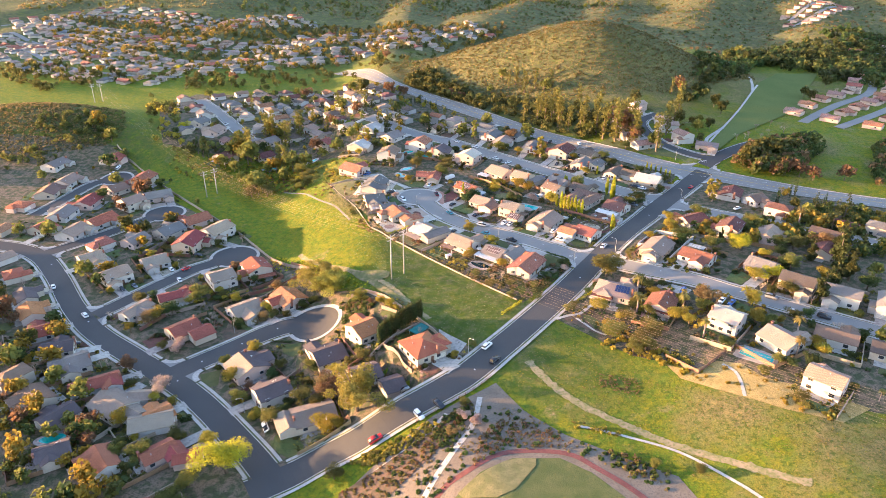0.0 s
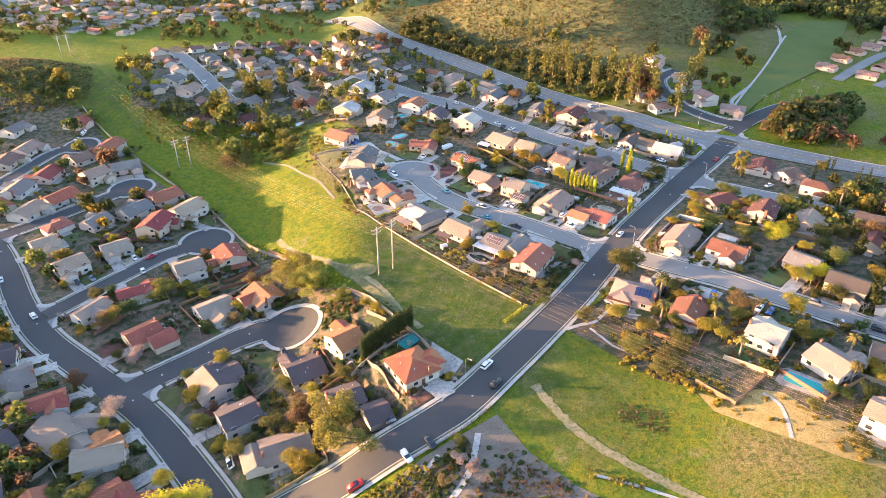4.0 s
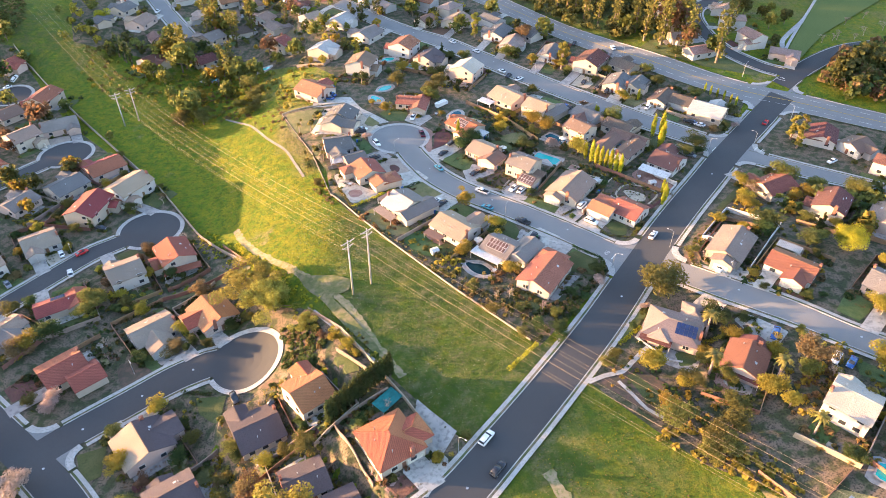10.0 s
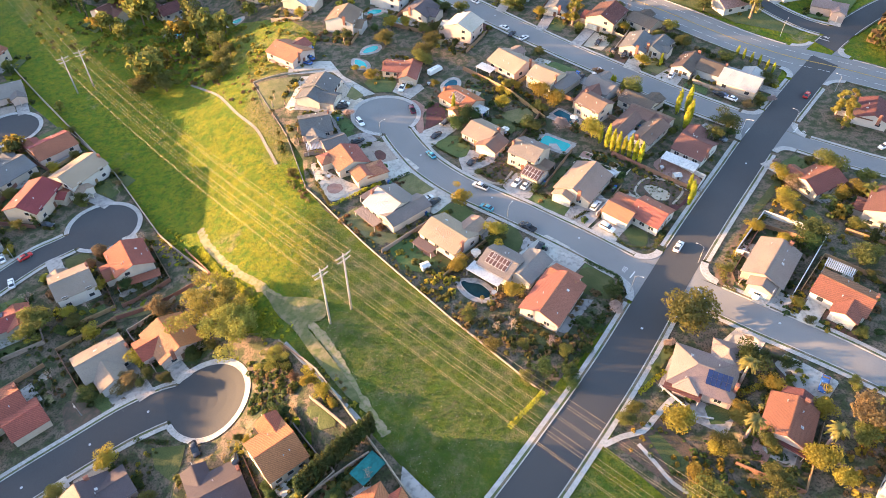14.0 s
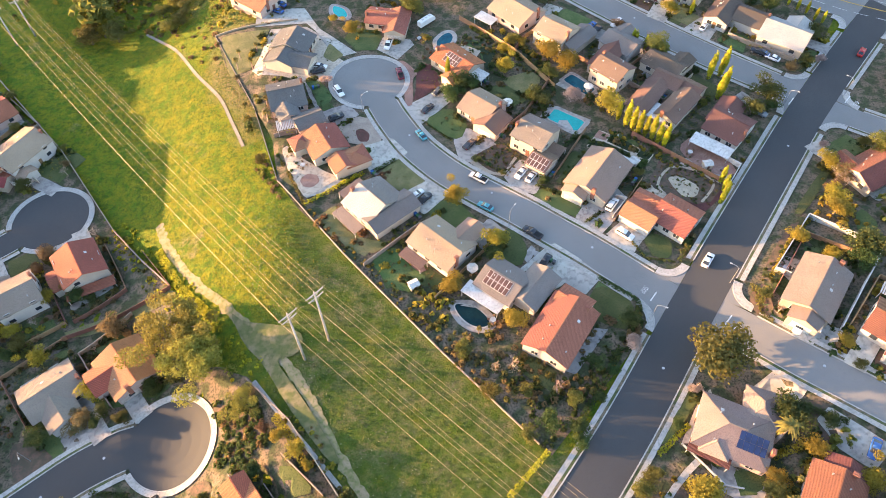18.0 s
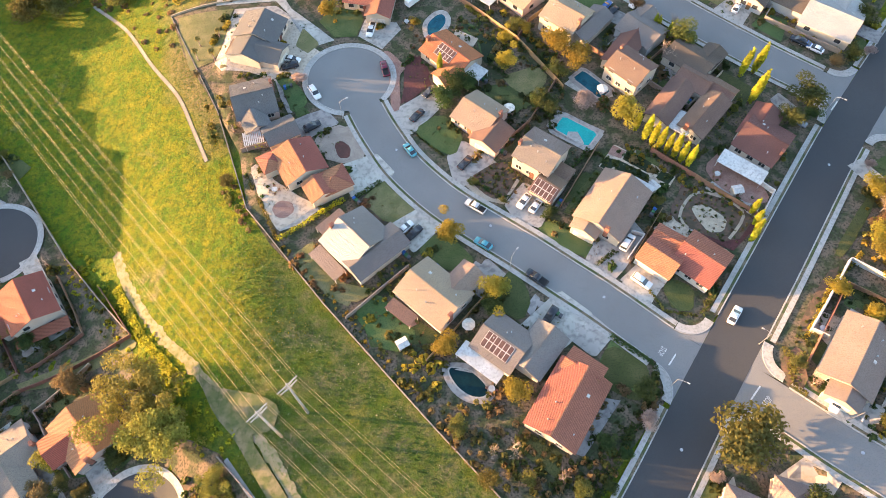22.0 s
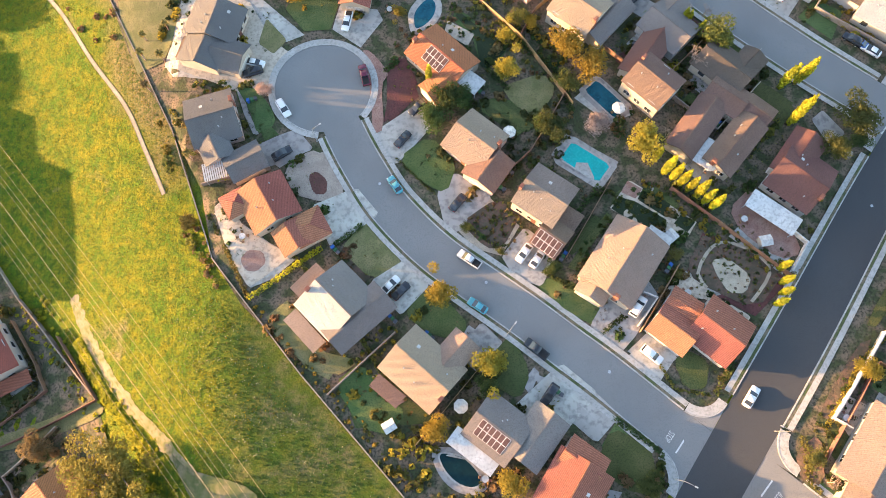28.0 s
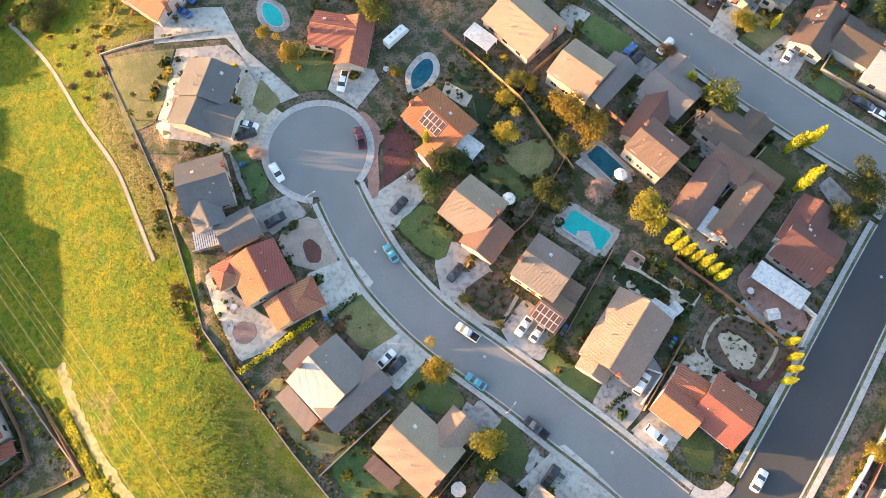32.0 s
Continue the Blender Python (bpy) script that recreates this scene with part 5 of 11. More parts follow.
    for k in range(3):
        shrubs(spots[k * third:(k + 1) * third], lot_rng.choice(SHRUB_MATS), lot_rng)


# ---- trees ----
tree_rng = random.Random(21)
TREE_MESHES = {}


def lobes_for(kind, r):
    if kind in ("oak", "green", "gold", "rust", "lime", "blossom", "olive"):
        core = [(r.gauss(0, 1.5), r.gauss(0, 1.5), r.uniform(4.2, 8.0), r.uniform(1.3, 2.3)) for _ in range(11)]
        return core + [(0, 0, 6.2, 2.4)], 6500 if kind == "lime" else 2800, (0.08, 0.16) if kind == "lime" else (0.13, 0.26)
    if kind == "pine":
        return [(r.gauss(0, 2.1), r.gauss(0, 2.1), r.uniform(3.0, 9.0), r.uniform(1.0, 1.9)) for _ in range(26)], 8000, (0.09, 0.18)
    if kind in ("euc", "conifer"):
        k = 1.25 if kind == "euc" else 1.5
        out = []
        for i in range(16):
            z = 1.6 + 8.0 * i / 15
            spread = k * (1.05 - i / 15) + 0.25 if kind == "conifer" else 0.9
            out.append((r.gauss(0, spread * 0.6), r.gauss(0, spread * 0.6), z, max(0.35, spread * r.uniform(0.55, 0.9))))
        return out, 2000, (0.15, 0.28)
    if kind in ("cypress", "hedge"):
        w = 0.75 if kind == "cypress" else 1.0
        return [(r.gauss(0, 0.06), r.gauss(0, 0.06), 0.5 + 9.2 * i / 13, w * (math.sin(math.pi * min(1, (i + 2.2) / 16)) ** 0.8)) for i in range(14)], 1500, (0.11, 0.2)
    return [], 0, (0, 0)


def tree_meshes(kind, variant):
    if (kind, variant) in TREE_MESHES:
        return TREE_MESHES[kind, variant]
    r = random.Random(f"{kind}{variant}")
    trunk, crown = Geo(), Geo()
    mat = {"euc": "pine" if variant else "olive", "cypress": "lime", "hedge": "conifer"}.get(kind, kind)
    if kind == "palm":
        trunk.tube((0, 0, -0.6), (0.15, 0.1, 4.5), 0.42, 0.3, 8).tube((0.15, 0.1, 4.5), (0.1, 0.2, 8.6), 0.3, 0.26, 8)
        for i in range(34):
            a, tilt, ln_f = 6.283 * i / 34 * 2.4 + r.uniform(-0.2, 0.2), r.uniform(-0.5, 1.0), r.uniform(1.9, 2.7)
            d = Vector((math.cos(a), math.sin(a), 0))
            side = Vector((-d.y, d.x, 0))
            prev = None
            for k in range(6):
                u = k / 5
                c = Vector((0.1, 0.2, 8.6)) + d * ln_f * u * math.cos(tilt * 0.6) + Vector((0, 0, ln_f * (math.sin(tilt) * u - 0.75 * u * u)))
                w = 0.34 * math.sin(math.pi * (0.12 + 0.86 * u)) + 0.03
                row = (c - side * w + Vector((0, 0, -0.12)), c, c + side * w + Vector((0, 0, -0.12)))
                if prev:
                    crown.add([*prev, *row], [(0, 1, 4, 3), (1, 2, 5, 4)])
                prev = row
    elif kind == "bare":
        def grow(a, d, length, rad, level):
            b = a + d * length
            (trunk if level < 2 else crown).tube(a, b, rad, rad * 0.6, 5 if level < 2 else 3, False)
            if level < 5:
                for _ in range(3):
                    grow(b, (d + Vector((r.gauss(0, 0.6), r.gauss(0, 0.6), r.uniform(-0.15, 0.5)))).normalized(), length * r.uniform(0.6, 0.85), max(0.028, rad * 0.55), level + 1)
        grow(Vector((0, 0, -0.5)), Vector((0, 0, 1)), 2.8, 0.3, 0)
    else:
        lobes, n, sizes = lobes_for(kind, r)
        trunk.tube((0, 0, -0.8), (r.uniform(-0.2, 0.2), r.uniform(-0.2, 0.2), 4.5), 0.34, 0.2, 8)
        if kind not in ("cypress", "hedge"):
            for lx, ly, lz, lr in lobes[::2]:
                trunk.tube((0, 0, min(lz * 0.5, 4.2)), (lx * 0.8, ly * 0.8, lz), 0.14, 0.05, 5)
        total = sum(q[3] ** 2 for q in lobes)
        for lx, ly, lz, lr in lobes:
            for _ in range(int(n * lr * lr / total)):
                d = Vector((r.gauss(0, 1), r.gauss(0, 1), r.gauss(0.1, 1))).normalized()
                rad = lr * r.uniform(0.55, 1.08)
                card(crown, (lx + d.x * rad, ly + d.y * rad, lz + d.z * rad * (1.25 if kind in ("cypress", "hedge") else 0.85)), r.uniform(*sizes), r, d)
    TREE_MESHES[kind, variant] = (trunk.mesh("trunk", PALEBARK if kind in ("bare", "palm", "euc") else BARK, True), crown.mesh("crown", PALEBARK if kind == "bare" else LEAF[mat]))
    return TREE_MESHES[kind, variant]


TREE_WORDS = {"oak": ("broad evergreen oak with dense dull-green crown", "tree"), "green": ("small dense dark-green garden tree", "tree"), "gold": ("garden tree with sunlit golden-green leaves", "tree"),
              "rust": ("autumn tree with rust-brown leaves", "tree"), "olive": ("loose rounded olive-green garden tree", "tree"), "lime": ("tree with bright lime-yellow crown", "tree"), "blossom": ("small tree with pale pinkish bare twigs and blossom", "tree"),
              "pine": ("large spreading pine with yellow-green crown", "pine tree"), "euc": ("tall narrow eucalyptus with olive crown", "eucalyptus"), "conifer": ("tall dark pointed conifer with dense branches", "conifer"),
              "cypress": ("slim columnar yellow-green garden cypress", "cypress"), "hedge": ("dark tall cypress in a screening row", "cypress"), "palm": ("palm tree with drooping fronds", "palm"), "bare": ("leafless tree with pale twigs", "tree")}
TREES, FAR_TREES = [], []


def tree(kind, x, y, tall):
    v = tree_rng.randrange(3)
    if on_road(x, y, grow=0.6) or wet(x, y):
        return
    for q in BLOCKS:                                                # a trunk stands beside the walls, not in them
        if abs(q[0] - x) < 13 and abs(q[1] - y) < 13:
            c, s = math.cos(radians(q[2])), math.sin(radians(q[2]))
            u, w = (x - q[0]) * c + (y - q[1]) * s, -(x - q[0]) * s + (y - q[1]) * c
            du, dw = q[3] / 2 + 0.9 - abs(u), q[4] / 2 + 0.9 - abs(w)
            if du > 0 and dw > 0:
                if du < dw:
                    u = math.copysign(q[3] / 2 + 1.0, u)
                else:
                    w = math.copysign(q[4] / 2 + 1.0, w)
                x, y = q[0] + u * c - w * s, q[1] + u * s + w * c
    if on_road(x, y, grow=0.6):
        return
    if math.hypot(x, y - 150) > 215 and kind not in ("palm", "bare", "lime"):
        FAR_TREES.append((kind, x, y, tall))
        return
    trunk, crown = tree_meshes(kind, v)
    t = new("palm_tree" if kind == "palm" else "cypress" if kind in ("cypress", "hedge") else "tree")
    k = tall / 9.6
    wide = k * (1.0 if kind in ("cypress", "hedge", "palm", "euc", "conifer") else tree_rng.uniform(1.0, 1.25)) * (1.15 if kind == "hedge" else 1.5 if kind == "cypress" and tall < 9 else 1.25 if kind == "cypress" else 1.38 if kind in ("oak", "gold", "olive", "green", "rust", "lime", "blossom") else 1.3 if kind in ("pine", "euc") else 1.0)
    t.matrix_basis = Matrix.LocRotScale((x, y, h(x, y)), Euler((0, 0, tree_rng.uniform(0, 6.28))), (wide, wide, k))
    tagged(t, *TREE_WORDS[kind], "trees of the neighbourhood")
    part("trunk", trunk, t)
    part("crown", crown, t)
    TREES.append((x, y))


# ---- cars ----
def loft(sections):
    """A closed body from cross-sections (x, [(y, z), ...]) of equal count."""
    g = Geo()
    n = len(sections[0][1])
    g.add([(x, y, z) for x, ring in sections for y, z in ring], [(k * n + i, k * n + (i + 1) % n, (k + 1) * n + (i + 1) % n, (k + 1) * n + i) for k in range(len(sections) - 1) for i in range(n)] +
          [tuple(reversed(range(n))), tuple(range((len(sections) - 1) * n, len(sections) * n))])
    return g


def ring(w, z0, z1, t=0.12):
    return [(-w + t, z0), (-w, z0 + t), (-w, z1 - t), (-w + t * 1.4, z1), (w - t * 1.4, z1), (w, z1 - t), (w, z0 + t), (w - t, z0)]


CAR_SHAPES = {
    "sedan": (loft([(-2.3, ring(0.75, 0.4, 0.85)), (-2.15, ring(0.87, 0.25, 0.98)), (-1.2, ring(0.9, 0.2, 1.02)), (1.0, ring(0.9, 0.2, 0.98)), (2.1, ring(0.86, 0.25, 0.82)), (2.3, ring(0.72, 0.4, 0.68))]),
              loft([(-1.85, ring(0.74, 0.95, 1.02, 0.02)), (-1.15, ring(0.68, 0.96, 1.42, 0.06)), (0.25, ring(0.68, 0.96, 1.44, 0.06)), (1.1, ring(0.76, 0.9, 1.0, 0.02))]),
              loft([(-1.1, ring(0.62, 1.40, 1.45, 0.02)), (-0.5, ring(0.63, 1.42, 1.49, 0.02)), (0.25, ring(0.62, 1.42, 1.47, 0.02))]), 1.35),
    "suv": (loft([(-2.35, ring(0.85, 0.45, 1.05)), (-2.2, ring(0.93, 0.3, 1.12)), (1.1, ring(0.94, 0.28, 1.1)), (2.15, ring(0.9, 0.32, 0.98)), (2.35, ring(0.78, 0.45, 0.85))]),
            loft([(-2.25, ring(0.8, 1.08, 1.14, 0.02)), (-2.0, ring(0.74, 1.08, 1.68, 0.06)), (0.35, ring(0.74, 1.06, 1.7, 0.06)), (1.15, ring(0.82, 1.0, 1.12, 0.02))]),
            loft([(-2.0, ring(0.68, 1.66, 1.72, 0.02)), (-0.8, ring(0.7, 1.68, 1.76, 0.02)), (0.35, ring(0.68, 1.68, 1.73, 0.02))]), 1.4),
    "pickup": (loft([(-2.75, ring(0.92, 0.45, 1.0)), (-2.6, ring(0.95, 0.4, 1.08)), (-0.85, ring(0.95, 0.35, 1.08)), (1.5, ring(0.95, 0.32, 1.12)), (2.5, ring(0.92, 0.36, 1.02)), (2.7, ring(0.82, 0.45, 0.9))]),
               loft([(-0.9, ring(0.78, 1.05, 1.7, 0.06)), (0.75, ring(0.76, 1.05, 1.74, 0.06)), (1.5, ring(0.84, 1.05, 1.16, 0.02))]),
               loft([(-0.85, ring(0.7, 1.7, 1.76, 0.02)), (0.75, ring(0.7, 1.72, 1.77, 0.02))]), 1.65)}
CAR_PAINT = {n: material(f"car_paint_{n}", c, c, 0.25, grain=1, patch=0.3, bump=0.0, third=tuple(v * 0.92 for v in c), spec=0.5)
             for n, c in (("white", (0.62, 0.62, 0.61)), ("black", (0.018, 0.02, 0.026)), ("silver", (0.45, 0.45, 0.45)), ("grey", (0.14, 0.15, 0.17)), ("blue", (0.03, 0.09, 0.28)), ("teal", (0.07, 0.25, 0.30)), ("red", (0.36, 0.02, 0.02)), ("maroon", (0.11, 0.012, 0.03)))}
LIGHT_M = material("lamp_lens", (0.6, 0.58, 0.55), rough=0.2, grain=1, patch=1, bump=0)
TAIL_M = material("tail_lens", (0.3, 0.02, 0.015), rough=0.25, grain=1, patch=1, bump=0)
WHEEL_ME = Geo().tube((0, -0.11, 0), (0, 0.11, 0), 0.34, 0.34, 14).mesh("tyre", TYRE)
RIM_ME = Geo().tube((0, -0.125, 0), (0, 0.125, 0), 0.2, 0.2, 10).mesh("rim", METAL)
LAMP_ME, TAIL_ME = Geo().box(-0.06, -0.2, -0.08, 0.06, 0.2, 0.08).mesh("headlight", LIGHT_M), Geo().box(-0.05, -0.18, -0.1, 0.05, 0.18, 0.1).mesh("tail_light", TAIL_M)
BED_ME = Geo().box(-2.6, -0.72, 1.085, -1.0, 0.72, 1.1).mesh("bed", TYRE)
CAR_BODY = {}
car_rng = random.Random(8)


def car(kind, paint, x, y):
    """Along the street where it stands on one, else square to it, as on a drive."""
    d, rx, ry, rn = nearest_road(x, y, None)
    line = LINES[rn]
    i = min(range(len(line)), key=lambda k: math.dist(line[k], (x, y)))
    a, b = line[max(0, i - 1)], line[min(len(line) - 1, i + 1)]
    along = math.degrees(math.atan2(b[1] - a[1], b[0] - a[0]))
    bulb = BULBS.get(rn)
    lift = 0.4
    if bulb and math.dist(bulb[:2], (x, y)) < bulb[2] + 0.5:
        turn = math.degrees(math.atan2(y - bulb[1], x - bulb[0])) + 90
        lift = 0.26
    elif on_road(x, y):
        turn, lift = along, 0.3
    else:
        near = min(HOUSES, key=lambda q: math.hypot(q[0] - x, q[1] - y))
        turn = near[2] + 90 * round((near[5] - near[2]) / 90) + car_rng.choice((0, 180))
        lift = 0.44
    turn += car_rng.uniform(-2, 2)
    body, glass, roof, axle = CAR_SHAPES[kind]
    if (kind, paint) not in CAR_BODY:
        CAR_BODY[kind, paint] = (body.mesh("body", CAR_PAINT[paint], True), glass.mesh("glasshouse", GLASS), roof.mesh("roof", CAR_PAINT[paint], True))
    top = holder("pickup_truck" if kind == "pickup" else "car", x, y, h(x, y) + lift, turn)
    nx, ny = h(x + 0.5, y) - h(x - 0.5, y), h(x, y + 0.5) - h(x, y - 0.5)
    up = Vector((-nx, -ny, 1)).normalized()
    top.matrix_basis = Matrix.Translation(top.location) @ Vector((0, 0, 1)).rotation_difference(up).to_matrix().to_4x4() @ pose(0, 0, 0, 0, 0, turn) @ Matrix.Scale(K * 0.93, 4)
    tagged(top, f"parked {paint} {'pickup truck' if kind == 'pickup' else 'sport utility vehicle' if kind == 'suv' else 'sedan'} on the concrete or asphalt", "car", "parked cars")
    for n, me in zip(("body", "glasshouse", "roof"), CAR_BODY[kind, paint]):
        part(n, me, top)
    for sx in (-1, 1):
        for sy in (-1, 1):
            w = part("wheel", WHEEL_ME, top)
            w.matrix_basis = pose(axle * sx, 0.8 * sy, 0.34)
            part("rim", RIM_ME, w)
    for sy in (-1, 1):
        part("headlight", LAMP_ME, top).matrix_basis = pose(2.2 if kind != "pickup" else 2.6, 0.6 * sy, 0.68)
        part("tail_light", TAIL_ME, top).matrix_basis = pose(-2.24 if kind != "pickup" else -2.7, 0.66 * sy, 0.8)
    if kind == "pickup":
        part("bed", BED_ME, top, "dark open load bed")


tree("olive", -124.2, 277.1, 7)
tree("palm", -81.0, 227.5, 6)
tree("palm", -65.5, 204.1, 6)
tree("blossom", -46.1, 224.3, 4)
tree("gold", -45.9, 263.9, 4)
tree("gold", -6.7, 249.5, 4)
tree("green", 11.7, 219.2, 6)
tree("olive", 24.8, 228.3, 5)
tree("gold", 32.1, 244.1, 4)
tree("gold", 42.0, 234.4, 9)
tree("gold", 48.5, 227.9, 8)
tree("olive", 41.5, 223.4, 6)
tree("green", 34.6, 210.1, 5)
tree("gold", 61.4, 203.7, 9)
tree("blossom", 49.6, 211.1, 6)
tree("olive", 84.6, 237.1, 9)
tree("bare", 80.5, 228.5, 8)
tree("cypress", 103.6, 210.6, 13)
tree("cypress", 105.1, 212.1, 14)
tree("green", 121.3, 204.3, 5)
tree("cypress", 64.7, 200.1, 8.9)
for k in range(7):
    tree("cypress", 66.9 + 1.98 * k, 196.1 - 1.73 * k, tree_rng.uniform(10.5, 12.8))
tree("bare", 133.5, 164.1, 7)
tree("green", 7.0, 220.7, 8)
tree("green", 3.7, 214.6, 7)
tree("gold", 25.3, 227.9, 7)
tree("green", 36.1, 210.0, 7)
tree("olive", 29.0, 246.2, 5)
tree("rust", 129.9, 160.9, 6)
tree("gold", 125.2, 151.5, 7)
tree("gold", 110.2, 141.4, 5)
tree("rust", 135.8, 226.8, 4)
tree("blossom", 148.3, 231.1, 4)
tree("blossom", 134.8, 185.3, 3)
tree("olive", -65.6, 185.7, 4)
tree("gold", 5.3, 163.1, 7)
tree("gold", 16.8, 144.6, 7)
tree("green", 16.3, 139.1, 5)
tree("cypress", 94.5, 164.6, 8)
tree("cypress", 93.9, 161.7, 8)
tree("cypress", 92.0, 158.8, 8)
tree("green", 34.4, 169.6, 4)
tree("olive", 67.7, 172.6, 3)
tree("olive", 12.5, 181.9, 2.5)
tree("green", 16.5, 178.8, 2)
tree("olive", 21.4, 174.6, 2)
tree("olive", -163.6, 289.6, 13)
tree("olive", -164.5, 279.5, 11)
tree("olive", -152.1, 280.8, 10)
tree("olive", -119.5, 281.7, 7)
tree("olive", -132.9, 293.5, 6)
tree("palm", -83.7, 238.0, 6)
tree("palm", -77.1, 236.8, 6)
tree("palm", -67.2, 212.9, 5)
tree("bare", -149.3, 197.0, 5)
tree("olive", -187.8, 242.1, 4)
tree("olive", -178.6, 222.1, 4)
tree("pine", -83.2, 114.2, 14)
tree("pine", -71.9, 107.0, 13)
tree("pine", -79.0, 118.6, 13)
tree("pine", -77.2, 98.9, 11)
tree("pine", -57.2, 94.0, 6)
tree("gold", -44.3, 82.6, 4)
tree("gold", -38.9, 78.6, 4)
tree("gold", -35.4, 74.1, 3)
tree("green", -50.2, 63.7, 3)
tree("rust", -49.3, 85.9, 3)
tree("green", -104.4, 92.6, 4)
tree("green", -141.2, 116.5, 5)
tree("rust", -116.6, 112.1, 3)
tree("gold", 2.9, 128.7, 6)
tree("gold", 21.8, 116.0, 6)
tree("palm", 11.1, 112.5, 4)
tree("olive", 76.5, 100.4, 13)
tree("bare", 96.7, 115.1, 5)
tree("olive", 94.4, 120.8, 4)
tree("bare", 20.3, 101.4, 6)
tree("bare", 31.8, 93.3, 5)
tree("bare", 15.5, 100.6, 5)
tree("blossom", 54.7, 107.9, 5)
tree("green", 54.8, 114.7, 5)
tree("green", 28.8, 83.7, 5)
tree("green", 36.7, 82.5, 5)
tree("olive", 14.1, 93.8, 5)
tree("olive", 23.1, 80.9, 4)
tree("olive", 36.2, 91.2, 4)
tree("green", 48.3, 99.0, 3)
tree("green", 43.5, 91.3, 3)
tree("gold", 94.3, 75.6, 5)
tree("olive", 53.9, 70.5, 4)
tree("olive", 50.3, 66.3, 4)
tree("gold", 83.4, 68.6, 5)
tree("palm", 88.2, 67.6, 4)
tree("olive", 112.8, 97.7, 3)
tree("olive", 6.0, 107.1, 4)
tree("green", 43.4, 102.4, 4)
tree("green", 62.9, 83.5, 3)
tree("blossom", 68.9, 93.0, 3)
tree("lime", -264.0, 413.8, 9)
tree("cypress", -234.8, 366.8, 15)
tree("cypress", -228.1, 360.8, 16)
tree("cypress", -222.8, 357.6, 14)
tree("euc", -184.1, 355.2, 17)
tree("olive", -199.9, 380.5, 12)
tree("euc", -178.0, 398.7, 16)
tree("euc", -153.2, 401.7, 16)
tree("euc", -156.4, 389.0, 13)
tree("euc", -149.0, 334.6, 13)
tree("olive", -130.1, 315.8, 11)
tree("euc", -157.9, 348.6, 12)
tree("olive", -146.5, 312.7, 8)
tree("olive", -119.2, 289.5, 6)
tree("olive", -129.4, 295.1, 5)
tree("olive", -163.8, 302.5, 8)
tree("olive", -182.4, 314.8, 6)
tree("olive", -203.8, 343.1, 8)
tree("olive", -193.3, 334.0, 7)
tree("conifer", -64.0, 389.2, 14)
tree("conifer", -54.7, 391.1, 14)
tree("conifer", -72.0, 388.8, 13)
tree("olive", -93.5, 366.5, 8)
tree("green", -27.3, 348.1, 8)
tree("olive", -105.8, 343.9, 9)
tree("olive", -117.8, 342.8, 7)
tree("olive", -90.0, 379.1, 6)
tree("gold", -209.2, 228.7, 6)
tree("olive", -183.7, 172.4, 5)
tree("green", -235.7, 215.1, 6)
tree("rust", -251.9, 246.8, 6)
tree("bare", -209.8, 190.6, 6)
tree("bare", -207.2, 197.4, 6)
tree("bare", -200.3, 216.9, 4)
tree("palm", -241.9, 268.7, 4)
tree("olive", -246.5, 299.7, 5)
tree("olive", -299.1, 358.5, 6)
tree("gold", -213.0, 187.3, 6)
tree("palm", -54.8, 291.7, 6)
tree("gold", -45.5, 275.8, 4)
tree("green", -39.6, 303.8, 5)
tree("gold", -78.6, 351.6, 5)
tree("rust", -150.4, 201.8, 3)
tree("olive", -181.6, 232.5, 4)
tree("olive", -155.4, 210.6, 3)
tree("palm", -76.8, 247.0, 5)
tree("palm", -83.8, 244.4, 5)
tree("euc", 15.8, 361.2, 16)
tree("euc", 60.8, 284.4, 20)
tree("euc", 67.2, 305.3, 16)
tree("rust", 50.3, 356.6, 11)
tree("olive", 63.1, 357.2, 10)
tree("gold", 26.1, 310.7, 7)
tree("olive", 40.5, 328.1, 6)
tree("gold", 25.3, 239.5, 5)
tree("cypress", 4.5, 227.2, 10)
tree("bare", 83.5, 245.5, 6)
tree("cypress", 103.0, 222.2, 13)
tree("cypress", 107.7, 223.4, 14)
tree("green", 136.2, 261.6, 7)
tree("cypress", 143.4, 268.1, 6)
tree("cypress", 145.8, 265.3, 6)
tree("cypress", 148.5, 262.1, 6)
tree("cypress", 151.8, 260.1, 6)
tree("cypress", 154.2, 256.2, 6)
tree("cypress", 156.8, 254.3, 6)
tree("euc", 74.0, 384.9, 15)
tree("euc", 94.1, 386.9, 15)
tree("euc", 100.7, 371.4, 14)
tree("euc", 107.4, 353.5, 15)
tree("euc", 121.4, 351.4, 18)
tree("euc", 124.2, 336.9, 18)
tree("euc", 132.2, 326.7, 19)
tree("rust", 140.6, 340.3, 17)
tree("euc", 148.2, 337.6, 18)
tree("rust", 146.3, 322.9, 10)
tree("euc", 139.1, 372.9, 14)
tree("olive", 115.0, 352.1, 9)
tree("euc", 89.1, 397.4, 14)
tree("euc", 64.8, 396.4, 13)
tree("oak", 225.4, 280.8, 10)
tree("oak", 235.0, 288.2, 11)
tree("oak", 243.6, 292.5, 11)
tree("oak", 246.5, 284.1, 11)
tree("oak", 218.8, 274.4, 8)
tree("oak", 235.7, 273.7, 9)
tree("oak", 243.9, 265.9, 9)
tree("rust", 236.4, 259.8, 7)
tree("euc", 173.5, 211.0, 13)
tree("euc", 181.5, 224.8, 11)
tree("bare", 133.2, 168.5, 7)
tree("rust", 137.9, 171.3, 6)
tree("gold", 127.1, 157.2, 7)
tree("gold", 150.3, 162.0, 6)
tree("olive", 166.7, 173.5, 6)
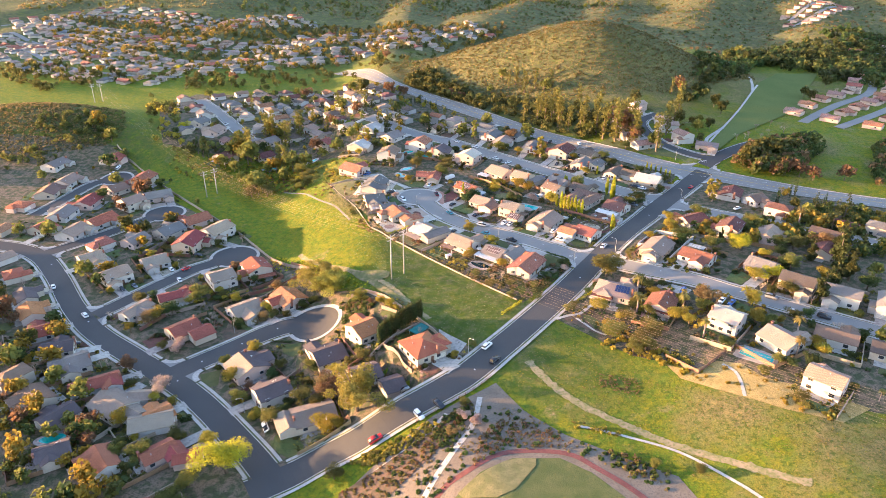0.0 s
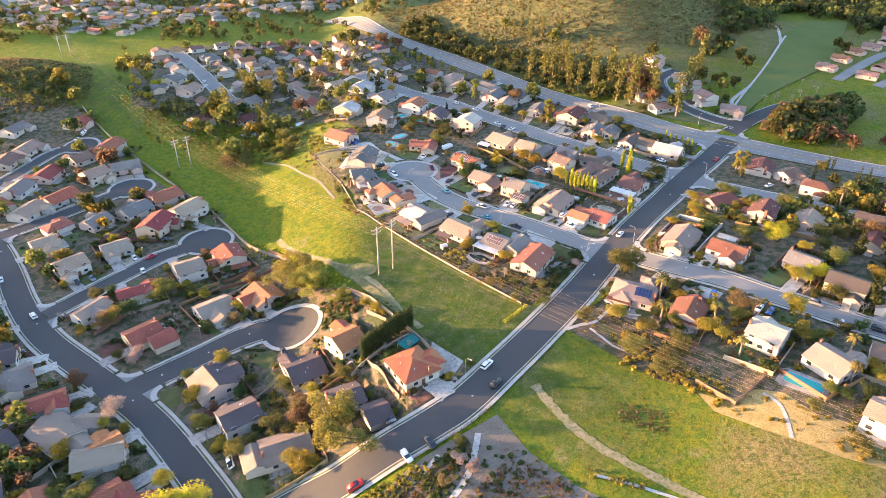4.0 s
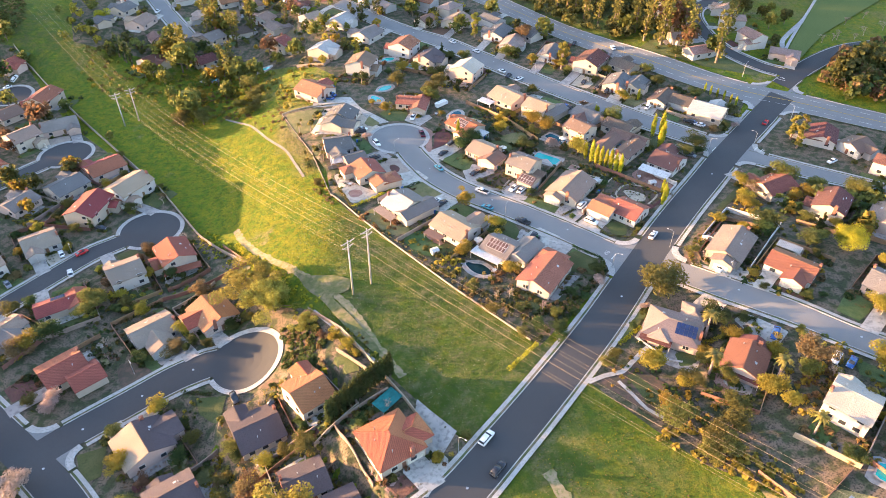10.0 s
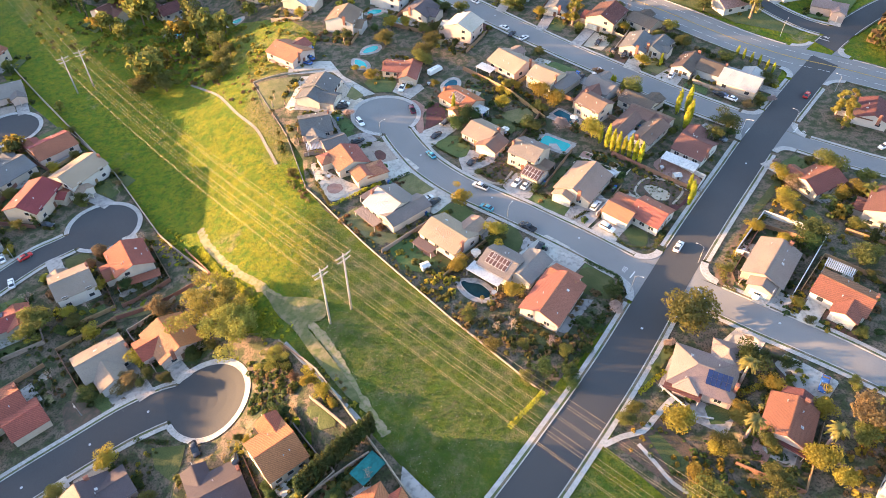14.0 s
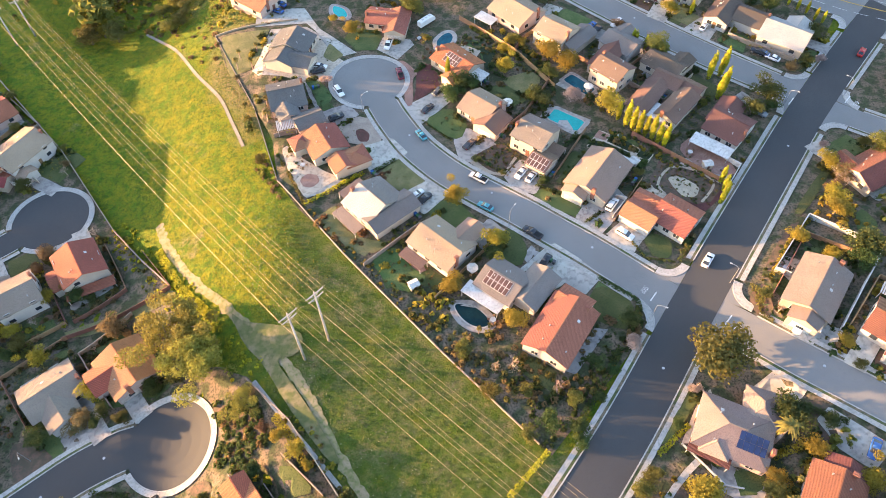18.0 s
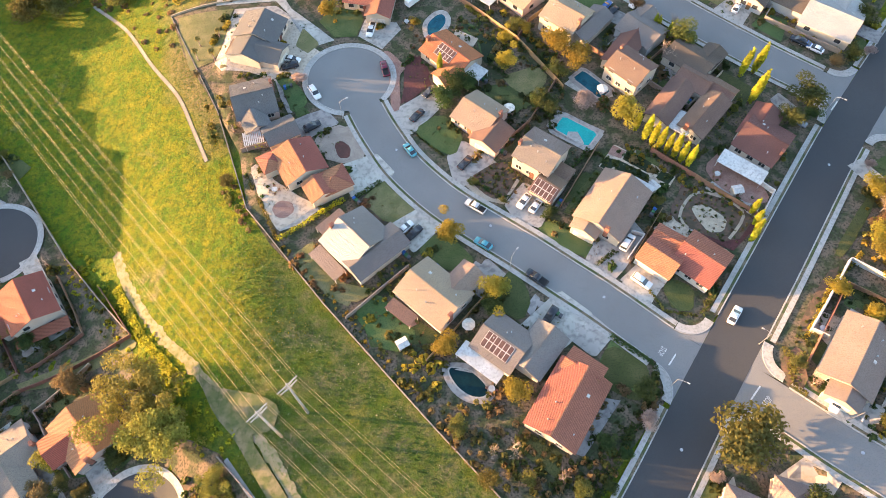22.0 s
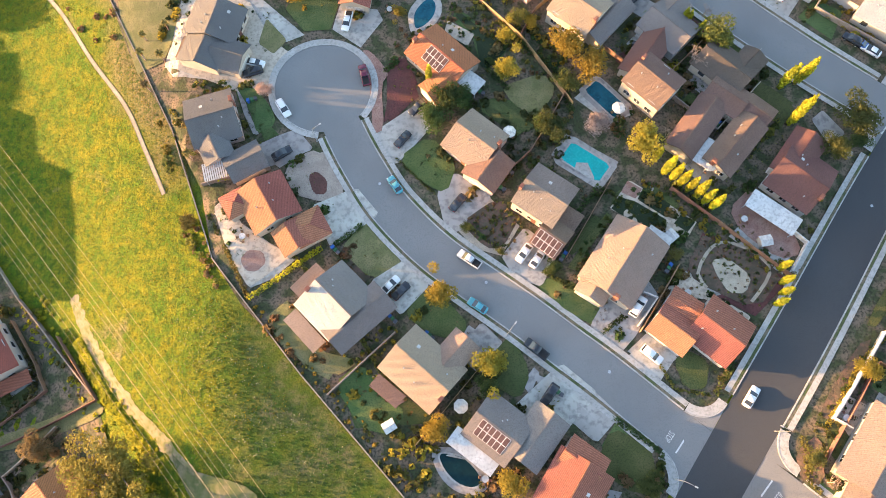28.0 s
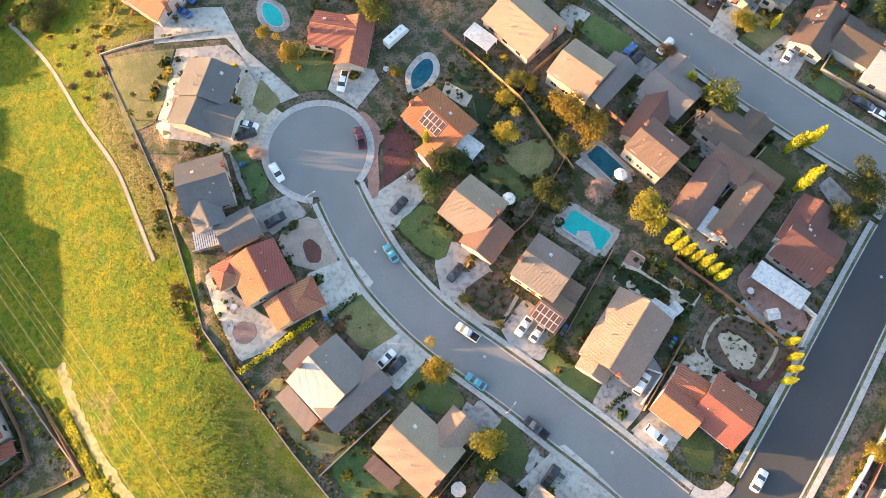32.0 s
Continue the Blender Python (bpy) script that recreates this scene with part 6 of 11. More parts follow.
tree("lime", 155.5, 120.4, 9)
tree("olive", 144.2, 125.2, 6)
tree("cypress", 94.6, 168.5, 8)
tree("cypress", 104.3, 261.3, 7)
tree("bare", 68.8, 206.7, 4)
tree("green", 1.8, 369.4, 6)
tree("olive", 115.1, 291.4, 7)
tree("olive", 209.2, 350.9, 8)
tree("oak", 222.7, 359.3, 7)
tree("bare", 234.3, 327.6, 6)
tree("bare", 246.1, 332.7, 7)
tree("bare", 266.3, 339.4, 7)
tree("bare", 256.3, 330.9, 6)
tree("olive", -152.6, 116.7, 8)
tree("green", -162.6, 102.4, 8)
tree("bare", -139.1, 98.2, 6)
tree("rust", -173.1, 93.1, 8)
tree("gold", -172.2, 97.1, 8)
tree("blossom", -145.9, 66.2, 7)
tree("olive", -155.0, 68.6, 5)
tree("olive", -118.5, 55.2, 6)
tree("palm", -103.4, 74.5, 5)
tree("olive", -139.4, 120.7, 5)
tree("gold", -201.0, 153.4, 5)
tree("gold", -142.8, 125.4, 5)
tree("green", -65.3, 69.6, 3)
tree("gold", -61.0, 66.4, 3)
tree("gold", -62.1, 39.2, 5)
tree("olive", -56.1, 41.5, 4)
tree("rust", -65.7, 28.5, 8)
tree("olive", -74.0, 45.2, 5)
tree("green", -72.1, 42.4, 4)
tree("green", -95.7, 59.2, 4)
tree("green", -52.9, 52.0, 3)
tree("green", -50.5, 49.3, 3)
tree("olive", -121.4, 95.3, 4)
tree("green", -103.4, 96.1, 4)
tree("olive", 82.3, 65.3, 5)
tree("gold", 98.2, 52.3, 8)
tree("palm", 102.4, 56.2, 12)
tree("rust", 113.4, 62.5, 9)
tree("olive", 111.4, 57.7, 6)
tree("olive", 115.9, 74.0, 4)
tree("olive", 67.7, 43.8, 8)
tree("olive", 76.3, 57.4, 6)
tree("gold", 73.2, 56.6, 5)
tree("olive", 83.3, 39.7, 8)
tree("olive", 76.3, 34.9, 8)
tree("olive", 72.9, 30.3, 7)
tree("olive", 78.5, 31.2, 7)
tree("bare", 131.0, 77.3, 5)
tree("bare", 141.6, 70.3, 5)
tree("green", 131.2, 91.7, 3)
tree("olive", 23.2, 93.6, 4)
tree("green", 36.5, 78.6, 4)
tree("green", 100.2, 82.5, 4)
tree("olive", 2.3, 39.2, 3)
tree("rust", 134.4, 76.0, 4)
tree("rust", -164.5, 51.0, 8)
tree("blossom", -143.2, 34.3, 8)
tree("gold", -216.1, 82.4, 6)
tree("bare", -178.8, 52.1, 6)
tree("bare", -230.7, 101.4, 6)
for k in range(15):
    tree("hedge", -41.2 + 1.33 * k, 48.2 + 1.19 * k, tree_rng.uniform(11.3, 12.6))
tree("pine", -47.5, 8.2, 18)
tree("rust", -61.9, 26.1, 10)
tree("gold", -56.5, 1.6, 7)
tree("palm", -67.0, -1.5, 4)
tree("olive", -74.6, 25.3, 8)
tree("green", -81.0, 24.5, 5)
tree("olive", -160.4, 4.1, 6)
tree("rust", -159.3, -1.0, 5)
tree("palm", -104.2, 78.6, 6)
tree("olive", -153.2, 120.8, 9)
tree("gold", -178.3, 84.2, 6)
tree("green", -145.3, -3.2, 6)
tree("palm", -177.0, 7.8, 6)
tree("olive", -172.7, 10.2, 5)
tree("bare", -200.3, 102.3, 5)
tree("green", -166.9, 105.9, 5)
tree("bare", -147.0, 70.5, 7)
tree("gold", -187.7, 121.5, 3)
tree("olive", -91.0, 52.8, 5)
tree("rust", -102.0, 36.6, 4)
tree("palm", 144.8, 32.6, 11)
tree("palm", 135.5, 22.7, 10)
tree("palm", 137.2, 20.0, 9)
tree("palm", 123.5, 16.4, 8)
tree("lime", 157.5, 83.6, 9)
tree("bare", 145.6, 72.4, 7)
tree("bare", 125.8, 73.1, 6)
tree("conifer", 182.2, 74.2, 17)
tree("conifer", 160.5, 47.1, 18)
tree("conifer", 195.1, 90.9, 17)
tree("green", 156.8, 48.1, 5)
tree("gold", 142.1, 43.5, 4)
tree("bare", 164.1, 34.2, 7)
tree("olive", 118.1, 5.1, 5)
tree("olive", 127.7, 12.6, 5)
tree("green", 131.6, 10.6, 5)
tree("olive", -2.6, -0.6, 4)
tree("bare", 3.4, -17.5, 3)
tree("palm", 104.7, 34.9, 10)
tree("olive", 86.5, 57.2, 6)
tree("palm", 87.0, 78.7, 13)
tree("palm", 81.9, 59.5, 12)
tree("olive", -4.1, -5.5, 3)
tree("rust", -8.1, -17.2, 4)
tree("palm", 211.5, 167.3, 13)
tree("palm", 207.5, 163.9, 13)
tree("conifer", 234.3, 193.0, 12)
tree("conifer", 228.3, 159.9, 16)
tree("conifer", 244.9, 176.7, 16)
tree("cypress", 240.8, 194.2, 11)
tree("cypress", 214.9, 205.3, 11)
tree("cypress", 231.2, 221.0, 8)
tree("cypress", 235.8, 223.0, 9)
tree("cypress", 241.0, 226.2, 9)
tree("cypress", 245.6, 228.2, 10)
tree("cypress", 250.9, 231.3, 10)
tree("euc", 174.3, 220.8, 13)
tree("cypress", 75.0, 246.6, 7)
tree("cypress", 78.3, 243.2, 7)
tree("cypress", 81.5, 239.9, 7)
tree("olive", 194.7, 142.5, 7)
tree("olive", 185.7, 122.1, 8)
tree("olive", 224.1, 154.4, 8)
tree("conifer", 215.4, 128.1, 14)
tree("oak", 223.1, 276.9, 10)
tree("oak", 250.5, 296.3, 9)
tree("oak", 264.6, 296.5, 9)
tree("oak", 230.3, 267.5, 8)
tree("rust", 246.0, 261.0, 9)
tree("rust", 262.3, 250.9, 8)
tree("rust", 285.0, 250.1, 9)
tree("rust", 254.6, 256.5, 8)
tree("euc", 215.7, 450.9, 9)
tree("rust", 226.0, 456.5, 10)
tree("euc", 196.7, 376.4, 15)
tree("euc", 188.2, 368.9, 13)
tree("oak", 250.6, 407.5, 9)
tree("oak", 250.3, 425.7, 9)
tree("oak", 211.4, 370.2, 6)
tree("olive", 222.2, 382.4, 5)
tree("bare", 242.2, 330.2, 6)
tree("bare", 263.4, 358.8, 7)
tree("bare", 280.8, 369.6, 7)
tree("bare", 283.6, 348.8, 7)
tree("oak", 409.7, 524.8, 9)
tree("oak", 361.3, 460.7, 8)
tree("oak", 359.3, 471.7, 8)
tree("bare", 405.4, 494.8, 8)
tree("conifer", 452.2, 565.3, 10)
tree("conifer", 382.9, 644.5, 10)
tree("conifer", 405.7, 665.5, 12)
tree("oak", 378.9, 667.6, 10)
tree("olive", 395.7, 730.7, 10)
tree("euc", 57.3, 497.5, 10)
tree("euc", 64.8, 499.6, 11)
tree("euc", 72.6, 481.9, 13)
tree("euc", 83.7, 483.9, 12)
tree("olive", 92.2, 476.8, 9)
tree("euc", 99.4, 478.3, 10)
tree("olive", 51.1, 517.2, 8)
tree("olive", 38.5, 495.9, 6)
tree("olive", 26.4, 476.1, 6)
tree("rust", -3.1, 508.6, 6)
tree("rust", 8.2, 493.0, 6)
tree("euc", 122.0, 437.0, 12)
tree("euc", 99.6, 425.6, 15)
tree("conifer", 103.9, 398.2, 12)
tree("euc", 82.8, 426.5, 12)
tree("oak", -482.9, 665.8, 8)
tree("oak", -457.9, 643.8, 9)
tree("gold", -464.8, 677.1, 8)
tree("oak", -445.0, 665.4, 9)
tree("oak", -427.4, 646.9, 8)
tree("lime", -371.3, 706.8, 7)
tree("gold", -611.5, 854.8, 7)
tree("olive", -574.3, 745.0, 6)
tree("olive", -394.2, 612.3, 5)
tree("olive", -343.1, 537.1, 5)
tree("cypress", -230.0, 362.5, 13)
tree("cypress", -227.2, 363.6, 12)
tree("gold", -334.9, 397.3, 9)
tree("olive", -340.5, 394.5, 8)
tree("olive", -316.8, 377.3, 9)
tree("gold", -339.2, 403.6, 8)
tree("green", -309.0, 257.3, 7)
tree("green", -277.8, 271.1, 7)
tree("olive", -350.3, 315.6, 6)
tree("olive", -291.5, 597.3, 8)
tree("olive", -285.7, 606.7, 8)
tree("rust", -273.1, 623.9, 9)
tree("olive", -272.7, 607.2, 8)
tree("oak", -270.2, 678.6, 7)
tree("palm", -216.0, 609.6, 8)
tree("olive", -184.7, 509.1, 7)
tree("olive", -153.4, 431.8, 8)
tree("euc", -176.6, 410.7, 14)
tree("euc", -151.4, 405.8, 15)
tree("euc", -158.2, 396.1, 12)
tree("conifer", -70.7, 405.2, 14)
tree("conifer", -62.4, 406.3, 15)
tree("conifer", -53.9, 405.2, 14)
tree("euc", -89.3, 436.8, 12)
tree("olive", -96.6, 663.6, 10)
tree("rust", -89.2, 685.9, 9)
tree("rust", -84.3, 577.6, 8)
tree("rust", -54.9, 506.2, 8)
tree("cypress", -45.8, 478.1, 7)
tree("cypress", -42.1, 479.4, 7)
tree("cypress", -36.4, 475.0, 7)
tree("cypress", -30.9, 476.4, 7)
tree("cypress", -25.2, 471.3, 7)
tree("cypress", -19.5, 465.9, 7)
tree("olive", -114.0, 409.4, 6)
tree("olive", -155.9, 523.0, 6)
tree("euc", -188.2, 363.4, 16)
tree("euc", -196.1, 367.6, 12)
tree("euc", -177.5, 356.7, 9)
tree("euc", -155.3, 344.3, 12)
tree("euc", -149.6, 348.1, 13)
tree("olive", -130.5, 332.4, 10)
tree("olive", -123.9, 299.1, 8)
tree("olive", -165.1, 307.7, 8)
tree("olive", -169.4, 301.4, 7)
tree("olive", -206.3, 345.6, 6)
tree("olive", -194.5, 337.5, 7)
tree("bare", -231.4, 222.1, 6)
tree("bare", -254.1, 252.4, 6)
tree("rust", -261.1, 258.8, 6)
tree("olive", -233.9, 210.8, 6)
tree("olive", -295.8, 267.5, 4)
tree("green", -244.0, 296.7, 4)
tree("olive", -202.5, 261.6, 4)
tree("lime", -97.5, -16.0, 16)
for x, y in ((52, 419), (65, 409), (76, 399), (93, 410), (96, 384), (115, 376), (126, 372), (133, 332), (145, 342), (146, 318), (179, 341), (209, 405), (159, 300), (84, 402)):
    tree("euc", x, y, tree_rng.uniform(15, 20))
tree("conifer", 203.8, 116.0, 20)
tree("conifer", 172.1, 60.7, 18)
tree("conifer", 187.9, 107.5, 14)
tree("conifer", 198.3, 93.3, 15)
tree("gold", -160.1, 48.9, 7)
tree("olive", -53.1, -23.8, 6)
tree("lime", 154.1, 124.4, 9)
tree("gold", -207.3, 31.1, 7)
tree("palm", -171.6, 1.9, 6)
tree("palm", -134.0, -19.6, 5)
tree("olive", -148.9, -11.1, 6)
tree("blossom", -137.7, 32.4, 6)
tree("bare", -262.8, 132.9, 6)
tree("bare", -176.3, 54.0, 6)
tree("palm", 155.3, -11.6, 6)
tree("conifer", 179.6, 34.2, 8)
tree("olive", 77.4, -42.2, 4)
tree("olive", 63.2, -38.2, 4)
tree("euc", -170.0, 292.9, 8)
tree("conifer", 197.8, 99.5, 22)
tree("conifer", 167.4, 54.4, 19)
tree("conifer", 195.7, 84.1, 18)
tree("conifer", 175.1, 37.1, 16)
tree("gold", -192.5, 18.7, 8)
tree("olive", -221.5, 51.5, 9)
tree("olive", -176.4, 26.7, 8)
tree("gold", -202.9, 52.4, 8)
tree("gold", -151.8, 11.6, 8)
tree("olive", -133.7, -8.8, 8)
tree("gold", -183.9, -9.2, 8)
tree("olive", -110.1, -23.9, 8)
tree("gold", -149.1, -24.2, 8)
tree("olive", -85.7, 11.7, 7)
tree("gold", -109.7, 44.7, 7)
tree("olive", -67.1, 20.1, 7)
tree("gold", 130.9, 43.1, 8)
tree("olive", 161.3, 75.1, 8)
tree("olive", 127.9, 75.6, 7)
tree("gold", 148.6, 17.3, 7)
tree("gold", -199.2, 364.5, 12)
tree("olive", -185.6, 350.0, 14)
tree("gold", -156.8, 332.9, 10)
tree("olive", -141.7, 331.9, 12)
tree("lime", -130.3, 298.6, 6)
tree("gold", -159.9, 284.4, 8)
tree("olive", -121.3, 305.1, 7)
tree("gold", -209.3, 343.0, 7)
tree("olive", -205.8, 362.1, 11)
tree("gold", -162.0, 311.9, 6)
tree("gold", 66.0, 47.8, 6)
tree("olive", 85.7, 46.6, 6)
tree("gold", 49.4, 70.6, 5)
car("sedan", "white", -48.8, 233.7)
car("suv", "black", -49.3, 230.7)
car("suv", "white", -40.0, 219.0)
car("pickup", "maroon", -16.6, 229.4)
car("suv", "black", -39.6, 205.0)
car("pickup", "white", -22.1, 247.6)
car("sedan", "black", -1.1, 218.3)
car("sedan", "black", -5.2, 208.6)
car("sedan", "teal", -7.4, 194.8)
car("sedan", "blue", -71.3, 272.5)
car("sedan", "blue", 61.8, 254.6)
car("sedan", "black", 63.8, 252.0)
car("suv", "white", 72.6, 255.7)
car("sedan", "white", 107.8, 252.0)
car("suv", "black", 126.1, 236.8)
car("sedan", "blue", 128.3, 235.4)
car("sedan", "white", 130.9, 233.2)
car("sedan", "black", 90.4, 228.3)
car("sedan", "black", 92.8, 225.9)
car("suv", "grey", 117.2, 202.2)
car("sedan", "white", -8.4, 166.3)
car("sedan", "black", -5.6, 164.6)
car("sedan", "white", 27.6, 174.0)
car("sedan", "white", 31.1, 172.4)
car("pickup", "silver", 12.9, 172.8)
car("sedan", "black", 10.1, 189.0)
car("suv", "white", 56.7, 158.7)
car("suv", "white", 58.9, 146.4)
car("pickup", "black", 29.6, 148.3)
car("suv", "black", 32.6, 137.0)
car("sedan", "teal", 14.8, 160.0)
car("sedan", "white", 82.4, 135.3)
car("sedan", "white", -172.3, 140.8)
car("sedan", "red", -173.5, 155.6)
car("suv", "black", -79.7, 68.7)
car("suv", "black", -64.0, 63.1)
car("sedan", "grey", -196.5, 133.0)
car("suv", "white", 8.7, 38.4)
car("suv", "black", 11.6, 27.7)
car("suv", "white", 101.4, 110.3)
car("sedan", "blue", 108.5, 74.8)
car("sedan", "white", 122.9, 62.3)
car("sedan", "blue", 126.7, 60.1)
car("sedan", "white", 0.4, 354.6)
car("sedan", "white", 15.8, 336.5)
car("sedan", "white", 30.5, 303.9)
car("sedan", "black", 34.0, 296.3)
car("sedan", "white", 40.0, 291.4)
car("sedan", "black", 77.5, 284.4)
car("sedan", "black", 83.9, 275.9)
car("sedan", "black", 88.5, 271.2)
car("sedan", "red", 167.1, 236.2)
car("suv", "white", 103.1, 329.1)
car("sedan", "black", 80.5, 342.3)
car("sedan", "white", 184.9, 196.9)
car("sedan", "white", 182.5, 160.8)
car("suv", "white", -20.8, -3.7)
car("suv", "black", -12.8, 0.8)
car("suv", "red", -37.7, -11.7)
car("pickup", "white", -87.3, 8.3)
car("suv", "grey", -27.3, 12.5)
car("suv", "white", -210.1, 99.7)
car("sedan", "white", -244.5, 131.6)
car("sedan", "black", -202.6, 129.2)
car("sedan", "white", -182.5, 154.5)
car("sedan", "black", -202.0, 72.1)
car("sedan", "white", 151.3, 51.8)
car("suv", "black", 164.7, 47.9)
car("suv", "grey", 148.4, 65.9)
car("sedan", "blue", -71.1, 278.1)
car("sedan", "blue", -73.5, 289.4)
car("sedan", "black", -172.3, 174.7)
car("suv", "white", -295.2, 336.4)
car("sedan", "white", -295.8, 327.0)
car("sedan", "white", -249.4, 439.9)
car("sedan", "white", -228.0, 433.0)

# ---- gardens ----
drape("paved_yard", [(-72.9, 260.2), (-57.7, 260.9), (-52.7, 256.4), (-45.4, 249.9), (-40.6, 243.0), (-44.3, 231.2), (-50.6, 227.0), (-73.7, 230.7), (-77.2, 235.3)], 0.200, DRIVE, 3.0, "pale concrete paving beside the house", "paved yard")
drape("lawn", [(-94.7, 259.2), (-73.4, 260.2), (-78.0, 236.6), (-86.1, 233.7), (-92.6, 250.2)], 0.212, DRYLAWN, 3.0, "dry straw-green lawn", "lawn")
drape("lawn", [(-46.5, 249.2), (-40.0, 242.4), (-43.0, 236.7), (-48.8, 242.1)], 0.224, DRYLAWN, 3.0, "dry straw-green lawn", "lawn")
drape("driveway", [(-81.4, 274.9), (-60.0, 274.3), (-51.8, 259.2), (-35.0, 243.7), (-40.5, 241.1), (-57.9, 263.3), (-80.1, 262.2)], 0.236, DRIVE, 3.0, "pale concrete driveway with joints", "driveway")
drape("lawn", [(-37.6, 260.6), (-26.5, 258.5), (-25.2, 253.9), (-27.2, 245.6), (-35.1, 245.0), (-41.1, 252.6)], 0.248, LAWN, 3.0, "mown green lawn beside the house", "lawn")
drape("driveway", [(-24.7, 253.9), (-13.2, 252.3), (-11.4, 248.4), (-18.0, 239.1), (-26.7, 245.6)], 0.260, DRIVE, 3.0, "pale concrete driveway with joints", "driveway")
drape("lawn", [(-54.9, 226.4), (-50.4, 225.2), (-44.7, 219.3), (-48.9, 218.1), (-53.5, 221.7)], 0.200, TURF, 3.0, "flat mown green turf", "lawn")
drape("lawn", [(-48.2, 215.7), (-44.4, 214.6), (-41.0, 211.2), (-45.1, 209.4)], 0.212, TURF, 3.0, "flat mown green turf", "lawn")
drape("driveway", [(-48.1, 206.6), (-38.8, 210.6), (-31.7, 206.6), (-40.4, 201.0)], 0.224, DRIVE, 3.0, "pale concrete driveway with joints", "driveway")
drape("garden_bed", [(-36.3, 203.3), (-26.9, 206.0), (-20.6, 194.2), (-28.5, 193.8), (-36.5, 195.5)], 0.236, GRAVEL, 3.0, "pale gravel garden bed", "garden bed")
drape("garden_bed", [(-9.5, 233.3), (-4.5, 235.0), (-0.6, 222.1), (-10.9, 214.3), (-9.4, 224.8)], 0.248, MULCH, 3.0, "dark red bark garden bed", "garden bed")
drape("lawn", [(16.7, 220.9), (26.3, 220.0), (32.4, 211.7), (27.5, 209.0), (17.6, 216.8)], 0.260, LAWN, 3.0, "mown green lawn beside the house", "lawn")
drape("lawn", [(10.1, 249.4), (25.3, 236.2), (23.6, 233.2), (17.0, 234.7), (15.5, 241.0), (9.5, 247.5)], 0.200, TURF, 3.0, "flat mown green turf", "lawn")
drape("lawn", [(46.4, 264.1), (53.5, 267.8), (64.1, 258.9), (59.0, 252.0)], 0.212, LAWN, 3.0, "mown green lawn beside the house", "lawn")
drape("driveway", [(67.8, 244.8), (73.4, 250.4), (80.7, 245.3), (74.6, 238.5)], 0.224, DRIVE, 3.0, "pale concrete driveway with joints", "driveway")
drape("driveway", [(60.0, 250.7), (64.8, 254.4), (70.1, 250.5), (66.2, 245.5)], 0.236, DRIVE, 3.0, "pale concrete driveway with joints", "driveway")
drape("lawn", [(117.4, 250.2), (125.2, 246.3), (120.6, 237.3), (111.7, 244.8)], 0.248, TURF, 3.0, "flat mown green turf", "lawn")
drape("lawn", [(90.7, 264.1), (99.0, 268.3), (108.1, 259.7), (102.9, 253.6)], 0.260, DRYLAWN, 3.0, "dry straw-green lawn", "lawn")
drape("lawn", [(96.8, 225.0), (106.4, 217.3), (102.0, 209.4), (97.5, 215.1)], 0.200, TURF, 3.0, "flat mown green turf", "lawn")
drape("paved_yard", [(40.7, 209.2), (55.1, 199.9), (49.0, 191.9), (36.6, 202.6)], 0.212, DRIVE, 3.0, "pale concrete paving beside the house", "paved yard")
drape("paved_yard", [(44.0, 220.0), (51.4, 226.3), (60.6, 214.4), (53.5, 211.7)], 0.224, DRIVE, 3.0, "pale concrete paving beside the house", "paved yard")
drape("garden_bed", [(8.5, 182.8), (19.0, 190.5), (26.8, 181.9), (21.5, 173.7), (14.5, 175.9)], 0.236, GRAVEL, 3.0, "pale gravel garden bed", "garden bed")
drape("lawn", [(30.6, 166.5), (35.1, 167.4), (47.8, 159.3), (45.4, 153.6), (31.9, 163.5)], 0.248, LAWN, 3.0, "mown green lawn beside the house", "lawn")
drape("driveway", [(48.2, 158.9), (53.9, 167.6), (61.2, 162.1), (54.6, 154.4), (50.4, 149.8), (45.9, 153.1)], 0.260, DRIVE, 3.0, "pale concrete driveway with joints", "driveway")
drape("driveway", [(25.6, 175.7), (28.7, 178.7), (34.0, 175.0), (34.3, 171.4), (30.1, 166.5), (24.3, 170.6)], 0.200, DRIVE, 3.0, "pale concrete driveway with joints", "driveway")
drape("lawn", [(53.0, 187.1), (58.0, 191.8), (67.4, 183.2), (63.9, 179.1), (55.3, 184.4)], 0.212, TURF, 3.0, "flat mown green turf", "lawn")
drape("lawn", [(67.3, 182.6), (71.6, 184.7), (74.7, 181.0), (72.0, 179.0)], 0.224, TURF, 3.0, "flat mown green turf", "lawn")
drape("garden_bed", [(76.0, 178.9), (97.2, 165.4), (86.9, 155.9), (69.4, 165.9)], 0.236, MULCH, 3.0, "dark red bark garden bed", "garden bed")
drape("paved_yard", [(70.2, 168.3), (75.5, 166.8), (78.7, 161.8), (74.7, 160.9), (66.6, 162.0)], 0.248, DRIVE, 3.0, "pale concrete paving beside the house", "paved yard")
drape("garden_bed", [(77.4, 170.7), (80.6, 172.2), (87.2, 166.6), (85.0, 162.2), (78.5, 167.2)], 0.260, GRAVEL, 3.0, "pale gravel garden bed", "garden bed")
drape("lawn", [(65.1, 144.0), (69.0, 145.8), (73.3, 142.1), (71.8, 138.0), (66.3, 138.5)], 0.200, LAWN, 3.0, "mown green lawn beside the house", "lawn")
drape("driveway", [(53.1, 147.4), (58.3, 152.0), (65.7, 145.4), (60.1, 141.8)], 0.212, DRIVE, 3.0, "pale concrete driveway with joints", "driveway")
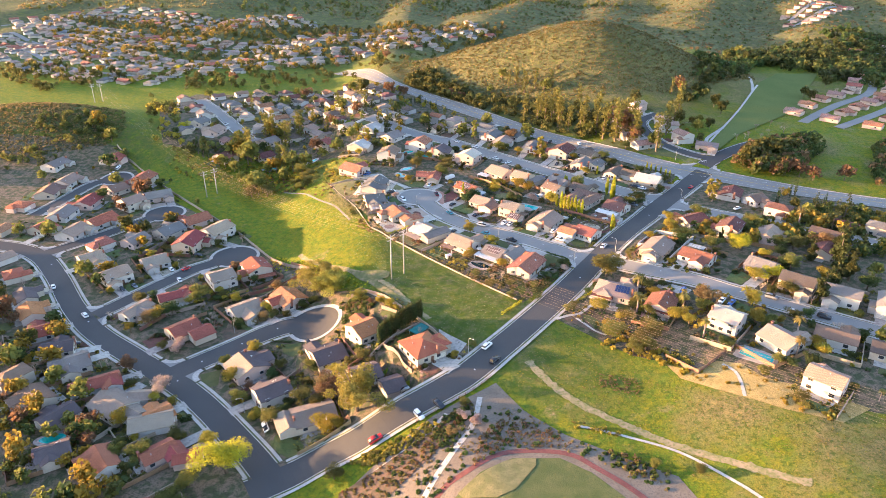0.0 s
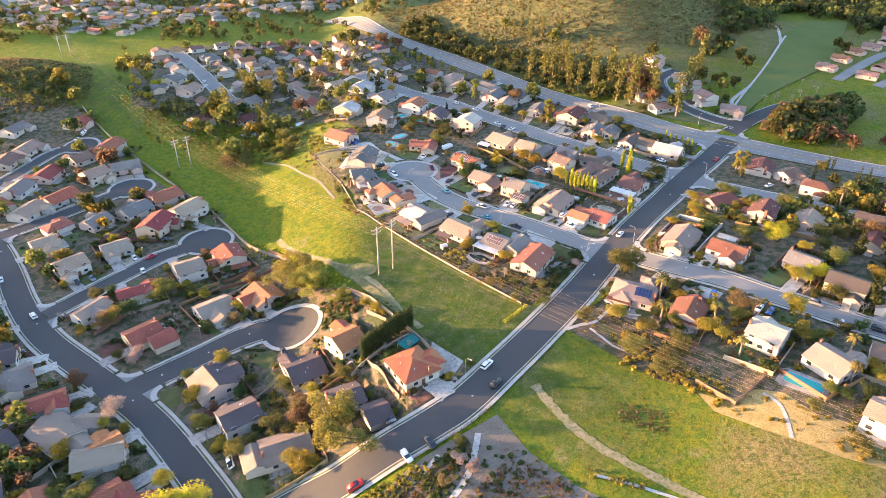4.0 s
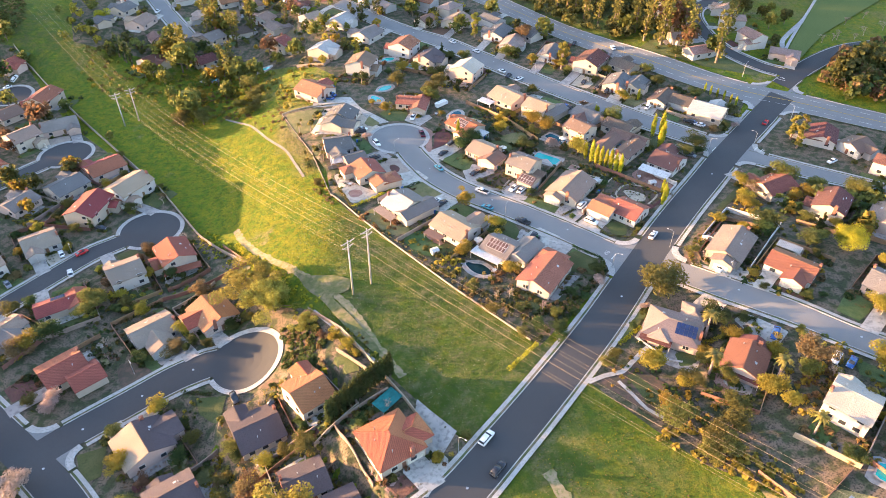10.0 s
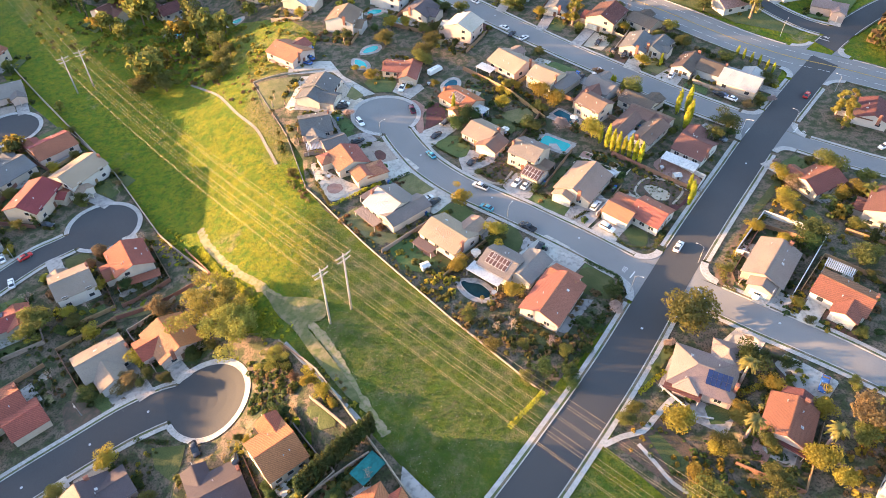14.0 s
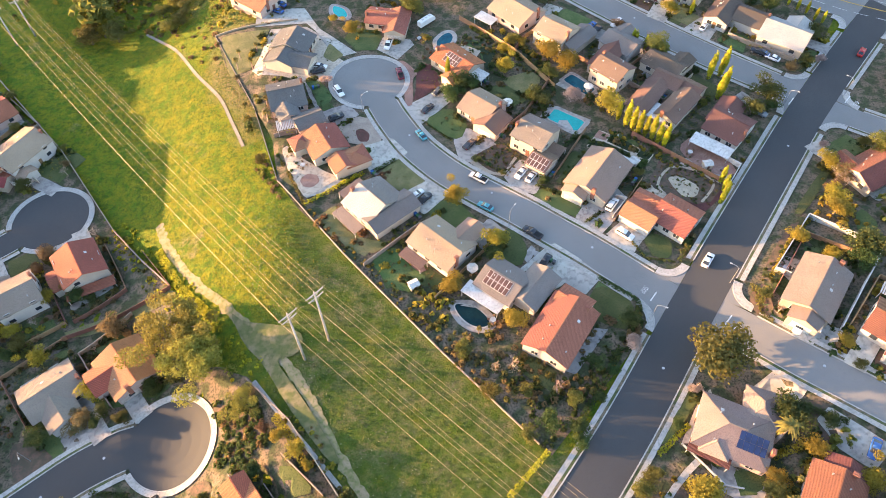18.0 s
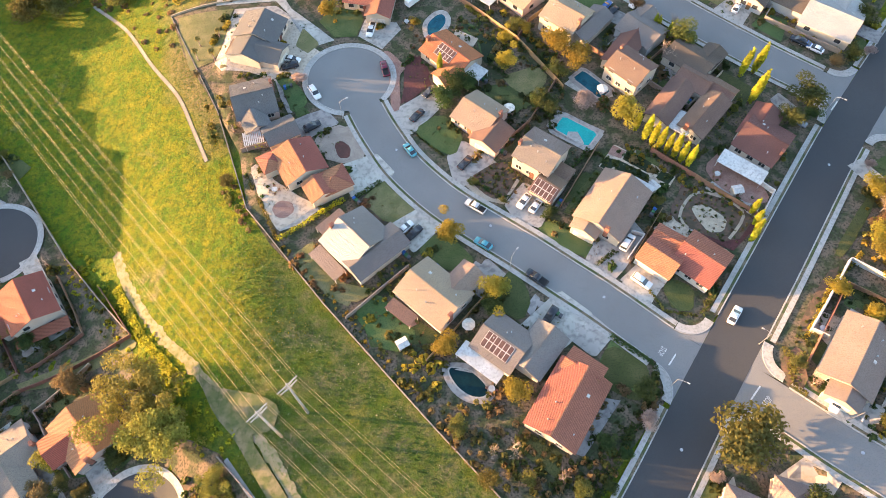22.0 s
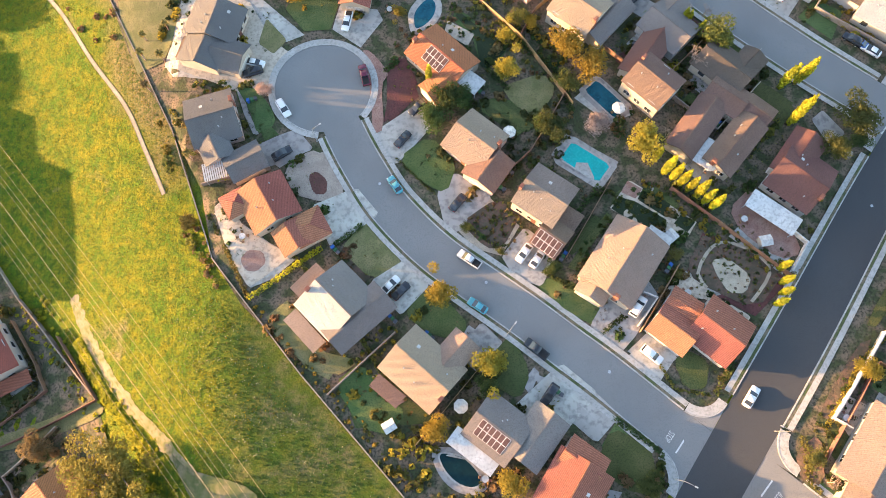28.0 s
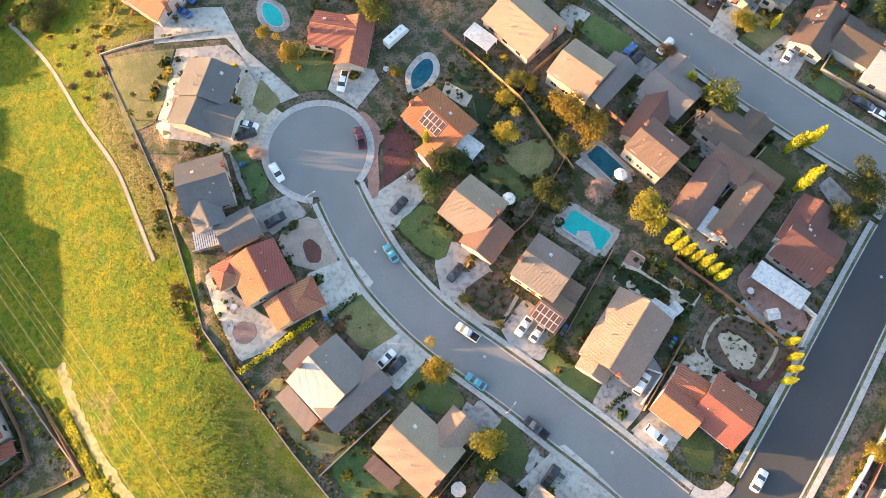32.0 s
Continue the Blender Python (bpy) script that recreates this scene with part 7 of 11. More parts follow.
drape("paved_yard", [(82.9, 177.8), (87.5, 181.9), (99.0, 172.4), (95.5, 166.9)], 0.224, DRIVE, 3.0, "pale concrete paving beside the house", "paved yard")
drape("lawn", [(44.9, 124.2), (48.5, 129.6), (57.4, 120.6), (54.1, 114.2), (45.6, 116.9)], 0.236, LAWN, 3.0, "mown green lawn beside the house", "lawn")
drape("driveway", [(27.9, 142.6), (35.5, 139.3), (41.3, 132.6), (35.7, 129.3)], 0.248, DRIVE, 3.0, "pale concrete driveway with joints", "driveway")
drape("lawn", [(22.5, 106.4), (32.7, 99.5), (31.0, 93.3), (20.0, 101.7)], 0.260, LAWN, 3.0, "mown green lawn beside the house", "lawn")
drape("paved_yard", [(34.9, 100.1), (45.2, 113.8), (49.0, 113.0), (37.9, 98.8)], 0.200, DRIVE, 3.0, "pale concrete paving beside the house", "paved yard")
drape("paved_yard", [(-58.1, 187.8), (-51.9, 185.9), (-42.1, 178.9), (-34.3, 174.2), (-40.6, 168.7), (-46.5, 166.3), (-52.0, 172.9), (-52.6, 181.2)], 0.212, DRIVE, 3.0, "pale concrete paving beside the house", "paved yard")
drape("garden_bed", [(-49.5, 173.9), (-48.1, 176.9), (-44.6, 176.9), (-42.9, 173.8), (-44.8, 170.8), (-47.8, 170.6)], 0.224, MULCH, 3.0, "dark red bark garden bed", "garden bed")
drape("lawn", [(-42.1, 158.3), (-36.3, 162.7), (-34.1, 159.6), (-36.4, 156.3), (-28.6, 148.0), (-20.7, 147.0), (-24.4, 141.4), (-30.4, 144.3)], 0.236, DRYLAWN, 3.0, "dry straw-green lawn", "lawn")
drape("lawn", [(-21.7, 177.7), (-15.7, 185.0), (-6.2, 170.7), (-12.3, 167.8)], 0.248, DRYLAWN, 3.0, "dry straw-green lawn", "lawn")
drape("driveway", [(-10.3, 168.3), (-5.2, 172.3), (0.3, 166.1), (-6.1, 159.3)], 0.260, DRIVE, 3.0, "pale concrete driveway with joints", "driveway")
drape("lawn", [(-20.4, 137.7), (-13.8, 143.1), (-0.2, 133.8), (4.5, 130.2), (-17.3, 129.1)], 0.200, LAWN, 3.0, "mown green lawn beside the house", "lawn")
drape("patio", [(-13.7, 139.9), (-11.4, 143.1), (-5.5, 135.7), (-6.9, 133.9)], 0.212, PATIOBRICK, 3.0, "reddish brick patio", "patio")
drape("lawn", [(-4.2, 161.2), (1.8, 163.6), (6.1, 157.1), (0.8, 154.3)], 0.224, LAWN, 3.0, "mown green lawn beside the house", "lawn")
drape("garden_bed", [(46.2, 59.7), (55.2, 63.9), (59.5, 68.1), (67.9, 58.3), (69.1, 49.4), (61.9, 44.2), (53.0, 53.2)], 0.236, PLANTED, 3.0, "brown sloping garden bed with scattered shrubs", "garden bed")
drape("lawn", [(56.2, 61.9), (59.4, 63.0), (66.3, 53.0), (63.7, 48.9), (60.4, 50.5)], 0.248, TURF, 3.0, "flat mown green turf", "lawn")
drape("lawn", [(74.4, 70.5), (79.1, 71.5), (81.2, 68.5), (78.6, 65.2), (74.6, 65.1)], 0.260, TURF, 3.0, "flat mown green turf", "lawn")
drape("paved_yard", [(69.3, 75.8), (82.3, 67.5), (78.1, 61.4), (69.1, 67.1)], 0.200, DRIVE, 3.0, "pale concrete paving beside the house", "paved yard")
drape("lawn", [(108.9, 41.1), (115.1, 37.8), (105.7, 30.7), (102.7, 36.3)], 0.212, LAWN, 3.0, "mown green lawn beside the house", "lawn")
drape("paved_yard", [(-13.3, 54.5), (-0.4, 41.7), (-6.2, 31.1), (-14.6, 40.6)], 0.224, DRIVE, 3.0, "pale concrete paving beside the house", "paved yard")
drape("patio", [(-25.2, 31.9), (-17.4, 26.2), (-20.5, 21.6), (-26.6, 28.3)], 0.236, PATIOBRICK, 3.0, "reddish brick patio", "patio")
drape("lawn", [(-95.0, 70.2), (-84.0, 71.1), (-83.2, 57.5), (-92.0, 63.9)], 0.248, LAWN, 3.0, "mown green lawn beside the house", "lawn")
drape("lawn", [(-129.4, 47.4), (-120.5, 51.2), (-117.8, 39.5), (-122.9, 36.7)], 0.260, LAWN, 3.0, "mown green lawn beside the house", "lawn")
drape("lawn", [(-90.4, 44.2), (-80.6, 42.7), (-79.7, 34.6), (-86.9, 37.0)], 0.200, LAWN, 3.0, "mown green lawn beside the house", "lawn")
drape("patio", [(83.1, 65.7), (90.4, 58.3), (84.6, 51.3), (82.4, 59.3)], 0.212, PATIOBRICK, 3.0, "reddish brick patio", "patio")
drape("lawn", [(129.4, 62.4), (136.7, 57.6), (133.9, 52.2), (127.5, 56.0)], 0.224, TURF, 3.0, "flat mown green turf", "lawn")
drape("paved_yard", [(-75.6, 234.9), (-73.7, 257.1), (-52.5, 255.9), (-44.8, 242.1), (-37.9, 236.6), (-42.4, 227.2), (-52.1, 224.4), (-77.4, 234.7)], 0.287, PAVETAN, 3.0, "tan concrete paving beside the house", "paved yard", edge=0.08)
drape("paved_yard", [(-58.2, 189.2), (-55.0, 192.3), (-49.5, 183.7), (-39.9, 177.2), (-35.2, 175.6), (-42.6, 169.3), (-47.1, 166.3), (-54.0, 177.5)], 0.299, PAVETAN, 3.0, "tan concrete paving beside the house", "paved yard", edge=0.08)
drape("lawn", [(-91.0, 256.7), (-73.7, 256.1), (-75.9, 238.3), (-83.8, 235.3)], 0.311, DRYLAWN, 3.0, "dry straw-green lawn", "lawn", edge=0.2)
drape("lawn", [(-22.8, 177.0), (-15.1, 182.5), (-4.1, 173.4), (-13.3, 167.3)], 0.323, DRYLAWN, 3.0, "dry straw-green lawn", "lawn", edge=0.2)
drape("lawn", [(-42.1, 158.6), (-34.6, 163.0), (-28.0, 149.2), (-16.0, 146.1), (-23.3, 141.8), (-37.0, 149.4)], 0.335, DRYLAWN, 3.0, "dry straw-green lawn", "lawn", edge=0.2)
drape("lawn", [(-54.8, 227.2), (-48.9, 226.2), (-43.7, 219.8), (-41.8, 214.5), (-47.2, 210.9), (-50.2, 219.8)], 0.347, TURF, 3.0, "flat mown green turf", "lawn", edge=0.2)
drape("lawn", [(9.5, 249.5), (12.1, 251.3), (24.3, 237.2), (21.6, 231.7), (16.1, 242.4)], 0.275, TURF, 3.0, "flat mown green turf", "lawn", edge=0.2)
drape("lawn", [(17.1, 218.2), (22.1, 221.6), (33.1, 214.0), (24.9, 210.8)], 0.287, TURF, 3.0, "flat mown green turf", "lawn", edge=0.2)
drape("lawn", [(52.8, 190.3), (55.3, 191.9), (64.7, 185.2), (62.0, 181.2), (51.7, 186.2)], 0.299, TURF, 3.0, "flat mown green turf", "lawn", edge=0.2)
drape("lawn", [(60.7, 191.8), (63.1, 193.4), (71.1, 187.2), (68.4, 184.3)], 0.311, TURF, 3.0, "flat mown green turf", "lawn", edge=0.2)
drape("lawn", [(38.7, 175.3), (47.0, 184.7), (49.2, 183.1), (40.9, 172.9)], 0.323, TURF, 3.0, "flat mown green turf", "lawn", edge=0.2)
drape("lawn", [(95.1, 221.5), (98.7, 224.1), (107.2, 215.9), (103.2, 210.7), (97.6, 216.1)], 0.335, TURF, 3.0, "flat mown green turf", "lawn", edge=0.2)
drape("lawn", [(16.5, 145.5), (23.4, 152.7), (28.0, 142.4), (24.8, 135.3), (17.8, 139.7)], 0.347, TURF, 3.0, "flat mown green turf", "lawn", edge=0.2)
drape("garden_path", [(-54.2, 225.3), (-52.6, 225.8), (-50.1, 218.0), (-46.9, 211.7), (-48.4, 211.2), (-51.7, 218.0)], 0.275, DRIVE, 3.0, "pale concrete garden path", "garden path", edge=0.08)
drape("garden_path", [(10.0, 151.5), (12.3, 155.2), (15.3, 152.9), (12.2, 147.8)], 0.287, DRIVE, 3.0, "pale concrete garden path", "garden path", edge=0.08)
drape("garden_path", [(25.7, 139.6), (28.8, 143.8), (30.2, 142.3), (27.5, 136.7)], 0.299, DRIVE, 3.0, "pale concrete garden path", "garden path", edge=0.08)
drape("garden_path", [(55.8, 183.5), (59.0, 185.7), (63.1, 192.6), (64.2, 191.9), (60.5, 184.7), (56.3, 181.9)], 0.311, DRIVE, 3.0, "pale concrete garden path", "garden path", edge=0.08)
drape("driveway", [(-49.1, 207.6), (-35.9, 212.9), (-30.8, 206.6), (-43.1, 201.4), (-47.9, 202.5)], 0.323, DRIVE, 3.0, "pale concrete driveway with joints", "driveway", edge=0.08)
drape("driveway", [(-31.1, 189.3), (-18.3, 194.7), (-11.7, 186.5), (-25.0, 176.9)], 0.335, DRIVE, 3.0, "pale concrete driveway with joints", "driveway", edge=0.08)
drape("driveway", [(-14.1, 167.5), (-3.9, 173.9), (2.4, 169.0), (1.5, 165.3), (-5.7, 158.1), (-9.5, 161.8)], 0.347, DRIVE, 3.0, "pale concrete driveway with joints", "driveway", edge=0.08)
drape("driveway", [(-15.4, 210.3), (-0.5, 220.5), (5.4, 215.1), (-7.6, 200.6)], 0.275, DRIVE, 3.0, "pale concrete driveway with joints", "driveway", edge=0.08)
drape("driveway", [(4.2, 192.4), (9.6, 198.3), (19.7, 191.3), (13.4, 182.2), (6.8, 179.9)], 0.287, DRIVE, 3.0, "pale concrete driveway with joints", "driveway", edge=0.08)
drape("driveway", [(21.5, 173.6), (28.2, 181.7), (37.0, 174.1), (31.9, 164.9), (24.9, 167.4)], 0.299, DRIVE, 3.0, "pale concrete driveway with joints", "driveway", edge=0.08)
drape("driveway", [(47.3, 162.1), (58.7, 169.1), (62.4, 161.7), (55.3, 151.1), (50.4, 146.0), (43.0, 151.4)], 0.311, DRIVE, 3.0, "pale concrete driveway with joints", "driveway", edge=0.08)
drape("driveway", [(51.5, 144.7), (59.1, 151.5), (65.6, 146.2), (60.5, 139.4)], 0.323, DRIVE, 3.0, "pale concrete driveway with joints", "driveway", edge=0.08)
drape("driveway", [(65.9, 245.2), (73.7, 253.1), (80.8, 243.7), (74.2, 237.0)], 0.335, DRIVE, 3.0, "pale concrete driveway with joints", "driveway", edge=0.08)
drape("driveway", [(20.4, 131.5), (35.8, 144.9), (44.8, 137.0), (36.5, 128.0), (27.8, 124.8)], 0.347, DRIVE, 3.0, "pale concrete driveway with joints", "driveway", edge=0.08)
drape("driveway", [(8.4, 147.6), (15.7, 155.9), (21.3, 150.0), (15.0, 142.2)], 0.275, DRIVE, 3.0, "pale concrete driveway with joints", "driveway", edge=0.08)
drape("driveway", [(99.6, 252.4), (108.6, 259.6), (116.1, 255.3), (107.1, 242.5)], 0.287, DRIVE, 3.0, "pale concrete driveway with joints", "driveway", edge=0.08)
drape("driveway", [(110.7, 211.9), (114.4, 214.9), (119.7, 207.7), (114.9, 203.2)], 0.299, DRIVE, 3.0, "pale concrete driveway with joints", "driveway", edge=0.08)
drape("driveway", [(52.2, 268.0), (45.6, 272.2), (41.1, 266.8), (46.3, 261.8)], 0.311, DRIVE, 3.0, "pale concrete driveway with joints", "driveway", edge=0.08)
drape("driveway", [(32.6, 134.7), (39.8, 141.6), (49.9, 131.3), (43.5, 124.6)], 0.323, DRIVE, 3.0, "pale concrete driveway with joints", "driveway", edge=0.08)
drape("patio", [(-17.7, 238.2), (-15.2, 238.1), (-9.2, 230.3), (-11.7, 226.7), (-10.7, 212.2), (-13.9, 210.5), (-15.0, 226.8)], 0.335, PATIOBRICK, 3.0, "reddish brick patio", "patio", edge=0.2)
drape("patio", [(-49.8, 174.1), (-47.6, 176.9), (-43.7, 176.4), (-42.5, 173.2), (-45.0, 170.6), (-48.1, 171.0)], 0.347, PATIOBRICK, 3.0, "reddish brick patio", "patio", edge=0.2)
drape("patio", [(-14.4, 141.0), (-11.8, 143.1), (-4.1, 135.8), (-7.0, 134.4)], 0.275, PATIOBRICK, 3.0, "reddish brick patio", "patio", edge=0.2)
drape("patio", [(84.0, 185.7), (91.1, 192.2), (100.2, 180.6), (101.8, 172.5), (95.5, 171.0), (86.2, 179.2)], 0.287, PATIOBRICK, 3.0, "reddish brick patio", "patio", edge=0.2)
drape("lawn", [(-23.3, 140.4), (-16.0, 146.1), (-10.0, 137.3), (-4.1, 132.9), (-8.4, 127.4), (-15.7, 128.9)], 0.299, LAWN, 3.0, "mown green lawn with a soft edge", "lawn", edge=0.2)
drape("lawn", [(-4.9, 157.8), (-1.1, 163.9), (5.0, 163.7), (13.1, 154.4), (6.3, 151.6), (1.9, 153.2)], 0.311, LAWN, 3.0, "mown green lawn with a soft edge", "lawn", edge=0.2)
drape("lawn", [(-6.6, 203.3), (2.3, 210.0), (10.2, 201.0), (6.9, 191.8), (-1.0, 196.3)], 0.323, LAWN, 3.0, "mown green lawn with a soft edge", "lawn", edge=0.2)
drape("lawn", [(32.8, 163.0), (38.3, 167.5), (47.4, 159.7), (44.1, 154.5), (36.3, 159.2)], 0.335, LAWN, 3.0, "mown green lawn with a soft edge", "lawn", edge=0.2)
drape("lawn", [(64.3, 144.6), (68.2, 147.5), (73.6, 144.5), (72.0, 137.4), (67.1, 137.5)], 0.347, LAWN, 3.0, "mown green lawn with a soft edge", "lawn", edge=0.2)
drape("lawn", [(42.9, 118.6), (47.2, 128.7), (56.6, 123.8), (57.9, 115.8), (52.7, 112.0)], 0.275, LAWN, 3.0, "mown green lawn with a soft edge", "lawn", edge=0.2)
drape("garden_bed", [(-21.9, 172.2), (-16.5, 174.5), (-13.4, 168.8), (-17.9, 165.8)], 0.287, PLANTED, 3.0, "brown garden bed with low planting", "garden bed", edge=0.2)
drape("garden_bed", [(10.7, 183.4), (21.0, 190.5), (27.0, 184.5), (22.0, 175.8), (17.4, 175.9)], 0.299, PLANTED, 3.0, "brown garden bed with low planting", "garden bed", edge=0.2)
drape("garden_bed", [(70.7, 170.0), (77.2, 180.1), (96.5, 167.9), (87.4, 157.4), (72.4, 165.3)], 0.311, PLANTED, 3.0, "brown garden bed with low planting", "garden bed", edge=0.2)
drape("garden_bed", [(-39.5, 200.5), (-31.7, 206.5), (-27.6, 204.7), (-20.9, 192.6), (-27.2, 190.2), (-36.0, 192.8)], 0.323, GRAVEL, 3.0, "pale gravel garden bed", "garden bed", edge=0.2)
drape("garden_bed", [(77.3, 171.1), (81.5, 172.1), (87.4, 166.5), (85.2, 162.0), (80.9, 162.1), (78.3, 167.0)], 0.335, GRAVEL, 3.0, "pale gravel garden bed", "garden bed", edge=0.2)
drape("garden_bed", [(-32.2, 198.4), (-29.9, 199.9), (-26.6, 197.0), (-26.8, 192.7), (-30.4, 192.8)], 0.347, MULCH, 3.0, "dark red bark garden bed", "garden bed", edge=0.2)
drape("garden_bed", [(-10.1, 232.2), (-7.6, 236.8), (-0.8, 228.1), (-2.5, 220.9), (-9.1, 213.9), (-9.9, 217.5)], 0.275, MULCH, 3.0, "dark red bark garden bed", "garden bed", edge=0.2)
drape("paved_yard", [(64.8, 163.9), (70.5, 168.4), (76.5, 162.1), (85.8, 155.9), (83.9, 153.0), (74.8, 160.7), (67.5, 160.8)], 0.287, PAVETAN, 3.0, "tan concrete paving beside the house", "paved yard", edge=0.08)
drape("paved_yard", [(68.9, 204.3), (78.6, 205.9), (85.3, 195.6), (77.1, 192.4)], 0.299, PAVETAN, 3.0, "tan concrete paving beside the house", "paved yard", edge=0.08)
drape("paved_yard", [(100.9, 130.5), (105.0, 135.2), (109.6, 132.6), (103.8, 124.7)], 0.311, PAVETAN, 3.0, "tan concrete paving beside the house", "paved yard", edge=0.08)
drape("paved_yard", [(62.7, 78.4), (68.7, 88.5), (73.8, 93.7), (74.0, 90.4), (64.6, 78.4)], 0.323, PAVETAN, 3.0, "tan concrete paving beside the house", "paved yard", edge=0.08)
drape("paved_yard", [(73.1, 74.3), (85.3, 75.6), (82.9, 71.9), (74.5, 72.3)], 0.335, PAVETAN, 3.0, "tan concrete paving beside the house", "paved yard", edge=0.08)
drape("lawn", [(114.3, 141.3), (116.8, 143.5), (123.8, 138.4), (121.4, 133.9), (114.0, 139.0)], 0.347, TURF, 3.0, "flat mown green turf", "lawn", edge=0.2)
drape("lawn", [(98.6, 128.0), (106.9, 124.4), (102.9, 118.2), (97.7, 121.3)], 0.275, TURF, 3.0, "flat mown green turf", "lawn", edge=0.2)
drape("lawn", [(74.1, 70.9), (78.1, 72.2), (82.6, 70.5), (79.9, 65.6), (75.0, 67.2)], 0.287, TURF, 3.0, "flat mown green turf", "lawn", edge=0.2)
drape("driveway", [(96.1, 110.2), (101.6, 117.0), (112.7, 108.7), (107.5, 101.5)], 0.299, DRIVE, 3.0, "pale concrete driveway with joints", "driveway", edge=0.08)
drape("driveway", [(84.0, 93.1), (92.3, 98.4), (98.4, 92.0), (93.4, 86.1), (87.8, 90.3)], 0.311, DRIVE, 3.0, "pale concrete driveway with joints", "driveway", edge=0.08)
drape("driveway", [(97.7, 83.4), (101.9, 86.7), (108.4, 80.4), (113.2, 75.5), (108.0, 70.1), (100.7, 76.2)], 0.323, DRIVE, 3.0, "pale concrete driveway with joints", "driveway", edge=0.08)
drape("garden_bed", [(97.3, 130.9), (110.4, 148.0), (114.9, 149.4), (100.0, 129.2)], 0.335, PLANTED, 3.0, "brown garden bed with low planting", "garden bed", edge=0.2)
drape("garden_bed", [(90.7, 122.0), (97.2, 126.7), (95.6, 113.9), (91.0, 115.6)], 0.347, PLANTED, 3.0, "brown garden bed with low planting", "garden bed", edge=0.2)
drape("garden_bed", [(94.2, 88.0), (100.7, 88.6), (105.6, 81.2), (99.7, 76.7), (92.8, 77.1)], 0.275, PLANTED, 3.0, "brown garden bed with low planting", "garden bed", edge=0.2)
drape("garden_bed", [(-55.1, -33.6), (-29.3, -22.2), (-12.2, -10.6), (-0.7, 3.5), (1.0, -0.3), (-12.1, -22.3), (-28.4, -36.6), (-34.3, -39.6)], 0.287, PLANTED, 3.0, "brown garden bed with low planting", "garden bed", edge=0.2)
drape("lawn", [(-8.1, -46.5), (2.0, -37.5), (13.6, -31.0), (24.7, -31.6), (10.9, -49.8)], 0.299, DRYLAWN, 3.0, "dry trampled park lawn", "lawn", edge=0.2)
drape("lawn", [(56.9, 78.5), (70.3, 96.0), (72.8, 93.7), (59.8, 78.5)], 0.311, LAWN, 3.0, "mown green lawn with a soft edge", "lawn", edge=0.2)
drape("lawn", [(133.1, 152.3), (136.6, 154.9), (138.5, 147.2), (133.4, 142.3), (130.0, 143.9)], 0.323, LAWN, 3.0, "mown green lawn with a soft edge", "lawn", edge=0.2)
drape("lawn", [(113.2, 152.9), (130.9, 174.2), (133.4, 172.3), (116.4, 151.9)], 0.335, LAWN, 3.0, "mown green lawn with a soft edge", "lawn", edge=0.2)
drape("lawn", [(-112.1, 107.0), (-104.4, 108.6), (-96.0, 98.8), (-105.7, 97.2)], 0.347, LAWN, 3.0, "mown green lawn with a soft edge", "lawn", edge=0.2)
drape("lawn", [(-44.2, 75.1), (-39.4, 74.8), (-32.4, 67.7), (-39.4, 66.6)], 0.275, LAWN, 3.0, "mown green lawn with a soft edge", "lawn", edge=0.2)
drape("lawn", [(-127.7, 126.7), (-91.3, 137.9), (-87.7, 134.9), (-92.7, 131.8), (-124.4, 123.0)], 0.287, DRYLAWN, 3.0, "dry straw-green lawn", "lawn", edge=0.2)
drape("driveway", [(-117.0, 90.0), (-109.1, 96.3), (-100.1, 88.3), (-108.7, 82.3)], 0.299, DRIVE, 3.0, "pale concrete driveway with joints", "driveway", edge=0.08)
drape("garden_bed", [(-69.1, 95.6), (-52.0, 93.8), (-48.0, 82.6), (-55.0, 82.5), (-65.3, 91.7)], 0.311, PLANTED, 3.0, "brown garden bed with low planting", "garden bed", edge=0.2)
drape("garden_bed", [(-71.2, 72.9), (-65.6, 74.7), (-62.1, 70.2), (-69.3, 70.1)], 0.323, PLANTED, 3.0, "brown garden bed with low planting", "garden bed", edge=0.2)
drape("garden_bed", [(-131.2, 87.1), (-123.6, 89.2), (-113.3, 81.7), (-123.6, 73.5)], 0.335, PLANTED, 3.0, "brown garden bed with low planting", "garden bed", edge=0.2)
drape("bare_ground", [(-66.6, 124.2), (-60.7, 119.5), (-45.7, 116.1), (-40.7, 112.8), (-42.2, 106.6), (-49.0, 106.0), (-38.3, 92.6), (-26.1, 75.3), (-29.0, 74.4), (-42.5, 90.6), (-52.5, 105.2), (-59.6, 112.0)], 0.347, TRODDEN, 3.0, "trodden bare earth below the poles", "bare ground", edge=0.2)
drape("lawn", [(-46.6, 249.2), (-40.1, 241.8), (-43.8, 237.0), (-48.5, 240.6)], 0.365, DRYLAWN, 3.0, "small dry lawn beside the drive", "lawn", edge=0.08)
drape("lawn", [(10.4, 249.0), (12.4, 249.4), (25.3, 236.1), (21.9, 232.6), (19.4, 230.9), (17.5, 231.9), (16.7, 238.3), (16.1, 242.4), (13.5, 244.4)], 0.365, DARKTURF, 2.0, "flat very dark artificial turf", "lawn", edge=0.1)
drape("patio", [(8.2, 247.2), (16.1, 242.1), (13.9, 238.4), (7.0, 243.4)], 0.372, PAVETAN, 3.0, "tan concrete patio behind the house", "patio", edge=0.05)
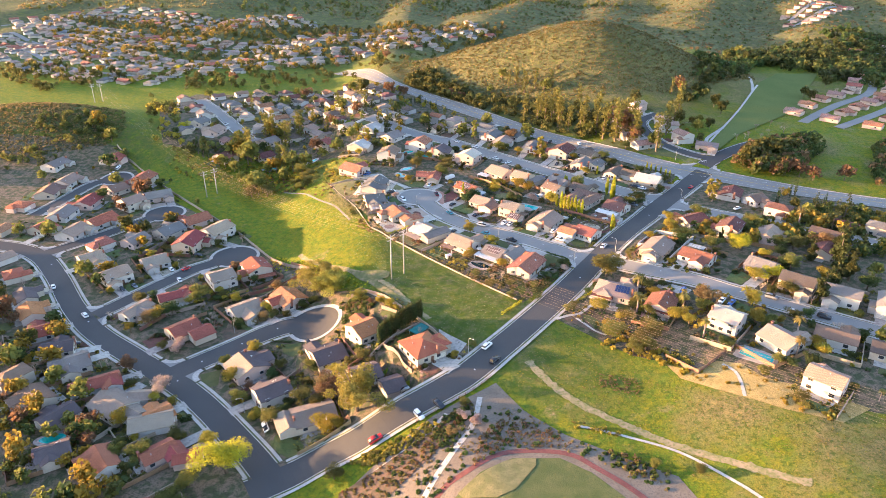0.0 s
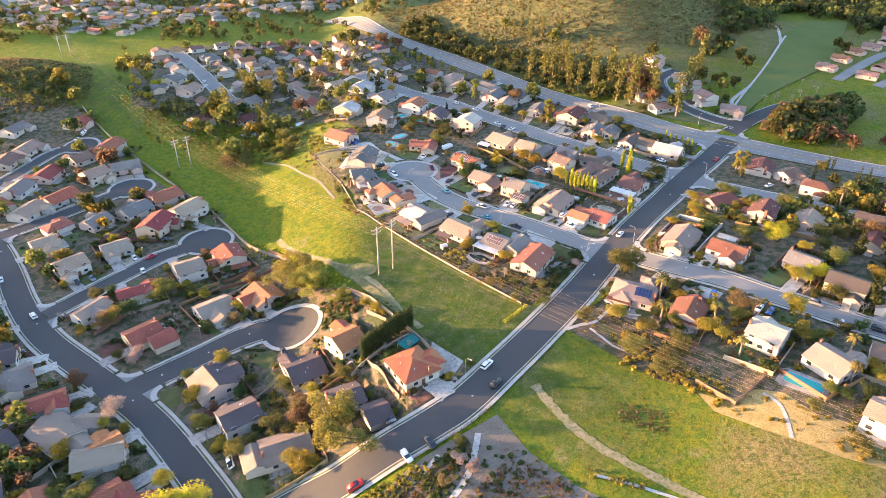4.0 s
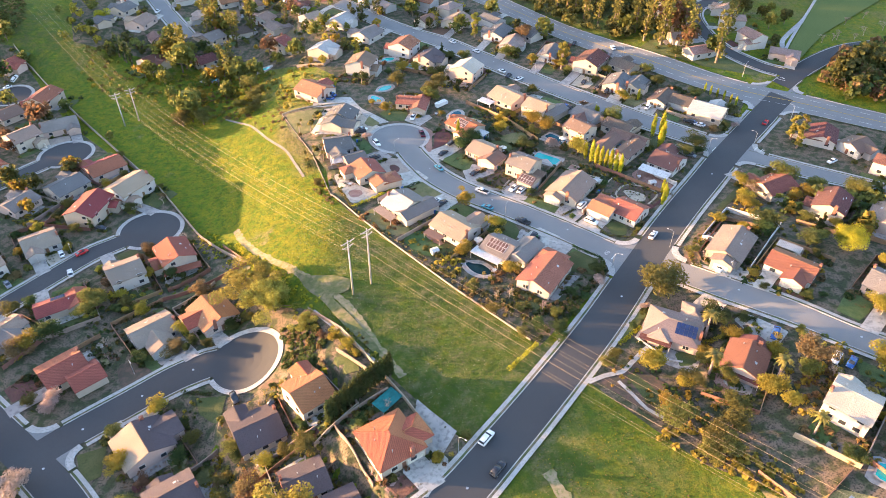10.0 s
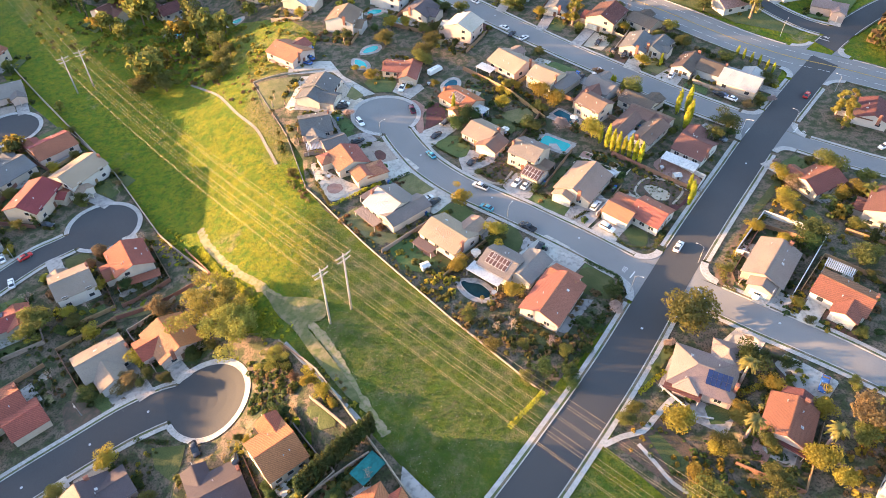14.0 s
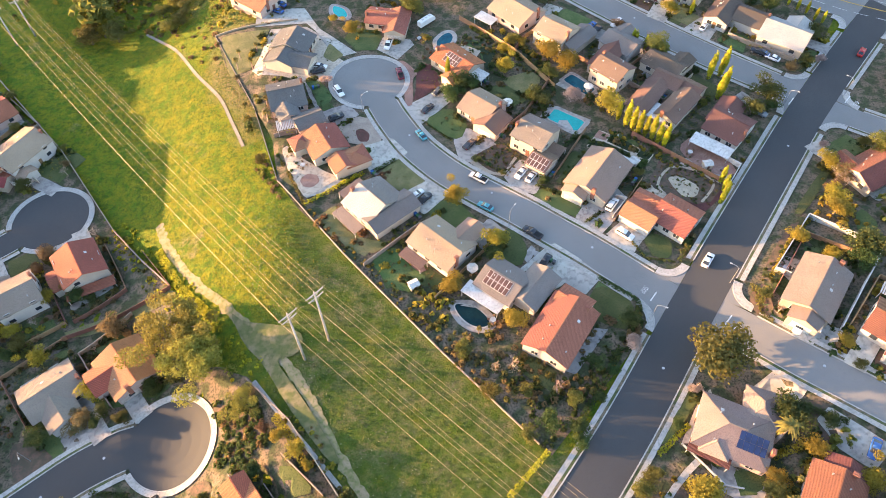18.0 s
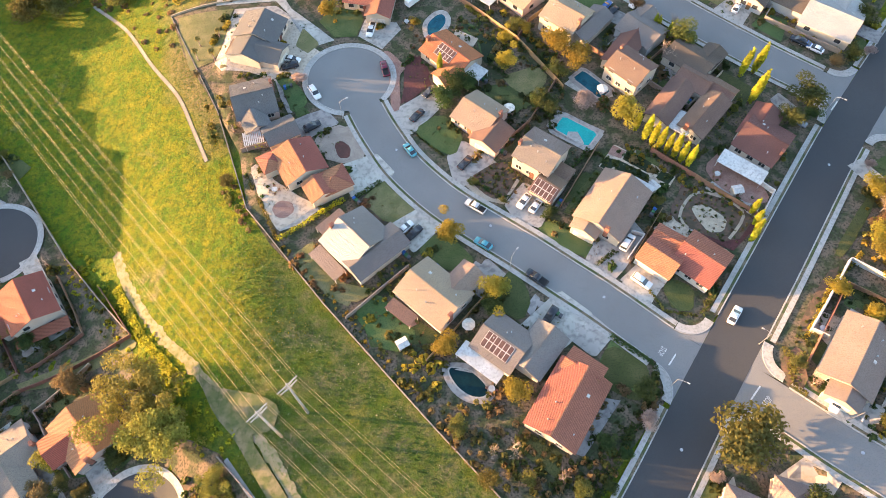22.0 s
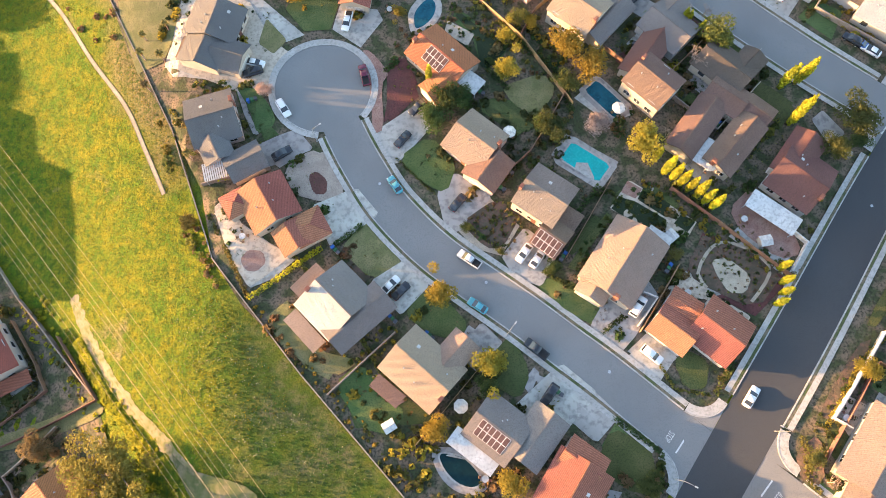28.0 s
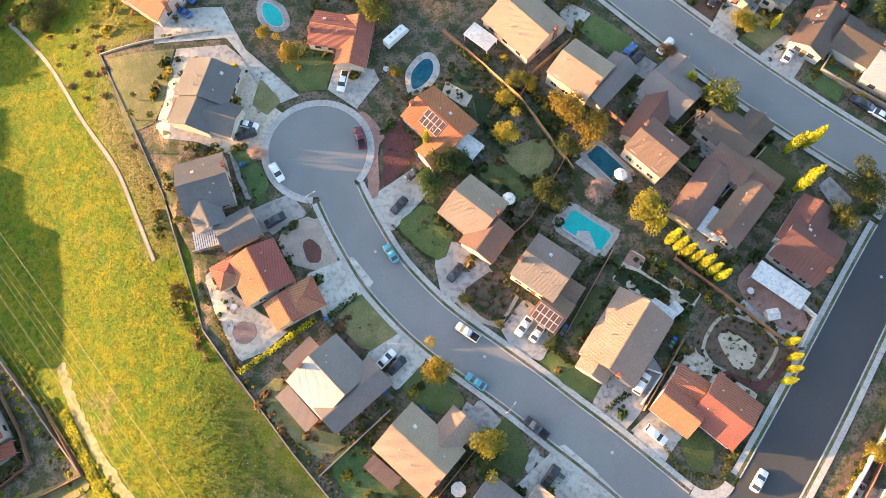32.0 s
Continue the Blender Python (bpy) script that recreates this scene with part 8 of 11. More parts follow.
drape("lawn", [(17.4, 219.4), (21.5, 221.0), (31.5, 211.9), (30.6, 209.4), (26.0, 213.0), (22.2, 216.6)], 0.365, LAWN, 2.0, "narrow green lawn behind the house", "lawn", edge=0.15)
drape("lawn", [(23.3, 224.4), (35.5, 228.4), (39.3, 222.9), (33.2, 213.6), (26.3, 219.0)], 0.379, DRYLAWN, 3.0, "patchy olive grass in the back garden", "lawn", edge=0.2)
drape("garden_path", [(57.5, 194.5), (74.8, 182.0), (72.1, 178.0), (63.6, 178.6), (60.0, 181.0), (51.5, 186.3)], 0.365, PAVETAN, 3.0, "pale concrete paths round the turf beds", "garden path", edge=0.04)
for bed, lift in (([(54.8, 189.4), (58.5, 188.2), (66.6, 182.7), (64.4, 179.7), (60.1, 181.3), (53.6, 185.0), (51.9, 186.3)], 0.379), ([(61.1, 192.0), (68.2, 187.1), (66.3, 183.5), (59.3, 188.7)], 0.386), ([(71.0, 184.4), (74.3, 181.8), (71.9, 179.1), (68.5, 181.6)], 0.393)):
    drape("lawn", bed, lift, DARKTURF, 2.0, "flat very dark artificial turf between pale paths", "lawn", edge=0.03)
drape("patio", [(57.0, 194.2), (60.8, 191.7), (58.8, 188.9), (54.9, 190.9)], 0.400, PATIOBRICK, 3.0, "small brick patio beside the turf", "patio", edge=0.04)
drape("lawn", [(50.6, 185.1), (52.0, 183.9), (45.3, 175.1), (41.2, 169.1), (39.0, 169.9), (44.8, 178.2)], 0.407, LAWN, 2.0, "narrow side lawn along the fence", "lawn", edge=0.06)
# ---- power line ----
def power_pole(x, y, tall, turn):
    p = holder("power_pole", x, y, h(x, y), turn)
    tagged(p, "tall pale grey steel power pole with two crossarms", "power pole", "power poles of the line")
    part("pole", Geo().tube((0, 0, -1), (0, 0, tall + 0.6), 0.42, 0.24, 12).mesh("pole", POLE, True), p)
    ends = []
    for z, w in ((tall - 0.3, 2.9), (tall - 2.3, 2.4)):
        part("crossarm", Geo().box(-0.13, -w, z - 0.12, 0.13, w, z + 0.12).mesh("crossarm", POLE), p)
        for s in (-1, 1):
            part("brace", Geo().tube((0, s * w * 0.7, z - 0.1), (0, 0, z - 1.3), 0.06, 0.06, 6).mesh("brace", METAL), p)
            part("insulator", Geo().tube((0, s * w, z + 0.1), (0, s * w, z + 0.3), 0.12, 0.06, 8).tube((0, s * w, z + 0.3), (0, s * w, z + 0.55), 0.14, 0.08, 8).mesh("insulator", METAL), p)
            ends.append(p.matrix_basis @ Vector((0, s * w, z + 0.55)))
    part("insulator", Geo().tube((0, 0, tall + 0.6), (0, 0, tall + 1.0), 0.12, 0.08, 8).mesh("insulator", METAL), p)
    ends.append(p.matrix_basis @ Vector((0, 0, tall + 1.0)))
    return ends


def span(a_ends, b_ends, sag):
    top = new("power_line")
    tagged(top, "thin bright power wires sagging between two poles", "power wires", "spans of the power line")
    for a, b in zip(a_ends, b_ends):
        g = Geo()
        pts = [a.lerp(b, k / 24) - Vector((0, 0, sag * 4 * (k / 24) * (1 - k / 24))) for k in range(25)]
        flat = (b - a).to_2d().normalized()
        side = Vector((-flat.y, flat.x, 0)) * 0.024
        up = Vector((0, 0, 0.024))
        for p in pts:
            g.v += [tuple(p + side), tuple(p + up), tuple(p - side), tuple(p - up)]
        g.f = [(4 * i + k, 4 * i + (k + 1) % 4, 4 * i + 4 + (k + 1) % 4, 4 * i + 4 + k) for i in range(24) for k in range(4)]
        part("wire", g.mesh("wire", WIRE), top)


for row in (((178, -82, 26), (-39.7, 105.3, 26), (-200, 279, 21), (-397, 515, 20), (-560, 760, 20)), ((184, -74, 26), (-33.3, 111.4, 26.5), (-194, 286, 21), (-391, 521, 20), (-553, 766, 20))):
    made = []
    for i, (x, y, tall) in enumerate(row):
        a, b = row[max(0, i - 1)], row[min(len(row) - 1, i + 1)]
        made.append(power_pole(x, y, tall, math.degrees(math.atan2(b[1] - a[1], b[0] - a[0]))))
    for a, b in zip(made, made[1:]):
        span(a, b, 5.5)


# ---- street lamps, signs, markings ----
def street_lamp(x, y):
    d, rx, ry, rn = nearest_road(x, y)
    turn = math.degrees(math.atan2(ry - y, rx - x))
    p = holder("street_lamp", x, y, h(x, y), turn)
    tagged(p, "slim pale street lamp with a curved arm over the road", "street lamp", "street lamps")
    part("pole", Geo().tube((0, 0, -0.4), (0, 0, 8.0), 0.13, 0.07, 8).mesh("pole", METAL), p)
    part("arm", Geo().tube((0, 0, 7.9), (1.0, 0, 8.7), 0.06, 0.05, 6).tube((1.0, 0, 8.7), (2.4, 0, 8.9), 0.05, 0.04, 6).mesh("arm", METAL), p)
    part("lamp_head", Geo().box(2.2, -0.16, 8.82, 2.95, 0.16, 8.98).mesh("lamp_head", TRIM), p)
    part("base", Geo().tube((0, 0, -0.2), (0, 0, 0.5), 0.22, 0.18, 8).mesh("base", POLE), p)


for x, y in ((-30, 209), (22.1, 152.1), (127, 206), (61.7, 116), (103, 106), (0, 34), (87, 127), (182, 240), (-122, 82.4), (106, 313), (170, 284), (-176.8, 153.7), (-100, 20), (-60, 3), (152, 212), (50, 297)):
    street_lamp(x, y)


def stop_mark(x, y, turn):
    t = bpy.data.curves.new("stop_marking", "FONT")
    t.body, t.size, t.align_x, t.extrude = "STOP", 1.15, "CENTER", 0.005
    t.materials.append(PAINT)
    ob = new("stop_marking", t)
    ob.matrix_basis = pose(x, y, h(x, y) + 0.45, 0, 0, turn) @ Matrix.Diagonal((1.0, 2.0, 1, 1))
    tagged(ob, "white word painted on the asphalt before the junction", "road marking", kind="structure")
    m = pose(x, y, h(x, y) + 0.45, 0, 0, turn)
    tagged(new("stop_bar", Geo().box(-2.4, 3.9, -0.01, 2.4, 4.3, 0.005, m).mesh("stop_bar", PAINT)), "white stop bar across the lane", "road marking", kind="structure")


stop_mark(61.0, 126.5, -128)
stop_mark(128.0, 211.6, -130)
stop_mark(86.0, 111.0, 48)
stop_mark(155.6, 207.0, 48)
stop_mark(193.5, 283.0, 140)

# lane lines of the main road between the fields and the wide road beyond
for off, mat, dash in ((0.0, YELLOW, 0), (0.28, YELLOW, 0), (-5.2, PAINT, 1), (5.2, PAINT, 1)):
    g = Geo()
    ln_ = sides(LINES["art"], off)
    a, b = sides(ln_, 0.09), sides(ln_, -0.09)
    ribbon(g, a, b, 0.38, 0.38, (lambda i: i % 3 == 2) if dash else None)
    tagged(new("lane_line", g.mesh("lane_line", mat)), "painted lane line on the wide road", "road marking", kind="structure")


def manhole(x, y):
    g = Geo().tube((x, y, h(x, y) + 0.2), (x, y, h(x, y) + 0.375), 0.42, 0.42, 16)
    tagged(new("manhole_cover", g.mesh("manhole_cover", METAL)), "round iron manhole cover in the asphalt", "manhole cover", "manhole covers")


for f_ in (0.25, 0.5, 0.75):
    for rn in ("main", "north", "upper", "right1", "cds1", "left"):
        p = LINES[rn][int(len(LINES[rn]) * f_)]
        manhole(p[0] + 1.2, p[1] + 0.8)


# ---- pools ----
def water_material():
    m = material("pool_water", (0.008, 0.30, 0.28), (0.008, 0.26, 0.25), 0.06, grain=2, patch=0.6, bump=0.1, third=(0.015, 0.33, 0.31), spec=0.5)
    d = material("deep_pool_water", (0.012, 0.055, 0.08), (0.018, 0.085, 0.115), 0.06, grain=2, patch=0.6, bump=0.1, third=(0.015, 0.085, 0.125), spec=0.1)
    k = material("dark_pool_water", (0.006, 0.018, 0.022), (0.008, 0.028, 0.032), 0.06, grain=2, patch=0.6, bump=0.1, third=(0.006, 0.02, 0.025), spec=0.1)
    return m, d, k


WATERS = water_material()


def pool(x, y, turn, L, W, round_=True, deep=0, deck=2.0):
    top = new("swimming_pool")
    c, s = math.cos(radians(turn)), math.sin(radians(turn))
    n = 28

    def outline(grow):
        out = []
        for k in range(n):
            a = 6.2832 * k / n
            u, v = math.cos(a), math.sin(a)
            if round_:
                px, py = u * (L / 2 + grow) * (1 + 0.12 * math.sin(2 * a + 0.6)), v * (W / 2 + grow) * (1 + 0.22 * math.cos(a) * abs(u))
            else:
                q = max(abs(u), abs(v))
                px, py = u / q * (L / 2 + grow), v / q * (W / 2 + grow)
            out.append((x + px * c - py * s, y + px * s + py * c))
        return out
    tagged(top, f"{'dark blue' if deep else 'turquoise'} {'kidney-shaped' if round_ else 'rectangular'} swimming pool with a pale paved edge", "swimming pool", "garden pools")
    z = h(x, y)
    for name, o, lift, mat in (("deck", outline(deck), 0.24, DRIVE), ("coping", outline(0.45), 0.30, CONCRETE), ("water", outline(0.0), 0.34, WATERS[deep])):
        g = Geo()
        g.add([(px, py, max(h(px, py), z) + lift if name != "deck" else h(px, py) + lift) for px, py in o], [tuple(range(n))])
        part(name, g.mesh(name, mat), top)


for px, py, turn_, pl, pw, rnd, dp, dk in POOLS:
    pool(px, py, turn_, pl, pw, bool(rnd), dp, dk)


def patio_cover(x, y, turn, L, W, tall, mat, words, slats=False):
    top = holder("patio_cover", x, y, h(x, y), turn)
    tagged(top, words, "patio cover", "patio covers")
    if slats:
        for i in range(int(L / 0.6)):
            part("slat", Geo().box(-L / 2 + 0.6 * i, -W / 2, tall, -L / 2 + 0.6 * i + 0.4, W / 2, tall + 0.1).mesh("slat", mat), top)
    else:
        part("roof_sheet", Geo().box(-L / 2, -W / 2, tall, L / 2, W / 2, tall + 0.14, pose(0, 0, 0, 3)).mesh("roof_sheet", mat), top)
    for a in (-1, 1):
        for b in (-1, 1):
            part("post", Geo().box(a * (L / 2 - 0.3) - 0.08, b * (W / 2 - 0.3) - 0.08, -1.2, a * (L / 2 - 0.3) + 0.08, b * (W / 2 - 0.3) + 0.08, tall).mesh("post", TRIM), top)


patio_cover(-30.6, 154.0, -47, 12, 4.4, 3.2, ROOF["tan"], "tan sheet patio cover beside the house")
patio_cover(-29.9, 167.0, 45, 9.6, 5.4, 3.2, ROOF["tan"], "tan sheet patio cover behind the house")
patio_cover(-68.5, 237.6, -105, 7.3, 4.6, 3.2, ROOF["brown"], "tan patio roof on the paved yard")
patio_cover(-8.8, 138.3, -40, 9.0, 4.0, 3.2, ROOF["brown"], "brown boarded patio cover beside the house")
patio_cover(40.3, 183.0, -36, 5.5, 5.6, 3.2, ROOF["brown"], "brown patio roof between house and garage")
patio_cover(14.9, 225.0, -40, 6.0, 5.4, 3.2, VINYL, "white sheet patio cover behind the house")
patio_cover(68.4, 75.0, -29, 10.8, 3.6, 3.1, ROOF["darkred"], "dark red tiled porch roof before the house")
patio_cover(91.4, 56.9, -36, 11.0, 3.6, 3.0, ROOF["darkred"], "dark red tiled porch roof before the house")
patio_cover(-121.7, 141.8, 27, 16.5, 4.2, 3.4, ROOF["red"], "red tiled porch roof on white posts")
patio_cover(129.4, 117.2, -38, 9.5, 4.6, 3.2, VINYL, "white slatted patio cover behind the house", True)
patio_cover(12.8, 123.4, -38, 13.6, 5.0, 3.2, VINYL, "flat white patio cover beside the pool")
patio_cover(94.6, 183.6, -38, 14.6, 5.6, 3.2, VINYL, "flat white patio cover behind the house")
patio_cover(18.7, 259.7, -41, 9.0, 5.2, 3.0, VINYL, "white sheet patio cover behind the house")


def motorhome(x, y, turn):
    p = holder("motorhome", x, y, h(x, y) + 0.25, turn)
    tagged(p, "white motorhome parked on the side yard", "motorhome")
    part("body", loft([(-4.2, ring(1.15, 0.6, 2.9)), (-4.0, ring(1.2, 0.5, 3.0)), (3.0, ring(1.2, 0.5, 3.0)), (4.0, ring(1.15, 0.5, 2.2)), (4.4, ring(1.0, 0.6, 1.4))]).mesh("body", CAR_PAINT["white"]), p)
    part("windscreen", Geo().box(3.2, -1.0, 1.6, 3.95, 1.0, 2.3).mesh("windscreen", GLASS), p)
    for a in (-2.5, -0.5, 1.5):
        part("roof_hatch", Geo().box(a, -0.4, 3.0, a + 0.8, 0.4, 3.2).mesh("roof_hatch", VINYL), p)
    for sx in (-2.2, 2.8):
        for sy in (-1, 1):
            w = part("wheel", WHEEL_ME, p)
            w.matrix_basis = pose(sx, sy * 1.05, 0.36)


motorhome(-6.5, 262, 45)


# ---- field: paths, drain, park ----
field_rng = random.Random(77)
def path_strip(name, pts, width, lift, mat, label, category):
    line = smooth_line(pts)
    g = Geo()
    if mat is DIRT:
        line = smooth_line(pts, 1.2)
    lanes = [sides(line, width / 2 - width * j / 3) for j in range(4)]
    if mat is DIRT:
        lanes = [[(p[0] + field_rng.gauss(0, 0.28), p[1] + field_rng.gauss(0, 0.28)) for p in lane] for lane in lanes]
    for a, b in zip(lanes, lanes[1:]):
        ribbon(g, a, b, lift, lift)
    return tagged(new(name, g.mesh(name, mat)), label, category, kind="structure")


path_strip("dirt_track", [(-104, 168), (-97, 156), (-89, 146), (-80, 136), (-72.6, 130), (-60.6, 119), (-49.5, 109), (-38, 95), (-28, 78), (-18, 64)], 3.0, 0.09, DIRT, "worn dirt track along the edge of the field", "track")
path_strip("dirt_track", [(26, 27), (34.2, 10.2), (42.9, -2.3), (54.9, -13.4), (76, -30), (110, -52)], 3.4, 0.09, DIRT, "worn dirt track through the grass", "track")
path_strip("drain", [(-139, 283), (-119, 263), (-103, 241), (-89.5, 224), (-82, 210), (-74.4, 195)], 0.9, 0.14, DRAINM, "narrow concrete drain across the slope", "drain")
dl = smooth_line([(-139, 283), (-119, 263), (-103, 241), (-89.5, 224), (-82, 210), (-74.4, 195)])
for off in (0.55, -0.55):
    g = Geo()
    for a, b in zip(sides(dl, off), sides(dl, off)[1:]):
        m = Matrix.Translation((*a, h(*a)))
        w = Vector((b[0] - a[0], b[1] - a[1], h(*b) - h(*a)))
        n = Vector((-w.y, w.x, 0)).normalized() * 0.1
        p = [Vector((*a, h(*a) - 0.2)) - n, Vector((*a, h(*a) - 0.2)) + n, Vector((*b, h(*b) - 0.2)) + n, Vector((*b, h(*b) - 0.2)) - n]
        g.add(p + [q + Vector((0, 0, 0.34)) for q in p], [(3, 2, 1, 0), (4, 5, 6, 7), (0, 1, 5, 4), (1, 2, 6, 5), (2, 3, 7, 6), (3, 0, 4, 7)])
    tagged(new("drain_wall", g.mesh("drain_wall", DRAINM)), "low concrete edge of the drain", "drain", kind="structure")
drape("park_ground", [(1, 6), (11, 13), (21, -5), (35, -20), (53, -33), (70, -43), (80, -75), (-55, -75), (-46, -30), (-15, -4)], 0.08, PARKSOIL, 4.0, "bare brown park soil with low planting", "ground")
drape("park_lawn", [(-14, -75), (-8, -47), (2, -37), (14, -31), (31, -32), (41, -40), (50, -52), (60, -75)], 0.13, LAWN, 4.0, "yellow-green park lawn", "lawn")
RUBBER = material("red_track", (0.15, 0.055, 0.05), grain=3, patch=0.4, bump=0.1)
path_strip("park_track", [(-24, -72), (-14, -45), (-2, -35.4), (12.8, -27.8), (33, -29.7), (43.6, -38.5), (55.7, -52), (70, -75)], 2.2, 0.16, RUBBER, "dark red curved running path", "path")
path_strip("park_path", [(3.9, 4.5), (0, -12.7), (-8, -26), (-18, -43), (-30, -70)], 2.2, 0.15, CONCRETE, "pale concrete park path", "path")
path_strip("park_path", [(-10, -4), (-20, -16), (-31, -23), (-46, -32), (-60, -50)], 1.5, 0.14, CONCRETE, "narrow winding park path", "path")
path_strip("hill_path", [(40.8, -15.6), (55.5, -21.7), (73.4, -31.4), (87, -47), (93, -56)], 1.2, 0.14, CONCRETE, "narrow pale footpath on the grass", "path")
path_strip("golf_path", [(206, 306), (210, 329), (239, 367), (273, 413), (305, 468), (330, 540)], 3.0, 0.16, CONCRETE, "pale curving footpath beside the green", "path")
drape("green", [(205, 310), (234, 357), (275, 423), (329, 510), (389, 598), (440, 601), (363, 477), (335, 428), (286, 383), (242, 342), (213, 306)], 0.7, FAIRWAY, 8.0, "smooth green fairway", "lawn")
path_strip("golf_path", [(202, 308), (223, 342), (275, 423), (322, 497)], 1.8, 0.9, CONCRETE, "pale path along the fairway", "path")
drape("verge", [(118, 325), (150, 296), (178, 285), (186, 292), (168, 312), (158, 345), (140, 350)], 0.11, LAWN, 5.0, "mown grass verge by the junction", "lawn")
wall_run((-8, 42), (-42, 87), 1.5, BLOCK, "garden_wall", "pale block wall at the edge of the field")
wall_run((-42, 87), (-57, 101), 1.5, BLOCK, "garden_wall", "pale block wall at the edge of the field")
for a, b in (((-92, 139), (-106, 152)), ((-106, 152), (-122, 168)), ((-122, 168), (-155, 209)), ((-155, 209), (-223, 279)), ((-223, 279), (-310, 372))):
    wall_run(a, b, 1.5, BLOCK, "garden_wall", "long tan block wall between gardens and field")
for a, b in (((-73, 214), (-98, 261)), ((-58, 175), (-73, 214))):
    wall_run(a, b, 0.35, BLOCK, "garden_wall", "low tan block wall between gardens and field")
for a, b in (((-98, 261), (-62, 266)), ((-32, 143), (-58, 175)), ((-32, 143), (0, 107)), ((0, 107), (26, 79))):
    wall_run(a, b, 0.7, BLOCK, "garden_wall", "tan block wall between gardens and field")

for kind, x, y, tall, on_drive in EXTRA_TREES:
    if not on_drive and math.hypot(x - 25, y - 185) > 70 and not on_road(x, y, grow=2.5) and not any(abs(q[0] - x) < 14 and math.hypot(q[0] - x, q[1] - y) < max(q[3], q[4]) / 2 for q in HOUSES) and not any(abs(q[0] - x) < 4 and abs(q[1] - y) < 4 for q in TREES):
        tree(kind, x, y, tall)

wild = random.Random(404)
for (x0, x1, y0, y1), n_, kinds in (((-300, -20, -20, 190), 70, ("olive", "gold", "green", "oak", "rust", "conifer")), ((-250, -150, 190, 300), 14, ("olive", "gold", "oak")), ((60, 250, 20, 230), 120, ("gold", "olive", "green", "oak", "conifer")), ((-80, 160, 240, 330), 34, ("gold", "olive", "green", "oak")), ((-190, 10, 262, 420), 130, ("olive", "gold", "oak", "conifer", "olive"))):
    while n_ > 0:
        x, y = wild.uniform(x0, x1), wild.uniform(y0, y1)
        n_ -= 1
        c = 0.73 * x + 0.68 * y
        if math.hypot(x - 25, y - 185) < 85 or on_road(x, y, grow=3.2) or 20 < c < 78 and x < 40 or x > -160 and y > 105 and x < -40 and c > 8 or x > 20 and y < 60 and c < 100 or any(abs(q[0] - x) < 14 and math.hypot(q[0] - x, q[1] - y) < max(q[3], q[4]) / 2 + 0.8 for q in HOUSES) or any(abs(q[0] - x) < 5 and abs(q[1] - y) < 5 for q in TREES):
            continue
        if min(abs(q[0] - x) + abs(q[1] - y) for q in HOUSES) < 40:
            tree(wild.choice(kinds), x, y, wild.uniform(5, 9.5))

# tufts and rough grass on the field, low bushes in the park and on the hill


def in_poly(x, y, poly):
    inside = False
    for (ax, ay), (bx, by) in zip(poly, poly[1:] + poly[:1]):
        if (ay > y) != (by > y) and x < (bx - ax) * (y - ay) / (by - ay) + ax:
            inside = not inside
    return inside


FIELD_POLY = [(-300, 380), (-225, 290), (-153, 215), (-105, 155), (-57, 105), (-5, 50), (22, 78), (-20, 126), (-60, 176), (-75, 214), (-95, 250), (-140, 292), (-225, 345)]
EAST_POLY = [(22, 40), (45, 55), (62, 38), (90, 14), (130, -20), (190, -40), (120, -75), (40, -20), (20, 10)]
PARK_POLY = [(1, 2), (20, -5), (35, -20), (66, -44), (66, -52), (44, -36), (33, -28), (12, -26), (-3, -34), (-16, -46), (-44, -40), (-14, -6)]
HILL_POLY = [(-90, 640), (-60, 560), (20, 470), (110, 450), (230, 450), (330, 520), (350, 600), (160, 640), (0, 620)]


def scatter(poly, n, sizes, mat, name, label, cards, flat=0.5, category="grass"):
    xs, ys = [p[0] for p in poly], [p[1] for p in poly]
    g = Geo()
    while n > 0:
        x, y = field_rng.uniform(min(xs), max(xs)), field_rng.uniform(min(ys), max(ys))
        if not in_poly(x, y, poly):
            continue
        n -= 1
        if category == "shrubs" and (wet(x, y) or on_road(x, y, grow=0.6) or any(abs(q[0] - x) < 8 and math.hypot(q[0] - x, q[1] - y) < min(q[3], q[4]) / 2 for q in HOUSES)):
            continue
        s, z = field_rng.uniform(*sizes), h(x, y) + (0.3 if category == "shrubs" else 0.0)
        for _ in range(cards):
            d = Vector((field_rng.gauss(0, 1), field_rng.gauss(0, 1), abs(field_rng.gauss(0, 0.8)))).normalized()
            card(g, (x + d.x * s * 0.7, y + d.y * s * 0.7, z + d.z * s * flat), s * field_rng.uniform(0.3, 0.5), field_rng, d)
    tagged(new(name, g.mesh(name, mat)), label, category, kind="stuff")


HILLSIDE = [(-205, 350), (-215, 325), (-150, 285), (-98, 264), (-72, 270), (-70, 298), (-92, 323), (-130, 340)]
SLOPE_POLY = [(-215, 325), (-150, 240), (-118, 188), (-96, 160), (-80, 140), (-58, 118), (-34, 135), (-60, 174), (-75, 214), (-95, 250), (-140, 292)]
FRESH = leaf("fresh_grass", (0.07, 0.12, 0.02), (0.11, 0.14, 0.025), 0.0)
TUFT = leaf("tuft_grass", (0.20, 0.185, 0.008), (0.25, 0.20, 0.012), 0.0)
STRAW = leaf("straw_grass", (0.26, 0.20, 0.08), (0.20, 0.14, 0.05), 0.0)
scatter(SLOPE_POLY, 9000, (0.12, 0.34), TUFT, "grass_tufts", "fresh wild grass tufts on the field", 5, 0.2)
